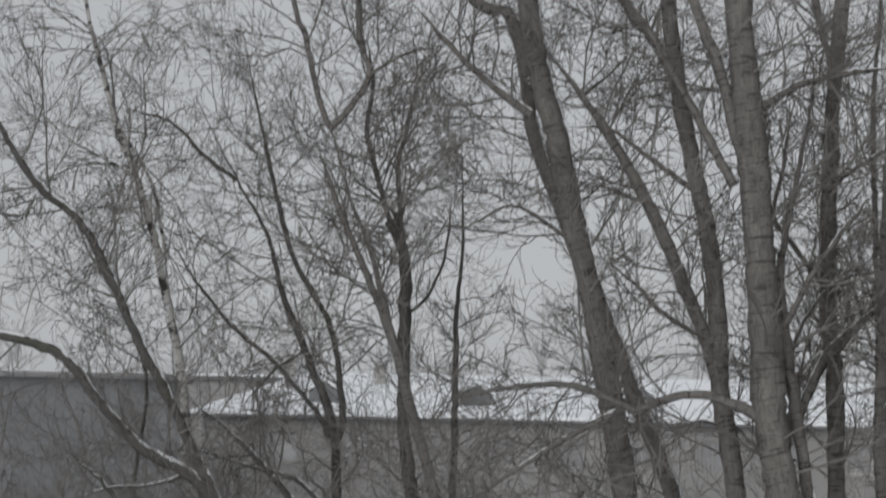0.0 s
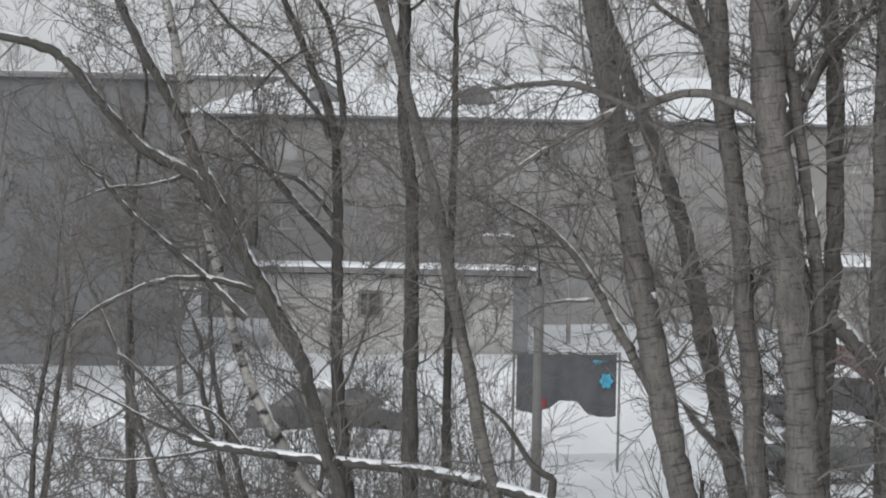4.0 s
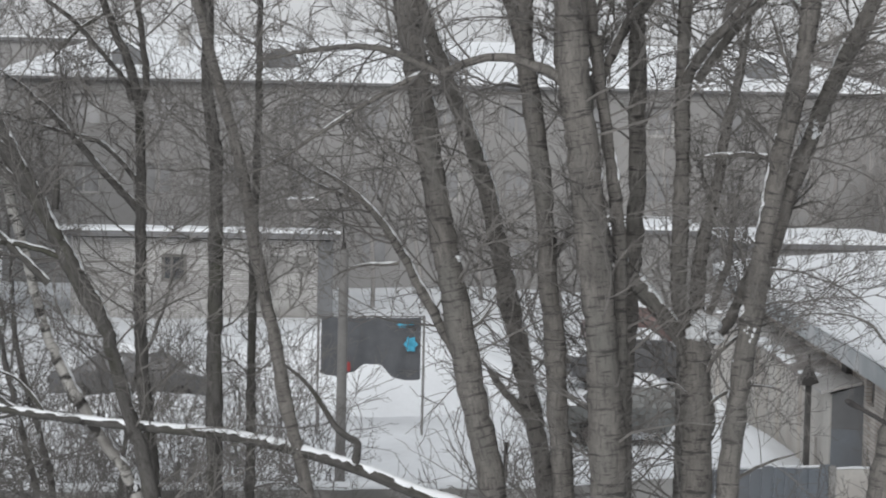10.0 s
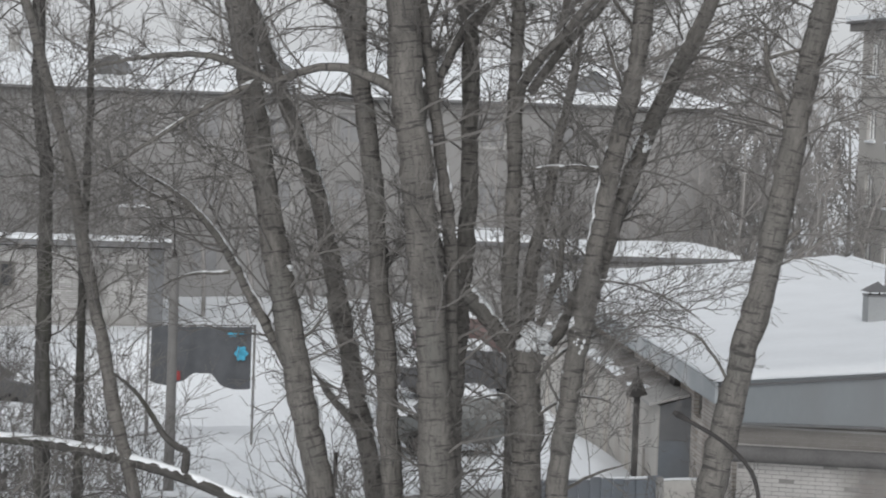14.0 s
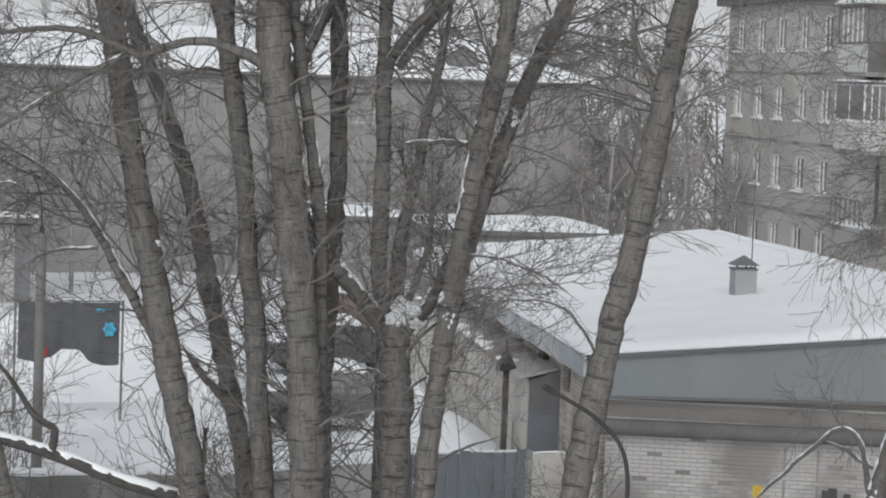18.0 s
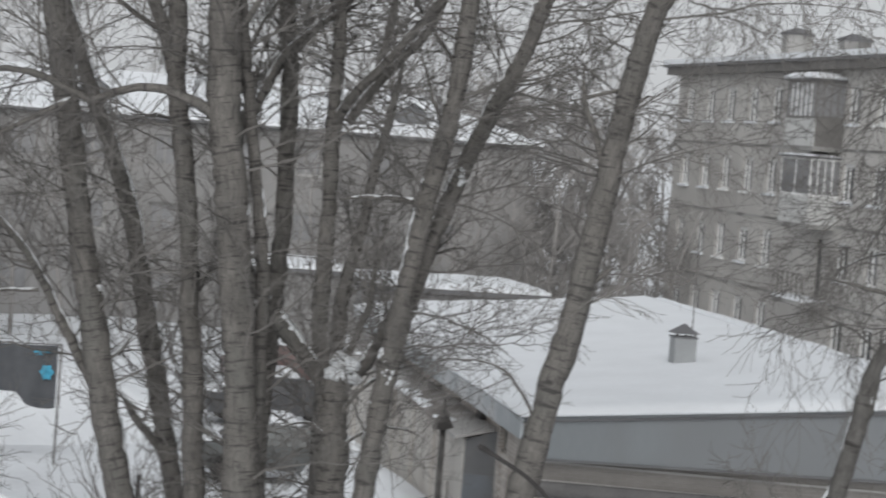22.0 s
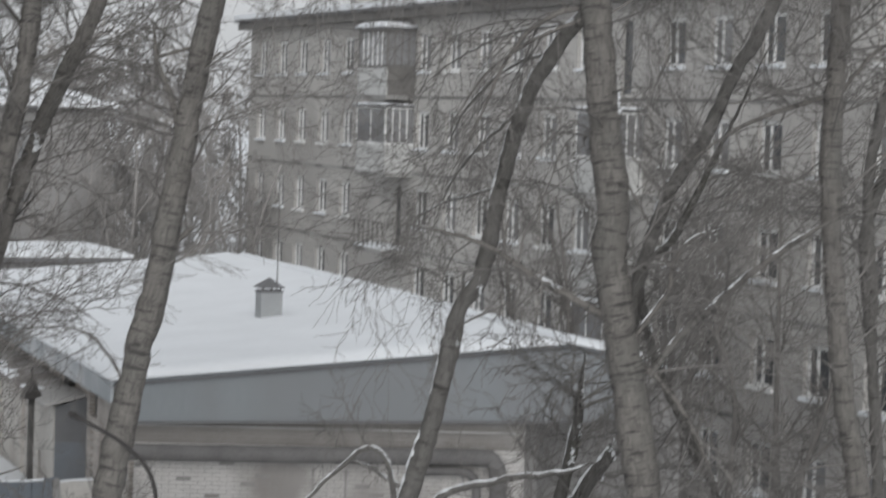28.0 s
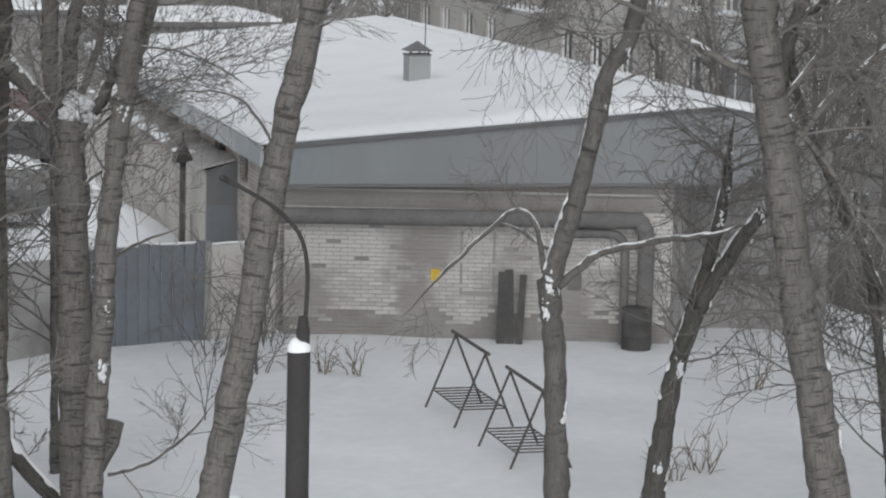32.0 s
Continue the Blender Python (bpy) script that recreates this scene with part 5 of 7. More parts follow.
    for y in (-0.6, 0.6):
        h = Geo()
        h.box(Vector((2.05, y - 0.16, 0.6)), Vector((2.13, y + 0.16, 0.76)), m)
        part("headlight", h, GLASS, root)
    return root


DARKCAR = material("dark_car_paint", (0.10, 0.10, 0.105), 0.35, 0.2, spread=0.15, bump=0.0, specular=0.5)
REDCAR = material("brown_red_car_paint", (0.13, 0.085, 0.08), 0.4, 0.1, spread=0.15, bump=0.0, specular=0.5)
GREENCAR = material("dark_green_car_paint", (0.12, 0.124, 0.122), 0.35, 0.2, spread=0.15, bump=0.0, specular=0.5)
parked_car((11.3, 72.2, 0.0), 185, DARKCAR, "dark parked car with snow on its roof and bonnet")
parked_car((9.6, 60.8, 0.0), 178, GREENCAR, "dark green parked car under a layer of snow")
parked_car((13.2, 82.5, 0.0), 180, REDCAR, "brown-red parked car with a snowy roof")
parked_car((-2.7, 66.8, 0.0), 176, DARKCAR, "dark parked car half buried in snow")

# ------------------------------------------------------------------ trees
# palest twigs of all, the skyline's haze is in this colour
SKYHAZETWIG = material("hazed_skyline_twig", (0.38, 0.375, 0.37), 0.9, spread=0.25, scale=0.3, fine=2.0, bump=0.0, specular=0.1)
# dark tree that forks twice, beside the fallen trunk
tree("bare_tree", "dark bare tree with forked upper stems", [
    ([(-3.51, 35.83, 12.89), (-2.89, 35.88, 11.72), (-2.48, 35.91, 11.02), (-2.22, 35.93, 10.15), (-1.89, 35.95, 9.37), (-1.47, 35.97, 8.24), (-1.39, 35.97, 6.71), (-1.36, 35.97, 4.65), (-1.16, 35.98, 2.72), (-0.97, 35.99, -0.15)], 0.12, 0.03),
    ([(-2.87, 35.89, 13.79), (-2.43, 35.92, 11.89), (-2.12, 35.94, 10.75), (-1.75, 35.96, 10.09), (-1.50, 35.97, 9.56), (-1.34, 35.97, 8.50), (-1.36, 35.97, 8.30), (-1.46, 35.97, 8.03)], 0.05, 0.022),
], DARKBARK, [([(-2.89, 35.88, 11.72), (-3.37, 35.84, 12.06), (-3.85, 35.79, 12.52), (-4.64, 35.70, 12.69)], 0.035, 0.012), ([(-1.89, 35.95, 9.37), (-2.35, 35.92, 9.05), (-2.73, 35.90, 8.57)], 0.03, 0.012),
              ([(-1.53, 35.97, 8.14), (-1.68, 35.96, 8.47), (-2.34, 35.92, 9.22), (-2.88, 35.88, 9.65), (-3.43, 35.84, 10.30), (-3.67, 35.81, 10.67), (-4.04, 35.77, 11.11)], 0.045, 0.012, 12), ([(-1.34, 35.98, 6.55), (-1.53, 35.97, 6.77), (-1.90, 35.95, 7.14), (-2.42, 35.92, 7.73), (-2.95, 35.88, 8.25), (-3.42, 35.84, 8.61), (-3.53, 35.83, 8.87)], 0.06, 0.022, 10, 1.6),
              ([(-1.34, 35.98, 6.89), (-1.49, 35.97, 7.09), (-1.89, 35.95, 7.51), (-2.20, 35.93, 7.64), (-2.63, 35.90, 7.74), (-3.15, 35.86, 7.90), (-3.46, 35.83, 7.95), (-4.08, 35.77, 7.85)], 0.038, 0.012, 8, 1.5)], branches=11, reach=1.6, sub=7)
# tree that leans to the left with a sagging snowy crown
tree("leaning_tree", "dark leaning tree with snow along its upper side", [
    ([(-9.43, 32.75, 11.40), (-7.51, 33.16, 9.82), (-6.68, 33.34, 9.66), (-5.84, 33.49, 9.45), (-4.99, 33.63, 9.21), (-4.48, 33.70, 8.63), (-3.90, 33.78, 8.01), (-3.24, 33.85, 7.65), (-2.87, 33.88, 7.17), (-2.13, 33.93, 5.91), (-1.75, 33.95, 5.16), (-1.41, 33.97, 3.96), (-1.14, 33.98, 3.04), (-0.52, 34.00, -0.15)], 0.12, 0.035),
    ([(-6.95, 33.33, 14.21), (-5.50, 33.55, 11.64), (-4.77, 33.66, 10.95), (-4.35, 33.72, 10.22), (-4.01, 33.76, 9.48), (-3.54, 33.82, 8.64), (-3.09, 33.86, 7.69), (-2.65, 33.90, 6.87), (-2.13, 33.93, 5.76), (-1.75, 33.95, 5.16)], 0.09, 0.03),
], DARKBARK, [([(-1.90, 33.95, 5.57), (-2.28, 33.92, 6.06), (-2.94, 33.87, 6.28), (-3.60, 33.81, 6.26), (-4.11, 33.75, 6.05), (-4.62, 33.68, 5.75), (-5.13, 33.61, 5.16)], 0.045, 0.02), ([(-3.24, 33.85, 7.65), (-3.83, 33.78, 7.50), (-4.33, 33.72, 7.46), (-4.98, 33.63, 7.16)], 0.03, 0.012), ([(-2.50, 33.91, 5.76), (-3.02, 33.87, 6.28), (-3.46, 33.82, 6.65), (-4.04, 33.76, 7.16), (-4.41, 33.71, 7.57), (-4.99, 33.63, 8.08)], 0.055, 0.025, 8, 1.5),
              ([(-2.43, 33.91, 6.73), (-2.39, 33.92, 7.17)], 0.05, 0.045, 0), ([(-2.25, 33.93, 6.15), (-2.53, 33.91, 6.56), (-2.83, 33.88, 7.00), (-3.23, 33.85, 7.41)], 0.06, 0.04, 2, 1.4)], branches=13, reach=1.5, snow=1.0)
tree("young_birch", "slender birch with white bark and drooping twigs", [
    ([(-5.46, 34.58, 17.15), (-4.92, 34.65, 14.02), (-4.80, 34.67, 13.56), (-4.46, 34.71, 12.38), (-4.18, 34.75, 11.66), (-3.89, 34.78, 10.75), (-3.72, 34.80, 9.99), (-3.50, 34.82, 9.01), (-3.34, 34.84, 7.81), (-3.11, 34.86, 6.90), (-2.95, 34.88, 6.29), (-2.78, 34.89, 5.67), (-2.57, 34.91, 4.98), (-2.26, 34.93, 4.29), (-1.79, 34.95, 3.51), (-1.32, 34.97, 2.74), (-0.17, 35.03, -0.15)], 0.095, 0.03),
], BIRCH, [([(-4.46, 34.71, 12.38), (-3.95, 34.78, 11.52), (-3.77, 34.80, 10.68), (-3.68, 34.81, 10.07)], 0.03, 0.02), ([(-4.18, 34.75, 11.66), (-5.02, 34.64, 12.09), (-5.55, 34.56, 12.53), (-6.01, 34.48, 12.82)], 0.02, 0.008)], branches=17, reach=1.7, rise=-0.05, snow=0.9, blotch=18)
tree("young_tree", "thin pale stem plastered with snow", [
    ([(-3.87, 36.80, 6.61), (-3.67, 36.82, 5.92), (-3.42, 36.84, 5.34), (-3.33, 36.85, 4.99), (-3.37, 36.85, 4.65), (-3.18, 36.86, 3.86), (-2.91, 36.89, 2.81), (-2.84, 36.89, 2.46), (-2.56, 36.91, -0.15)], 0.065, 0.03)], GREYBARK,
    [([(-3.37, 36.85, 4.65), (-3.70, 36.81, 5.15), (-3.82, 36.80, 5.64)], 0.03, 0.012, 3)], branches=9, reach=1.2, snow=1.3, blotch=22)
tree("young_tree", "slender grey stem with snow in its forks", [
    ([(-3.44, 37.34, 7.65), (-3.30, 37.35, 5.84), (-3.25, 37.36, 4.94), (-3.13, 37.37, 4.24), (-2.82, 37.39, 3.19), (-2.65, 37.41, 2.38), (-2.31, 37.43, -0.15)], 0.06, 0.025)], GREYBARK, branches=10, reach=1.3, snow=1.2, blotch=18)
tree("young_tree", "slender leaning tree, snow along its upper side", [
    ([(-5.22, 35.62, 7.13), (-5.04, 35.65, 6.66), (-4.81, 35.68, 6.09), (-4.42, 35.73, 5.09), (-4.18, 35.76, 4.42), (-3.94, 35.78, 3.60), (-3.64, 35.82, 2.63), (-3.08, 35.87, -0.15)], 0.065, 0.03)], GREYBARK,
    [([(-4.42, 35.73, 5.09), (-4.22, 35.75, 4.95), (-3.66, 35.81, 4.41), (-3.09, 35.87, 3.89), (-2.05, 35.94, 3.78)], 0.035, 0.015, 8), ([(-4.18, 35.76, 4.42), (-4.61, 35.70, 4.14), (-4.99, 35.65, 3.99), (-5.38, 35.60, 3.91)], 0.02, 0.008, 6)], branches=9, reach=1.3, snow=1.3, blotch=16)
tree("young_tree", "dark slender tree beyond the fence", [
    ([(-5.70, 45.65, 6.65), (-5.45, 45.68, 4.94), (-5.39, 45.68, 2.24), (-5.37, 45.69, 1.00), (-5.36, 45.69, -0.15)], 0.10, 0.05)], DARKBARK, branches=10, reach=1.6, snow=0.2)
tree("young_tree", "dark slender tree near the fence", [
    ([(-5.24, 38.65, 6.17), (-5.49, 38.61, 5.32), (-5.62, 38.59, 4.64), (-5.78, 38.57, 3.27), (-5.87, 38.56, 2.16), (-5.98, 38.54, -0.15)], 0.07, 0.03)], DARKBARK, branches=10, reach=1.4, snow=0.4)
tree("young_tree", "thin grey tree behind a fallen trunk", [
    ([(-0.58, 38.00, 6.75), (-0.91, 37.99, 5.74), (-1.24, 37.98, 4.74), (-1.56, 37.97, 3.89), (-1.72, 37.96, 2.29), (-1.88, 37.95, -0.15)], 0.04, 0.02)], GREYBARK, branches=9, reach=1.2, snow=0.7)
tree("bare_tree", "thin dark bare tree among shrubs", [
    ([(-6.30, 35.44, 12.15), (-5.13, 35.63, 11.25), (-4.65, 35.70, 10.40), (-4.23, 35.75, 9.47), (-4.06, 35.77, 8.70), (-4.44, 37.74, 7.25), (-4.51, 37.73, 4.43), (-4.43, 37.74, 2.41), (-4.35, 37.75, -0.15)], 0.045, 0.02), ([(-5.45, 37.61, 7.25), (-5.65, 37.58, 5.10), (-5.81, 37.55, 3.94), (-5.89, 37.54, 2.42), (-5.98, 37.53, -0.15)], 0.05, 0.03),
], DARKBARK, branches=12, reach=1.4, sub=7, snow=0.4)
# pale trunk and its dark neighbours
tree("pale_tree", "pale grey-barked tree with a forked top", [
    ([(-1.52, 33.97, 12.26), (-1.24, 33.98, 11.35), (-0.92, 33.99, 10.54), (-0.64, 33.99, 9.50), (-0.37, 34.00, 8.54), (-0.06, 34.00, 7.49), (0.18, 34.00, 6.30), (0.42, 34.00, 5.25), (0.65, 33.99, 4.13), (0.93, 33.99, 3.06), (1.48, 33.97, -0.15)], 0.105, 0.06),
    ([(-1.36, 33.97, 17.18), (-1.19, 33.98, 13.99), (-1.14, 33.98, 13.39), (-1.02, 33.98, 12.98), (-1.27, 33.98, 12.56), (-1.52, 33.97, 12.26)], 0.045, 0.03), ([(-2.72, 33.90, 17.05), (-2.05, 33.94, 13.97), (-1.89, 33.95, 13.52), (-1.72, 33.96, 12.77), (-1.52, 33.97, 12.26)], 0.04, 0.025),
    ([(-1.70, 33.96, 12.09), (-1.38, 33.97, 11.20), (-0.99, 33.99, 10.31), (-0.60, 33.99, 9.35)], 0.05, 0.035),
], POPLAR, [([(-1.02, 33.98, 12.98), (-0.54, 34.00, 13.29), (0.06, 34.00, 13.42)], 0.025, 0.012)], branches=9, reach=1.5, sub=8)
tree("dark_tree", "dark upright tree with a many-stemmed crown", [
    ([(-0.73, 34.99, 11.14), (-0.53, 35.00, 10.68), (-0.50, 35.00, 9.84), (-0.48, 35.00, 8.31), (-0.36, 35.00, 7.38), (-0.34, 35.00, 5.07), (-0.30, 35.00, 2.88), (-0.26, 35.00, -0.15)], 0.125, 0.075),
    ([(-1.10, 34.98, 13.69), (-1.00, 34.99, 12.99), (-1.07, 34.98, 12.37), (-0.90, 34.99, 11.68), (-0.73, 34.99, 11.14)], 0.04, 0.025), ([(-0.39, 35.00, 13.24), (-0.53, 35.00, 12.38), (-0.63, 34.99, 11.92), (-0.59, 34.99, 11.22), (-0.53, 35.00, 10.68)], 0.04, 0.025),
], DARKBARK, [([(-0.53, 35.00, 10.68), (-0.73, 34.99, 11.30), (-1.44, 34.97, 11.82)], 0.03, 0.014), ([(-0.50, 35.00, 9.84), (-0.17, 35.00, 10.15), (0.05, 35.00, 10.77), (0.11, 35.00, 11.62)], 0.025, 0.012)], branches=7, reach=1.5, sub=6, snow=0.3)
tree("slim_dark_tree", "slim dark tree with short dense side twigs", [
    ([(0.21, 37.00, 12.87), (0.29, 37.00, 11.07), (0.22, 37.00, 9.93), (0.22, 37.00, 8.31), (0.22, 37.00, 7.73), (0.19, 37.00, 6.51), (0.18, 37.00, 4.88), (0.19, 37.00, 2.57), (0.20, 37.00, -0.15)], 0.085, 0.03),
], DARKBARK, branches=20, reach=0.7, sub=6, snow=0.3, rise=-0.02)
# twin poplars
tree("poplar", "pale poplar trunk with dark cross scars", [
    ([(0.75, 32.99, 17.13), (1.03, 32.98, 13.95), (1.16, 32.98, 13.07), (1.43, 32.97, 12.13), (1.63, 32.96, 11.18), (1.86, 32.95, 10.24), (2.05, 32.94, 9.38), (2.25, 32.92, 8.38), (2.40, 32.91, 7.48), (2.56, 32.90, 6.61), (2.75, 32.89, 5.74), (2.94, 32.87, 4.80), (3.14, 32.85, 3.93), (3.29, 32.84, 3.26), (3.82, 32.78, -0.15)], 0.19, 0.13),
], POPLAR, [([(1.56, 32.96, 10.82), (1.27, 32.98, 11.03), (0.87, 32.99, 11.21), (0.47, 33.00, 11.02), (0.11, 33.00, 10.79)], 0.03, 0.012), ([(2.72, 32.89, 5.60), (3.01, 32.86, 5.39), (3.29, 32.84, 5.75)], 0.03, 0.018),
            ([(1.10, 32.98, 12.38), (0.65, 32.99, 12.70), (0.17, 33.00, 13.13), (-0.46, 33.00, 13.81)], 0.055, 0.03), ([(2.86, 33.18, 4.91), (2.60, 33.20, 5.35), (2.23, 33.23, 6.00), (1.93, 33.24, 6.51), (1.56, 33.26, 6.95), (1.19, 33.28, 7.23), (0.60, 33.29, 7.59)], 0.075, 0.03, 20, 1.9), ([(2.04, 33.24, 6.15), (1.50, 33.27, 6.10), (0.99, 33.29, 5.84)], 0.025, 0.01, 7), ([(1.56, 33.26, 6.95), (1.04, 33.28, 7.12), (0.46, 33.30, 7.44), (-0.1, 33.3, 7.6)], 0.025, 0.01, 10)], branches=14, reach=1.6, snow=0.85)
tree("poplar", "pale poplar leaning behind its twin, snow on its upper side", [
    ([(-1.52, 35.03, 16.33), (0.28, 35.00, 14.27), (0.83, 34.99, 14.00), (1.08, 34.98, 13.19), (1.21, 34.98, 12.34), (1.53, 34.97, 11.50), (2.01, 34.94, 10.35), (2.45, 34.91, 9.29), (2.68, 34.90, 8.71), (2.99, 34.87, 7.96), (3.27, 34.85, 7.19), (3.52, 34.82, 6.20), (3.68, 34.81, 5.44), (3.93, 34.78, 4.36), (4.21, 34.75, 2.96), (4.64, 34.70, -0.15)], 0.15, 0.07),
], POPLAR, [([(3.80, 34.79, 4.82), (3.52, 34.82, 5.66), (3.45, 34.83, 5.78)], 0.07, 0.06, 1, 1.5), ([(4.01, 34.77, 3.90), (3.58, 34.82, 4.36), (3.31, 34.84, 4.74)], 0.06, 0.05, 1, 1.5)], branches=16, reach=1.6, snow=1.5, blotch=6)
tree("poplar", "tall poplar with a strong leaning side stem", [
    ([(2.66, 32.89, 17.16), (2.84, 32.88, 13.97), (2.93, 32.87, 13.02), (3.13, 32.85, 12.00), (3.36, 32.83, 10.99), (3.51, 32.81, 9.98), (3.56, 32.81, 8.98), (3.71, 32.79, 8.07), (3.83, 32.78, 7.28), (3.92, 32.77, 6.20), (4.03, 32.75, 5.19), (4.10, 32.74, 4.17), (4.20, 32.73, 3.29), (4.46, 32.70, -0.15)], 0.15, 0.09),
    ([(1.23, 32.98, 13.29), (1.75, 32.95, 12.64), (2.19, 32.93, 11.99), (2.64, 32.89, 11.20), (3.01, 32.86, 10.41), (3.38, 32.83, 9.55), (3.59, 32.80, 8.83)], 0.10, 0.06),
    ([(1.06, 33.01, 16.78), (2.23, 32.92, 13.97), (2.60, 32.90, 13.46), (2.90, 32.87, 12.95)], 0.07, 0.06),
], POPLAR, [([(3.17, 32.85, 11.46), (2.63, 32.90, 11.85), (2.11, 32.93, 12.21), (1.53, 32.96, 12.24)], 0.04, 0.015), ([(1.75, 32.95, 12.64), (2.10, 32.93, 12.94), (2.39, 32.91, 13.24)], 0.025, 0.012),
            ([(3.38, 32.83, 9.55), (2.87, 32.87, 9.83), (2.44, 32.91, 10.25), (2.07, 32.93, 10.54)], 0.04, 0.02)], branches=12, reach=1.6)
tree("poplar", "thick pale poplar trunk scarred with dark rings", [
    ([(3.44, 31.82, 17.00), (3.61, 31.80, 13.81), (3.71, 31.78, 12.68), (3.83, 31.77, 11.63), (3.91, 31.76, 10.58), (4.00, 31.75, 9.53), (4.08, 31.74, 8.49), (4.23, 31.72, 7.53), (4.35, 31.70, 6.49), (4.45, 31.69, 5.72), (4.56, 31.67, 4.60), (4.63, 31.66, 3.46), (4.77, 31.64, -0.15)], 0.235, 0.17),
    ([(4.38, 32.10, 13.52), (4.60, 32.07, 12.74), (4.27, 32.12, 10.82), (4.25, 32.12, 9.83), (4.71, 32.06, 6.82), (4.77, 32.05, 5.69), (4.80, 32.04, 3.40), (4.83, 32.04, -0.15)], 0.12, 0.05),
    ([(2.32, 31.93, 16.87), (3.04, 31.86, 13.81), (3.36, 31.82, 12.96), (3.58, 31.80, 12.19), (3.80, 31.77, 11.41)], 0.08, 0.06),
], POPLAR, [([(3.99, 31.75, 8.47), (3.76, 31.78, 8.67), (3.21, 31.84, 8.83), (2.80, 31.88, 8.77), (2.42, 31.91, 8.63), (1.82, 31.95, 8.86), (1.26, 31.98, 8.91), (0.43, 32.00, 8.77), (-0.27, 32.00, 8.53)], 0.065, 0.02, 22, 0.55),
            ([(3.59, 31.80, 11.41), (3.02, 31.86, 12.46), (2.45, 31.91, 13.45), (2.09, 31.93, 13.87)], 0.06, 0.04), ([(3.89, 31.76, 12.40), (4.40, 31.70, 12.68), (4.95, 31.62, 12.82), (5.62, 31.50, 12.91)], 0.05, 0.03),
            ([(4.23, 31.72, 9.67), (4.57, 31.67, 10.37), (4.97, 31.61, 10.94), (5.37, 31.55, 11.43)], 0.04, 0.02), ([(2.24, 31.92, 8.62), (1.48, 31.97, 8.20), (0.86, 31.99, 7.77), (0.30, 32.00, 7.41), (-0.3, 32.0, 7.2)], 0.038, 0.012, 20)], branches=12, reach=1.7, snow=0.5)
tree("poplar", "slender pale poplar with rising limbs", [
    ([(5.37, 33.57, 17.33), (5.19, 33.60, 14.14), (5.08, 33.62, 12.95), (5.05, 33.62, 11.83), (5.03, 33.63, 10.72), (5.06, 33.62, 9.61), (5.13, 33.61, 9.25), (5.18, 33.60, 7.48), (5.16, 33.61, 6.52), (5.11, 33.61, 5.56), (5.09, 33.62, 4.51), (5.09, 33.62, 3.15), (5.08, 33.62, -0.15)], 0.13, 0.09),
    ([(4.28, 33.74, 17.27), (4.81, 33.66, 14.14), (5.07, 33.62, 13.17)], 0.05, 0.04),
], POPLAR, [([(5.04, 33.63, 10.20), (4.56, 33.69, 10.86), (4.33, 33.72, 11.23), (4.47, 33.70, 11.97), (4.53, 33.70, 12.94)], 0.04, 0.02), ([(5.06, 33.62, 11.61), (5.49, 33.55, 11.91), (5.98, 33.47, 12.20)], 0.035, 0.02),
            ([(5.08, 33.62, 9.46), (5.58, 33.54, 9.91), (6.00, 33.47, 10.21)], 0.04, 0.025), ([(4.59, 33.69, 8.35), (4.94, 33.64, 9.16), (5.29, 33.59, 9.61), (5.86, 33.49, 10.36)], 0.06, 0.04)], branches=14, reach=1.6)
tree("bare_tree", "thin bare stems crossing behind thick trunks", [
    ([(6.13, 35.47, 17.67), (6.01, 35.49, 14.47), (5.92, 35.51, 12.81), (5.97, 35.50, 11.09), (6.03, 35.49, 9.37), (6.13, 35.47, 7.43), (6.13, 35.47, 5.87), (6.15, 35.47, 2.87), (6.16, 35.47, -0.15)], 0.06, 0.03)], GREYBARK, branches=12, reach=1.5)
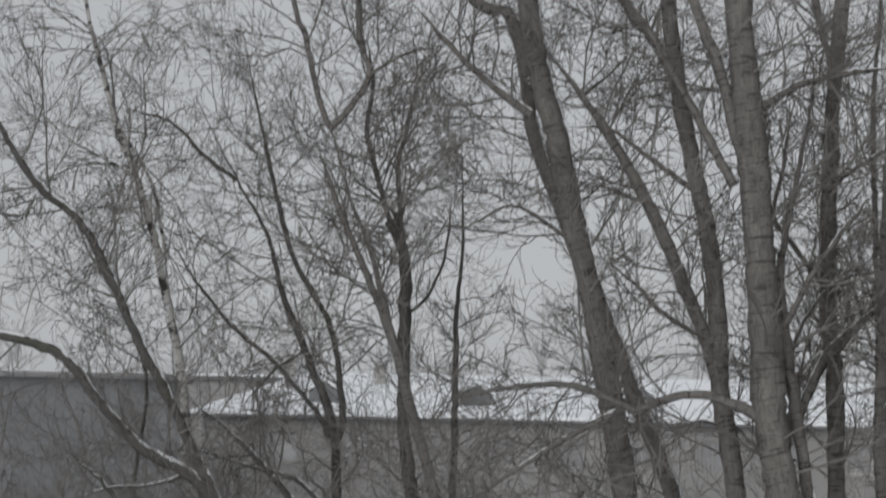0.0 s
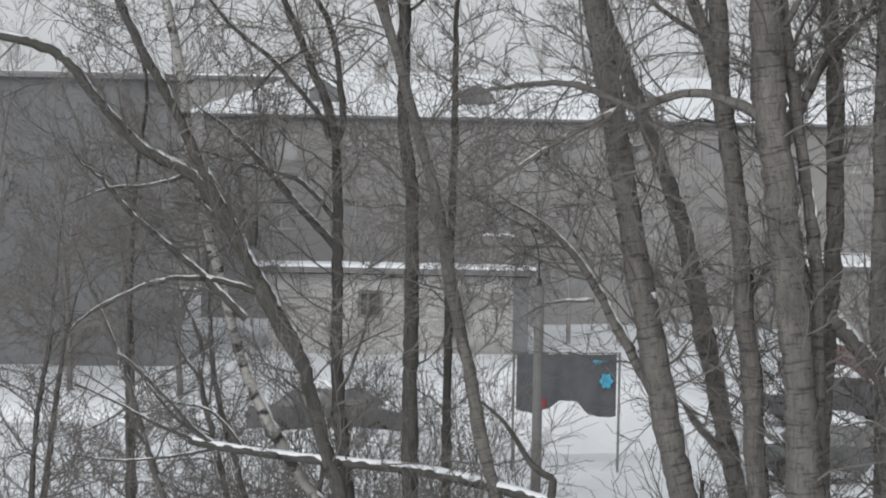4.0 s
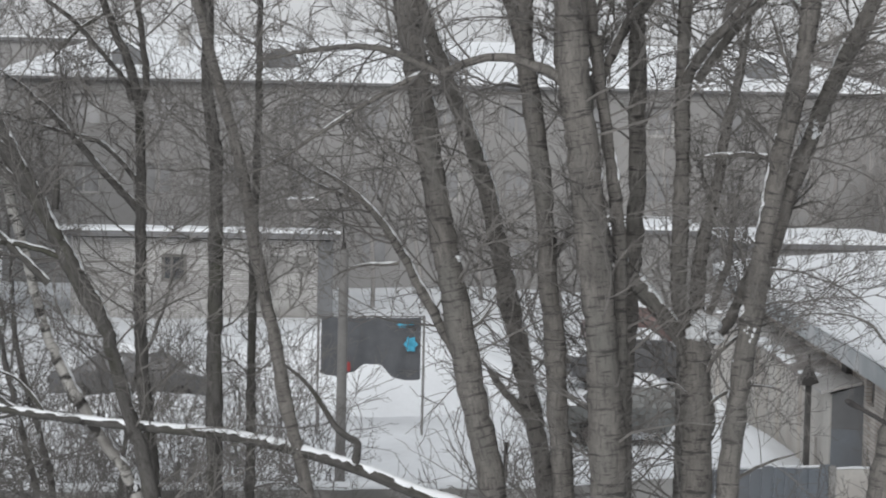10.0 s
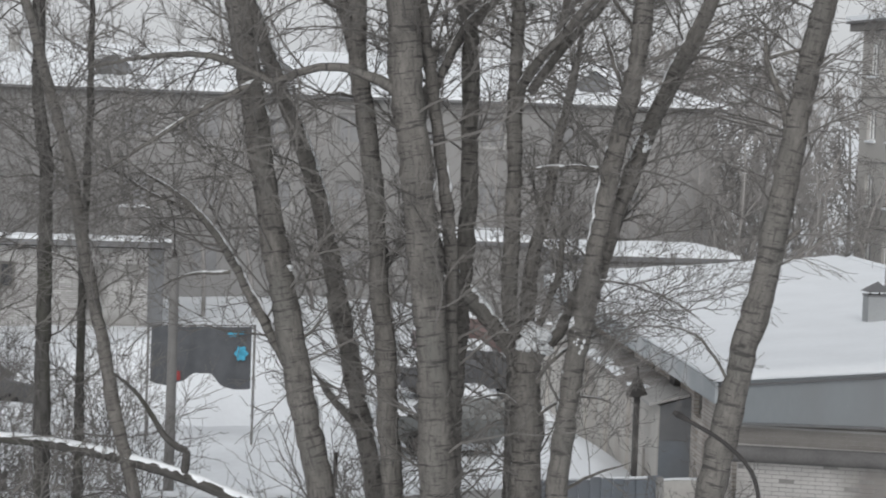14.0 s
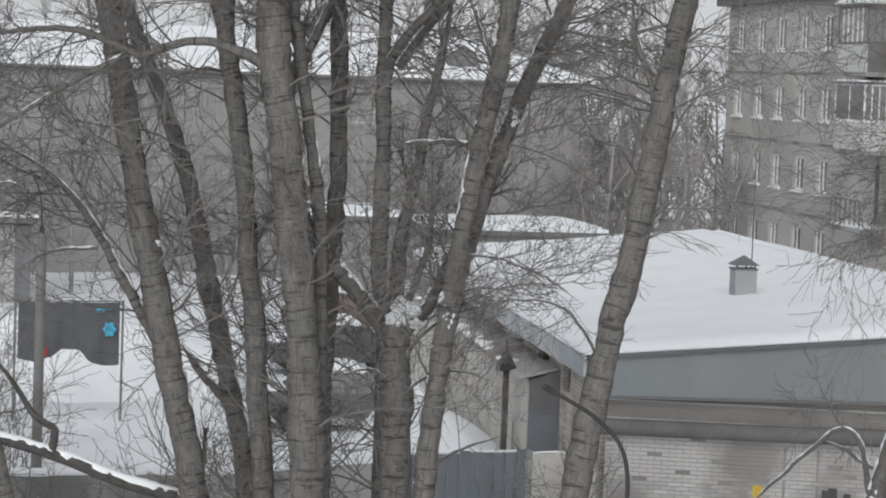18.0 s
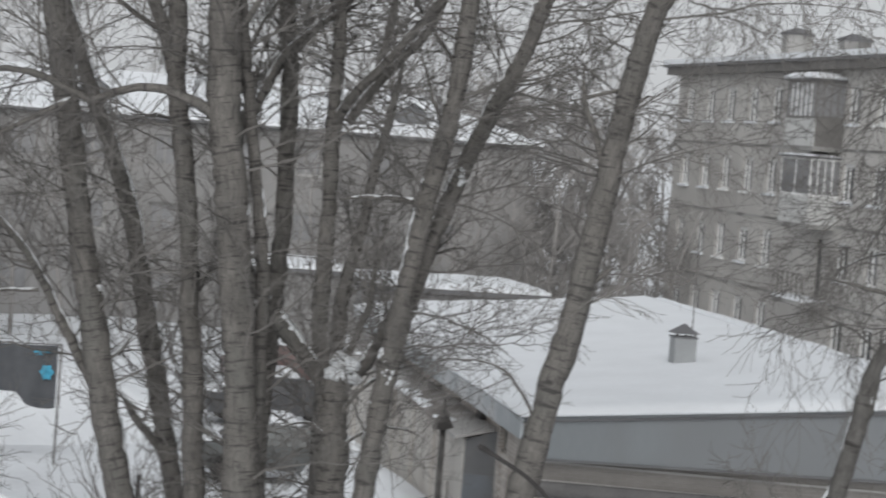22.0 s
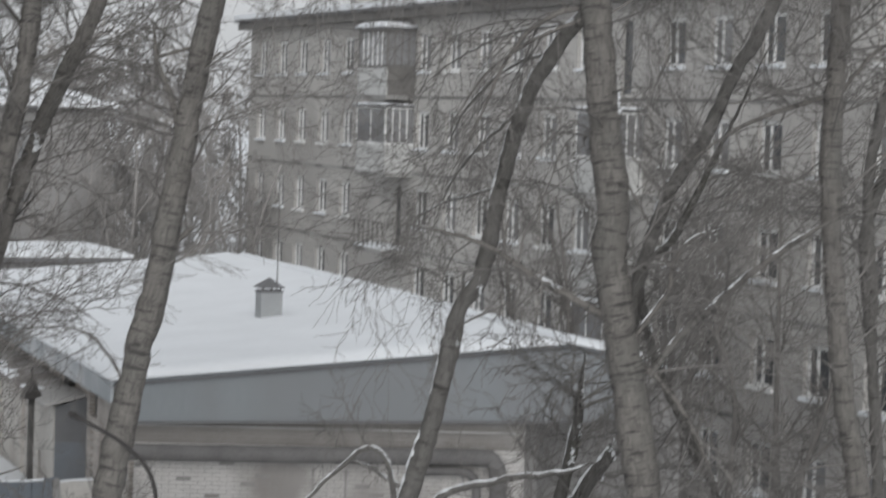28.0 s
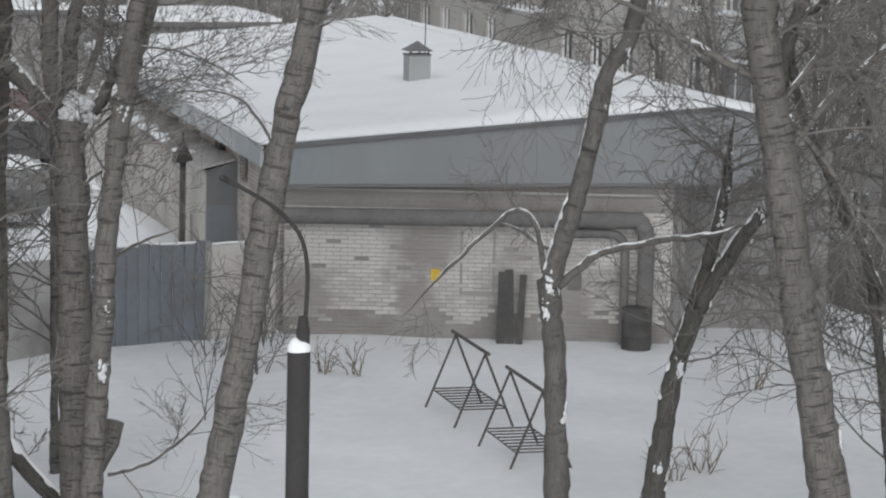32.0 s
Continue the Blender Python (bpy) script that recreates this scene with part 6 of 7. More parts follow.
# the pollard and the two stems beside it
tree("pollard", "cut-back poplar stump with fanned new stems and snow in its crown", [
    ([(5.82, 32.48, 5.36), (5.82, 32.48, 5.10), (5.84, 32.48, 4.74), (5.87, 32.48, 4.2), (5.88, 32.47, 3.42), (5.98, 32.44, -0.15)], 0.245, 0.20, 6),
], POPLAR, [
    ([(5.74, 32.46, 5.10), (5.58, 32.44, 5.38), (5.43, 32.44, 5.54), (5.07, 32.46, 5.97), (4.81, 32.5, 6.3), (4.59, 32.55, 6.68), (4.42, 32.6, 7.18), (4.36, 32.64, 7.9), (4.42, 32.68, 8.5), (4.5, 32.69, 8.8), (4.7, 32.7, 9.8)], 0.115, 0.03, 14),
    ([(5.72, 32.52, 5.12), (5.66, 32.5, 5.38), (5.6, 32.5, 5.76), (5.58, 32.5, 6.13), (5.59, 32.5, 6.62), (5.59, 32.5, 7.42), (5.56, 32.5, 8.36), (5.56, 32.5, 9.36), (5.58, 32.5, 10.6), (5.6, 32.5, 13.0)], 0.12, 0.05, 16),
    ([(5.88, 32.46, 5.08), (5.98, 32.44, 5.27), (6.22, 32.44, 5.55), (6.45, 32.46, 6.05), (6.72, 32.5, 6.65), (6.91, 32.5, 7.09), (7.05, 32.5, 7.68)], 0.10, 0.03, 10),
    ([(5.85, 32.5, 5.1), (5.88, 32.5, 5.35), (6.0, 32.52, 5.66), (6.1, 32.54, 5.91), (6.24, 32.55, 6.35), (6.26, 32.55, 6.79), (6.35, 32.55, 7.3)], 0.065, 0.02, 8),
    ([(5.84, 32.7, 5.0), (5.84, 32.73, 5.36), (5.88, 32.75, 5.74), (5.88, 32.75, 6.18), (5.95, 32.75, 6.61), (6.1, 32.75, 7.35), (6.19, 32.75, 8.01), (6.4, 32.75, 9.0), (6.5, 32.75, 10.2)], 0.11, 0.03, 12),
    ([(5.66, 32.36, 4.95), (5.55, 32.2, 5.3), (5.25, 32.1, 5.62), (4.95, 32.05, 5.85)], 0.035, 0.012, 6), ([(5.95, 32.3, 4.9), (6.1, 32.15, 5.2), (6.5, 32.05, 5.5), (6.9, 32.0, 5.6)], 0.03, 0.012, 6),
    ([(5.70, 32.3, 4.6), (5.5, 32.15, 4.75), (5.2, 32.05, 4.72), (4.9, 32.0, 4.6)], 0.022, 0.008, 5), ([(5.99, 32.25, 4.5), (6.3, 32.15, 4.72), (6.7, 32.05, 4.75), (7.1, 32.0, 4.55)], 0.022, 0.008, 5),
    ([(5.99, 32.25, 0.57), (6.21, 32.21, 0.94), (6.33, 32.18, 1.24), (6.38, 32.17, 1.42)], 0.12, 0.11, 0), ([(6.09, 32.23, 3.37), (6.41, 32.17, 3.59), (6.76, 32.10, 3.78), (7.25, 31.99, 3.96)], 0.03, 0.008, 3), ([(6.28, 32.19, 0.71), (6.77, 32.09, 0.86), (7.27, 31.98, 1.23), (7.69, 31.89, 1.76)], 0.03, 0.012, 4)], branches=4, reach=1.3, snow=0.6, start=0.55)
tree("poplar", "twin poplar stems leaning away from each other", [
    ([(7.11, 31.20, 13.06), (6.92, 31.24, 9.87), (6.80, 31.27, 8.69), (6.57, 31.32, 7.49), (6.38, 31.36, 6.23), (6.22, 31.39, 5.02), (6.09, 31.41, 3.58), (5.88, 31.46, -0.15)], 0.15, 0.10), ([(8.62, 31.35, 12.96), (7.86, 31.54, 9.92), (7.39, 31.65, 8.78), (7.01, 31.73, 7.77), (6.67, 31.81, 6.70), (6.40, 31.86, 5.54), (6.26, 31.89, 4.53)], 0.12, 0.09),
    ([(7.88, 32.07, 12.89), (6.76, 32.30, 10.05), (6.36, 32.38, 9.46), (6.02, 32.45, 9.02), (5.75, 32.49, 8.58)], 0.06, 0.05),
], POPLAR, [([(6.47, 31.34, 7.67), (6.02, 31.43, 7.69), (5.54, 31.52, 7.63)], 0.035, 0.025), ([(6.78, 31.27, 8.48), (6.59, 31.31, 8.96), (6.40, 31.35, 9.51)], 0.03, 0.02),
            ([(6.48, 31.34, 6.30), (6.96, 31.23, 6.25), (7.44, 31.12, 6.06), (7.92, 31.00, 5.73)], 0.015, 0.008), ([(5.57, 32.48, 8.35), (5.68, 32.3, 8.82), (6.14, 31.95, 9.44), (6.69, 31.80, 10.21), (7.25, 31.68, 10.98)], 0.07, 0.04, 10), ([(6.05, 32.44, 9.15), (6.19, 32.41, 9.88), (6.26, 32.40, 10.69)], 0.06, 0.04, 8), ([(4.45, 32.69, 8.7), (4.48, 32.71, 9.5), (4.95, 32.63, 10.26), (5.57, 32.53, 10.47), (6.11, 32.43, 10.74)], 0.03, 0.015, 8), ([(7.01, 32.25, 9.46), (6.68, 32.32, 9.93), (6.44, 32.37, 10.27), (6.20, 32.41, 10.90)], 0.03, 0.02, 8), ([(4.54, 32.69, 8.56), (4.89, 32.64, 9.39), (5.48, 32.54, 9.95), (6.26, 32.40, 10.69)], 0.05, 0.03, 10)], branches=12, reach=1.5, start=0.35, snow=1.2, blotch=6)
tree("poplar", "pale poplar trunk leaning across the workshop", [
    ([(9.88, 29.40, 14.10), (9.20, 29.60, 11.03), (8.86, 29.71, 10.11), (8.69, 29.76, 9.35), (8.56, 29.80, 8.65), (8.25, 29.88, 6.63), (8.03, 29.94, 5.60), (7.81, 30.00, 4.49), (7.40, 30.10, 1.99), (7.18, 30.16, 0.84), (7.06, 30.18, -0.15)], 0.205, 0.11),
], POPLAR, [([(8.43, 29.83, 7.86), (8.36, 29.85, 8.47), (8.15, 29.91, 9.07), (8.08, 29.93, 9.60)], 0.045, 0.03), ([(8.15, 29.91, 9.10), (8.41, 29.84, 9.18), (8.60, 29.78, 9.22)], 0.03, 0.02),
            ([(8.37, 29.85, 6.84), (8.47, 29.82, 6.95), (8.62, 29.78, 7.09)], 0.035, 0.03), ([(7.90, 29.98, 5.14), (7.48, 30.08, 5.74), (6.89, 30.22, 5.85), (6.30, 30.35, 5.69)], 0.02, 0.008),
            ([(8.65, 29.77, 8.95), (8.86, 29.71, 9.16), (8.96, 29.68, 9.16)], 0.02, 0.01)], branches=12, reach=1.6, start=0.45, rise=-0.06)
# trees in front of the workshop wall
tree("forked_tree", "grey tree forked low with snow in the crotch", [
    ([(11.41, 29.90, 3.48), (11.52, 29.85, 2.37), (11.58, 29.83, 0.67), (11.60, 29.82, -0.15)], 0.155, 0.14, 0), ([(14.97, 28.31, 13.96), (14.03, 28.76, 11.05), (13.65, 28.94, 10.34), (13.38, 29.07, 9.85), (13.07, 29.21, 9.42), (12.71, 29.37, 8.71), (12.45, 29.48, 7.65), (12.26, 29.56, 6.52), (12.02, 29.65, 6.09), (11.83, 29.73, 5.03), (11.62, 29.81, 4.17), (11.44, 29.88, 3.45)], 0.125, 0.06), ([(12.06, 29.64, 6.58), (12.05, 29.64, 6.16), (12.00, 29.66, 5.67), (11.83, 29.73, 5.03)], 0.08, 0.055, 3),
], GREYBARK, [([(11.38, 29.91, 3.52), (11.25, 29.96, 4.16), (11.02, 30.04, 4.35), (10.79, 30.12, 4.18), (10.47, 30.24, 3.85), (10.07, 30.37, 3.41), (9.71, 30.49, 2.97)], 0.04, 0.016), ([(11.51, 29.86, 3.38), (11.74, 29.77, 3.60), (11.99, 29.67, 3.82), (12.51, 29.45, 3.98), (13.28, 29.12, 4.12), (13.72, 28.91, 4.28)], 0.055, 0.035),
              ([(11.40, 29.90, 3.87), (10.93, 30.08, 4.15), (10.59, 30.20, 4.17)], 0.025, 0.012), ([(12.71, 29.37, 8.64), (12.27, 29.55, 8.21), (11.90, 29.71, 7.70), (11.66, 29.80, 6.99)], 0.025, 0.01, 8),
              ([(13.01, 29.24, 9.35), (12.50, 29.46, 9.12), (12.00, 29.66, 8.55), (11.76, 29.76, 7.84)], 0.025, 0.01, 8), ([(12.83, 29.31, 8.92), (12.65, 29.39, 8.57), (12.48, 29.47, 7.86), (12.37, 29.51, 7.16)], 0.02, 0.008, 8), ([(13.25, 29.13, 9.70), (12.49, 29.46, 9.54), (11.86, 29.72, 9.17), (11.35, 29.92, 8.66)], 0.022, 0.008, 8), ([(12.45, 29.48, 7.65), (12.03, 29.65, 7.50), (11.65, 29.80, 7.34), (11.27, 29.95, 6.98)], 0.02, 0.008, 10)], branches=7, reach=1.2, snow=1.5, rise=-0.06, start=0.6, limb_twigs=2, blotch=3)
tree("forked_tree", "dark curved tree trunk plastered with snow", [
    ([(14.08, 29.29, 4.40), (13.75, 29.45, 3.88), (13.42, 29.60, 3.22), (13.18, 29.71, 2.51), (13.04, 29.77, 1.81), (12.91, 29.83, 0.60), (12.86, 29.85, -0.15)], 0.155, 0.085), ([(13.69, 29.48, 5.60), (13.62, 29.51, 4.67), (13.49, 29.57, 3.87), (13.23, 29.68, 2.77)], 0.10, 0.06),
], DARKBARK, branches=8, reach=1.1, snow=1.6, start=0.55, blotch=7)
tree("poplar", "thick grey poplar standing before the apartment block", [
    ([(12.52, 27.26, 14.68), (12.57, 27.24, 11.49), (12.60, 27.22, 10.11), (12.72, 27.17, 8.81), (12.87, 27.10, 7.51), (12.86, 27.10, 6.94), (12.98, 27.05, 6.16), (13.20, 26.94, 4.86), (13.36, 26.86, 3.74), (13.58, 26.75, 2.54), (13.79, 26.64, 1.32), (13.95, 26.56, -0.15)], 0.235, 0.15),
], POPLAR, [([(13.32, 26.88, 5.56), (13.60, 26.74, 6.00), (13.94, 26.57, 6.38), (14.38, 26.33, 6.85), (15.01, 25.97, 7.37), (15.47, 25.70, 7.62)], 0.05, 0.03), ([(12.80, 27.13, 6.26), (12.40, 27.32, 6.48), (11.97, 27.51, 6.73), (11.48, 27.72, 7.04), (10.93, 27.94, 7.18), (10.43, 28.13, 7.23)], 0.05, 0.016, None, 0.6),
            ([(13.13, 26.97, 5.98), (13.47, 26.81, 6.52), (13.52, 26.78, 6.85), (13.74, 26.67, 7.19), (14.31, 26.37, 7.34)], 0.035, 0.014), ([(13.20, 26.94, 5.72), (13.56, 26.76, 5.34), (13.87, 26.60, 4.76), (14.06, 26.50, 4.24)], 0.04, 0.018),
            ([(12.62, 27.22, 9.85), (12.13, 27.44, 9.68), (11.74, 27.61, 9.26), (11.43, 27.74, 8.51), (11.06, 27.89, 7.62)], 0.035, 0.010), ([(12.62, 27.22, 10.31), (13.01, 27.03, 10.60), (13.46, 26.81, 10.90), (13.80, 26.64, 11.02), (14.37, 26.33, 10.90)], 0.06, 0.03),
            ([(12.61, 27.22, 9.72), (11.97, 27.51, 9.41), (11.45, 27.73, 8.97), (11.08, 27.88, 8.28)], 0.03, 0.008),
            ([(12.58, 27.24, 10.7), (11.9, 27.5, 11.2), (11.1, 27.8, 11.2), (10.3, 28.1, 10.85), (9.7, 28.3, 10.2)], 0.03, 0.008, 17), ([(12.57, 27.24, 11.2), (12.0, 27.5, 11.9), (11.0, 27.8, 12.0), (10.0, 28.2, 11.6), (9.3, 28.4, 10.9), (8.9, 28.5, 10.3)], 0.035, 0.008, 20),
            ([(12.60, 27.22, 10.4), (13.2, 26.9, 11.2), (14.0, 26.5, 11.5), (14.8, 26.1, 11.2), (15.4, 25.8, 10.7)], 0.03, 0.01, 16), ([(12.57, 27.24, 11.4), (12.9, 27.1, 11.9), (13.6, 26.9, 11.8), (14.0, 26.8, 11.2), (14.2, 26.7, 10.5)], 0.025, 0.008, 14)], branches=9, reach=1.7, rise=-0.09, snow=0.6, sub=7, start=0.45, limb_twigs=9)
tree("poplar", "slender pale poplar with knots before the apartment block", [
    ([(15.68, 26.74, 13.29), (15.62, 26.78, 10.09), (15.58, 26.80, 8.68), (15.59, 26.80, 7.67), (15.69, 26.74, 6.33), (15.85, 26.64, 4.99), (16.00, 26.55, 4.10), (16.51, 26.25, -0.15)], 0.145, 0.11)], POPLAR,
    [([(15.55, 26.82, 8.88), (15.15, 27.05, 8.73), (14.57, 27.36, 8.44), (13.99, 27.66, 7.95), (13.63, 27.84, 7.73)], 0.035, 0.014), ([(15.66, 26.75, 8.95), (15.93, 26.59, 9.36), (16.26, 26.39, 9.64)], 0.03, 0.02)], branches=14, reach=1.7, snow=0.4)
tree("bare_tree", "grey leaning tree with drooping twigs", [
    ([(17.66, 30.24, 13.27), (16.89, 30.66, 10.27), (16.43, 30.91, 9.20), (16.12, 31.07, 8.35), (15.73, 31.26, 7.65), (15.49, 31.39, 6.87), (15.29, 31.48, 6.02), (15.34, 31.46, 5.10), (15.51, 31.38, 4.02), (15.63, 31.31, 3.26), (16.01, 31.13, -0.15)], 0.11, 0.08), ([(18.74, 30.74, 7.96), (18.52, 30.87, 7.01), (18.63, 30.80, 5.61), (18.80, 30.70, 3.41), (18.99, 30.59, -0.15)], 0.10, 0.08),
    ([(18.88, 30.65, 9.82), (18.55, 30.85, 7.95), (18.65, 30.79, 5.92)], 0.09, 0.07)], GREYBARK, branches=14, reach=1.7, rise=-0.08)
tree("bare_tree", "slender leaning bare tree with snow patches", [
    ([(16.95, 30.66, 9.85), (15.83, 31.22, 7.09), (15.38, 31.44, 6.47), (15.64, 31.31, 5.18), (16.15, 31.05, 4.05), (16.49, 30.87, 2.99), (16.85, 30.68, 0.03), (16.85, 30.68, -0.15)], 0.08, 0.05), ([(15.61, 31.33, 5.11), (15.90, 31.18, 4.51), (16.13, 31.06, 3.90), (16.41, 30.91, 3.44), (17.89, 30.14, -0.15)], 0.05, 0.04)],
    DARKBARK, branches=16, reach=1.6, snow=0.6)


def snow_lump(c, size, label):
    """A ragged loaf of snow."""
    g = Geo()
    k = 14
    for q in range(3):
        u = np.linspace(-1, 1, k)
        path = [(c[0] + size[0] * a * rng.uniform(0.9, 1.1), c[1] + rng.normal(0, 0.02) - 0.02 * q, c[2] + size[2] * (0.35 + 0.25 * q) * (1 - 0.5 * a * a) + rng.normal(0, 0.008)) for a in u]
        rad = size[2] * 0.45 * np.sqrt(np.clip(1.02 - u * u, 0.02, 1)) * (1 + rng.normal(0, 0.18, k)) * (1 - 0.2 * q)
        g.tube(path, rad, 8)
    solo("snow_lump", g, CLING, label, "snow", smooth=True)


for dx, dz, s in ((-0.02, 0.0, 0.16), (0.12, 0.12, 0.15), (0.02, 0.20, 0.13), (0.22, -0.04, 0.10)):
    snow_lump((5.84 + dx, 32.34, 5.30 + dz), (s, s, s * 1.2), "lump of snow caught in the crown of a pollard")


def fallen_trunk():
    """A snow-laden trunk that has come down against its neighbours."""
    ctrl = [(-3.23, 33.85, 4.15), (-2.86, 33.88, 4.07), (-1.74, 33.96, 3.92), (-0.24, 34.00, 3.78), (0.88, 33.99, 3.56), (1.71, 33.96, 3.31), (2.46, 33.91, 3.02), (3.58, 33.81, 2.69), (4.19, 33.74, 2.21), (6.16, 33.51, -0.15)]
    root = thing("fallen_trunk", ctrl[-1], "fallen tree trunk lying aslant under a thick cap of snow", "fallen tree")
    ctrl.append((ctrl[-1][0] + 2.2, ctrl[-1][1] - 0.2, -0.1))
    path = smooth_path(ctrl, 0.14)
    radii = np.linspace(0.05, 0.125, len(path))
    g, s, tw = Geo(), Geo(), Geo()
    g.tube(path, radii, 10)
    part("trunk", g, DARKBARK, root, smooth=True)
    snow_on(s, path, radii, 1.6, 8, 1.3, 0.5)
    st = smooth_path([(1.56, 33.96, 3.42), (1.59, 33.96, 3.69), (1.48, 33.97, 3.76), (1.29, 33.98, 3.91), (1.10, 33.98, 4.21), (0.87, 33.99, 4.51), (0.50, 34.00, 4.80)], 0.1)
    g = Geo()
    g.tube(st, np.linspace(0.06, 0.015, len(st)), 8)
    part("broken_branch", g, DARKBARK, root, smooth=True)
    for bends, r in (([(-2.87, 33.88, 4.08), (-3.32, 33.84, 4.38), (-3.62, 33.81, 4.69), (-3.96, 33.77, 5.14)], 0.035), ([(-2.75, 33.89, 4.04), (-3.48, 33.82, 4.28), (-4.21, 33.74, 4.66), (-4.87, 33.65, 4.96)], 0.03), ([(-2.82, 33.88, 4.06), (-3.34, 33.84, 3.95), (-4.07, 33.76, 3.88), (-4.87, 33.65, 3.96)], 0.025), ([(-2.52, 33.91, 4.04), (-2.75, 33.89, 4.36), (-3.04, 33.86, 4.58), (-3.56, 33.81, 4.66)], 0.025)):
        st = smooth_path(bends, 0.08)
        g = Geo()
        g.tube(st, np.linspace(r, 0.008, len(st)), 7)
        part("branch", g, DARKBARK, root, smooth=True)
        snow_on(s, st, np.linspace(r, 0.008, len(st)), 0.8)
        for q in range(7):
            i = rng.integers(2, len(st) - 2)
            grow(tw, st[i], st[i + 1] - st[i] + rng.normal(0, 0.06, 3), rng.uniform(0.4, 1.0), 0.009, 1, 0.0, 5, 0.004)
    tagged(part("snow", s, SNOW, root, smooth=True), kind="stuff")
    for q in range(14):
        i = rng.integers(3, len(path) - 20)
        grow(tw, path[i], np.array([rng.normal(), rng.normal() * 0.5, rng.uniform(0.0, 1.2)]), rng.uniform(0.5, 1.3), 0.014, 2, 0.0, 6, 0.005)
    tagged(part("crown", tw, TWIG, root), kind="stuff")


fallen_trunk()


# ------------------------------------------------------------------ shrubs, weeds, far trees
def shrub(name, c, height, spread, stems, label, mat=None, level=2, thin=0.005, sub=5):
    root = thing(name, c, label, "shrub", "yard shrubs")
    g = Geo()
    base = np.array(c, float)
    for q in range(stems):
        a = rng.uniform(0, 2 * math.pi)
        p = base + [spread * 0.3 * math.cos(a) * rng.uniform(), spread * 0.3 * math.sin(a) * rng.uniform(), -0.1]
        grow(g, p, np.array([math.cos(a) * rng.uniform(0.1, 0.6), math.sin(a) * rng.uniform(0.1, 0.6), 1.0]), height * rng.uniform(0.6, 1.1), 0.014, level, 0.03, sub, thin)
    tagged(part("crown", g, mat or TWIG, root), kind="stuff")
    return root


for x, y, h, w, n in ((-5.2, 38.5, 3.2, 2.0, 9), (-3.6, 39.5, 2.6, 1.6, 8), (-2.0, 38.0, 2.8, 1.8, 9), (0.2, 39.0, 2.2, 1.5, 7), (1.8, 38.6, 2.4, 1.5, 7),
                      (3.4, 39.4, 2.2, 1.4, 6), (-1.2, 47.0, 2.0, 1.5, 6), (-4.2, 48.0, 2.2, 1.8, 8), (-3.0, 56.0, 2.4, 1.8, 8), (-5.0, 60.0, 2.6, 2.0, 8),
                      (10.3, 43.6, 2.0, 1.0, 7), (11.6, 44.6, 2.3, 0.9, 8), (10.9, 42.0, 1.6, 1.0, 6), (21.8, 41.5, 2.2, 1.4, 7),
                      (9.2, 38.5, 1.6, 0.9, 5), (22.5, 37.5, 2.6, 1.6, 6)):
    shrub("bare_shrub", (x, y, 0.0), h, w, n, "leafless shrub with thin tangled twigs")
for k in range(16):
    x, y = -6.8 + 12.0 * rng.uniform(), rng.choice([38.2, 39.4, 44.5, 48.0, 53.0])
    x *= y / 40.0
    shrub("bare_shrub", (x, y, 0.0), rng.uniform(1.6, 3.4), 1.6, 6, "leafless shrub with long thin twigs")
for k in range(22):
    x, y = -7.5 + 7.2 * rng.uniform(), rng.uniform(35.5, 44.0)
    shrub("bare_shrub", (x, y, 0.0), rng.uniform(1.2, 4.2), 1.2, 3, "leafless young growth with crooked branching twigs", None, 2, 0.0045, 7)
for k in range(6):
    x, y = -3.0 + 4.5 * rng.uniform(), rng.uniform(41.0, 52.0)
    shrub("bare_shrub", (x, y, 0.0), rng.uniform(1.4, 3.0), 1.6, 6, "leafless shrub with long thin twigs")
for k in range(7):
    x, y = 20.0 + 4.0 * rng.uniform(), rng.uniform(33.0, 42.5)
    shrub("bare_shrub", (x, y, 0.0), rng.uniform(0.9, 2.2), 1.4, 3, "leafless shrub with thin sparse twigs", None, 2, 0.0045, 6)
for k in range(17):
    x, y = -1.9 + 2.6 * rng.uniform(), rng.uniform(35.5, 43.0)
    shrub("bare_shrub", (x, y, 0.0), rng.uniform(1.5, 4.5), 1.2, 3, "leafless young growth with crooked branching twigs", None, 2, 0.0045, 7)
for k in range(14):
    x, y = -3.6 + 4.8 * rng.uniform(), rng.uniform(46.0, 62.0)
    shrub("bare_shrub", (x, y, 0.0), rng.uniform(2.0, 4.5), 1.6, 4, "leafless tall shrub with crooked twigs in a snowy yard", None, 2, 0.006, 7)
for x, y in ((11.9, 41.8), (12.4, 41.6), (15.2, 33.4), (14.6, 33.0), (18.7, 39.0)):
    shrub("dry_weed", (x, y, 0.0), 0.7, 0.5, 7, "dry brown weed stalks sticking out of snow", WEED, 1, 0.004)

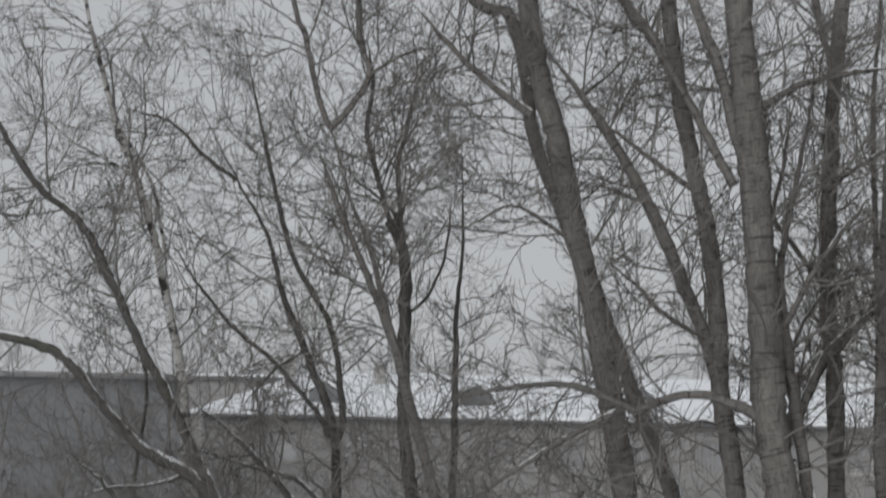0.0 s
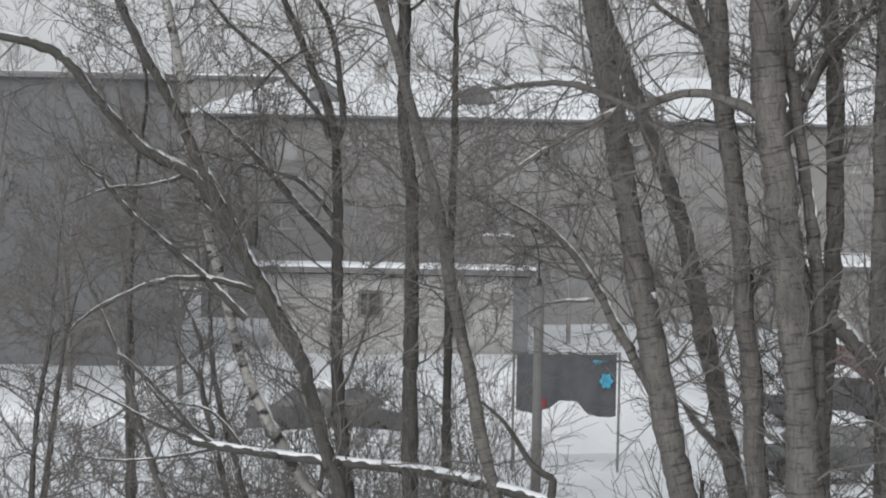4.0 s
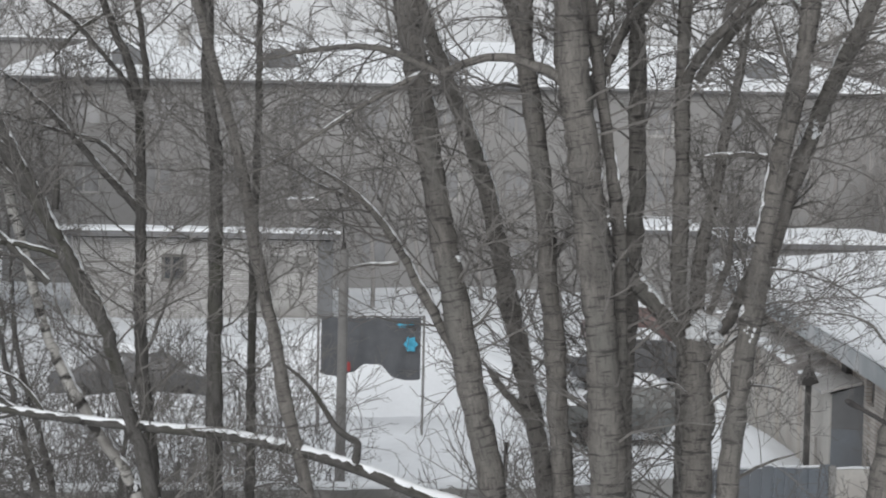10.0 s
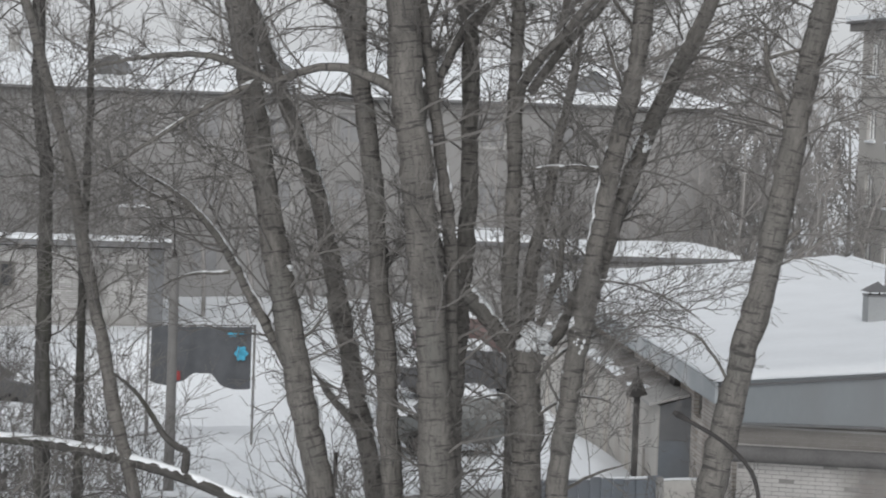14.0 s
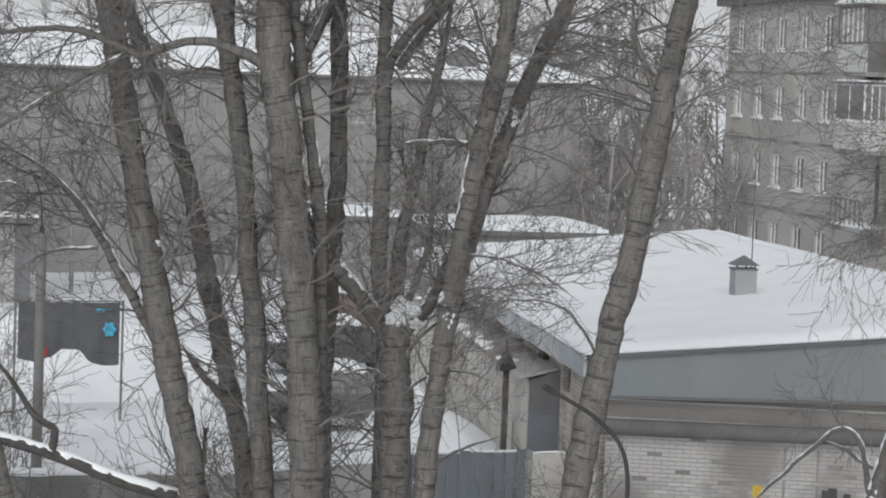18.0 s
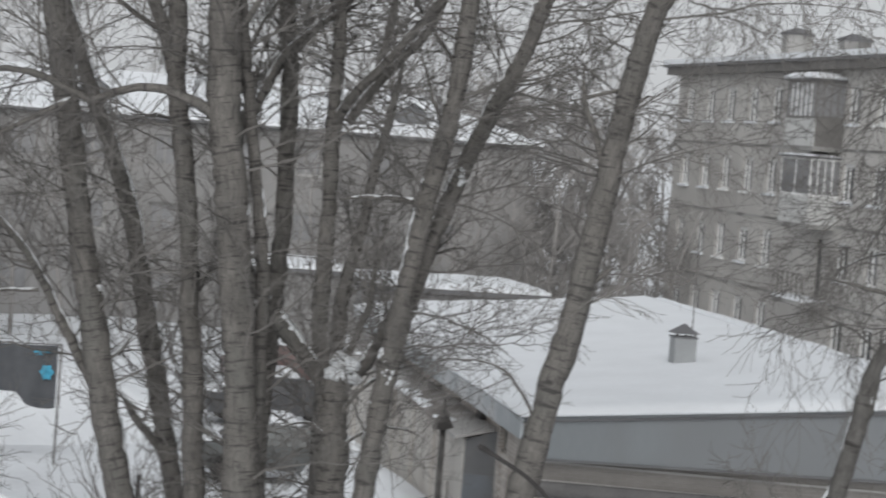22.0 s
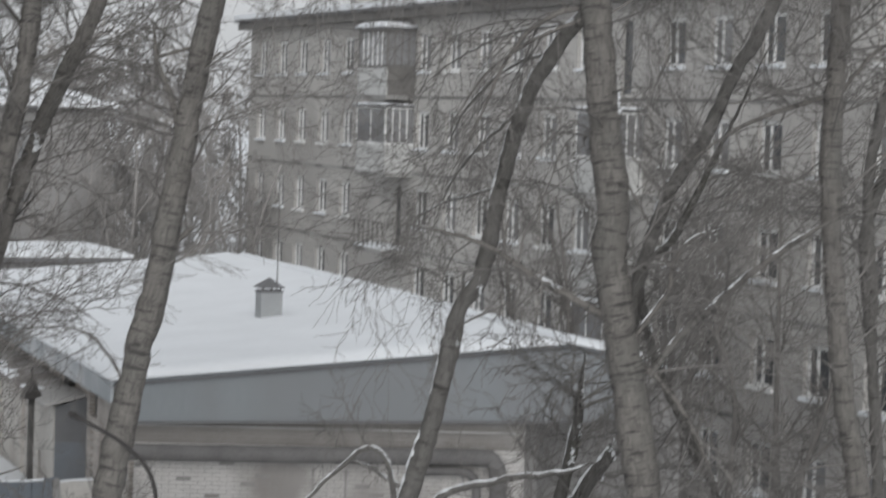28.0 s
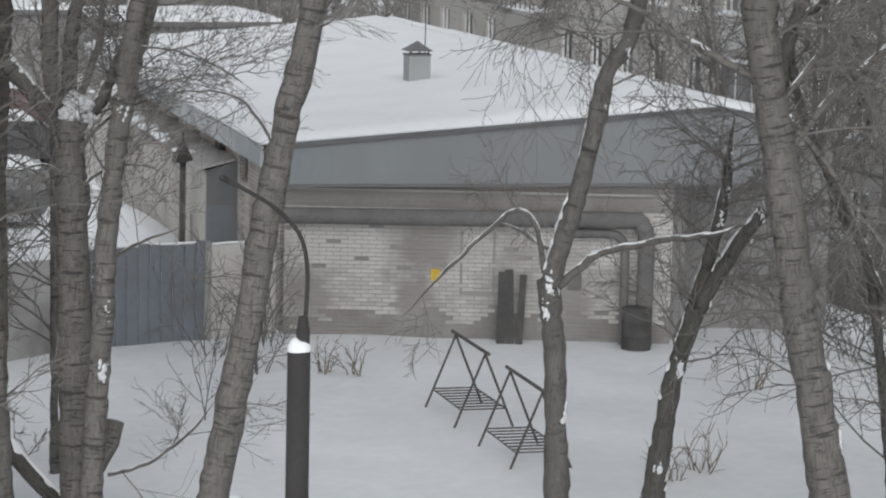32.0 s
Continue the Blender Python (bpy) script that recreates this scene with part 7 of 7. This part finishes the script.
# back-of-yard trees, trunk and crown both in the haze-lightened twig colour
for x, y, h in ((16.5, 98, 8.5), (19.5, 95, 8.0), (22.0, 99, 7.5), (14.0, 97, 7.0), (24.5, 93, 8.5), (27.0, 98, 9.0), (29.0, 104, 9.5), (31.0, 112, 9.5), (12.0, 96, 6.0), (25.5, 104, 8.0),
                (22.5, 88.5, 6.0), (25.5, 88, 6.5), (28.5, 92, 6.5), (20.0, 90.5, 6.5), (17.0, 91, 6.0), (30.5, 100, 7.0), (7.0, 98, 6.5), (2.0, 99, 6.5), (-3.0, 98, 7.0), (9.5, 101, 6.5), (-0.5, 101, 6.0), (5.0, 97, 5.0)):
    wild_tree("bare_tree", "bare brown tree with a fine twiggy crown, far off", (x, y, 0.0), h, h * 0.36, 2, HAZETWIG, "trees at the back of the yard", 0.09, 0.012, 6)
for x, y, h in ((-17, 80, 10.0), (-14, 79, 9.0), (-11.5, 81, 9.5), (-9.3, 79, 8.5), (-13, 72, 7.5), (-10.5, 74, 7.0), (-7.5, 76, 6.0)):
    wild_tree("bare_tree", "dark bare tree before a dark wall", (x, y, 0.0), h, h * 0.36, 2, TWIG, "trees by the dark wall", 0.10, 0.011, 6)
for x, y, h in ((27.0, 58.5, 9.5), (29.3, 57.5, 10.5), (28.0, 52.8, 8.0), (30.2, 60.5, 10.0), (26.8, 62.0, 9.0), (31.0, 55.5, 10.0), (29.6, 64.5, 9.5), (30.3, 52.5, 8.0), (26.0, 55.5, 6.5)):
    wild_tree("bare_tree", "dark bare tree with drooping twigs before the apartment block", (x, y, -2.9), h, h * 0.36, 2, TWIG, "trees before the block", 0.11, 0.007, 6)
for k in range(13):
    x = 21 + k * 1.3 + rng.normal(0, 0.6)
    wild_tree("bare_tree", "bare tree in a thicket between two buildings", (x, 118 + rng.uniform(0, 28), 0.0), rng.uniform(7, 11), 3.6, 2, HAZETWIG, "thicket trees", 0.12, 0.018, 6)
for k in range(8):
    wild_tree("bare_tree", "bare tree in a thicket between two buildings", (27.2 + 0.85 * k + rng.normal(0, 0.3), 112 + rng.uniform(0, 10), -1.0), rng.uniform(6, 9), 3.2, 2, HAZETWIG, "thicket trees", 0.10, 0.016, 6)
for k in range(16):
    wild_tree("bare_tree", "low bare tree with a brown twiggy crown, far off", (22.0 + 0.8 * k + rng.normal(0, 0.4), 101 + rng.uniform(0, 9), -0.3), rng.uniform(4.0, 6.5), 2.6, 2, HAZETWIG, "trees at the back of the yard", 0.07, 0.014, 6)
# trees added to cover white ground with the grey of haze
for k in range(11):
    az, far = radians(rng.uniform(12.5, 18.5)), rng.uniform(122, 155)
    wild_tree("bare_tree", "bare tree in a distant wood", (far * math.sin(az), far * math.cos(az), 0.0), rng.uniform(8, 12), 4.5, 2, HAZETWIG, "distant wood", 0.14, 0.03, 6)
# skyline trees, faded by their colour as haze would fade them
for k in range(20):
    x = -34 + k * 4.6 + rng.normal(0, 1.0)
    wild_tree("bare_tree", "pale bare tree on the skyline behind the roofs", (x, 150 + rng.uniform(0, 30), 0.0), rng.uniform(13, 17), 5.0, 2, SKYHAZETWIG, "skyline trees", 0.16, 0.02, 5)



# ------------------------------------------------------------------ bricks of the workshop's front
def front_bricks():
    m = basis(FL, FRONT)
    root = [o for o in bpy.data.objects if o.name.startswith("front_wall")][0]
    base = Vector((12.14, 45.5, 0.0))
    one = Geo()
    one.box((0, 0, 0), (0.25, 0.12, 0.065))
    half = Geo()
    half.box((0, 0, 0), (0.12, 0.12, 0.065))
    kinds = {}
    for mat in (BRICK, BARE_BRICK):
        kinds[mat.name] = (one.mesh("brick", mat, False), half.mesh("brick", mat, False), Geo())

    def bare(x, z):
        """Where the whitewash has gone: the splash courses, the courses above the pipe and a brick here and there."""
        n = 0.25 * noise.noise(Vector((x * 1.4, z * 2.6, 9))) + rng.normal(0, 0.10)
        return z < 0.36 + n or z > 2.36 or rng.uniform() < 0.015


    for row in range(38):
        z = -0.06 + row * 0.077
        x = 0.0 if row % 2 else -0.13
        while x < 7.1:
            a, c = max(0.0, x), min(7.15, x + 0.25)
            y = rng.normal(0, 0.005)
            if c - a > 0.05:
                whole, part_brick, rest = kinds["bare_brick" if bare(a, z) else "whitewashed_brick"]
                if 8 <= row < 18 and (c - a > 0.24 or abs(c - a - 0.12) < 0.011):
                    ob = new("brick", whole if c - a > 0.24 else part_brick)
                    ob.parent = root
                    ob.matrix_local = Matrix.Translation(-base) @ m @ Matrix.Translation((a, y, z))
                else:
                    rest.box((a, y, z), (c, y + 0.12, z + 0.065), m)
            x += 0.262
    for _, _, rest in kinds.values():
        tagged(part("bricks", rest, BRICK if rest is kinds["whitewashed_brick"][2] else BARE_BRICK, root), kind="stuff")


front_bricks()
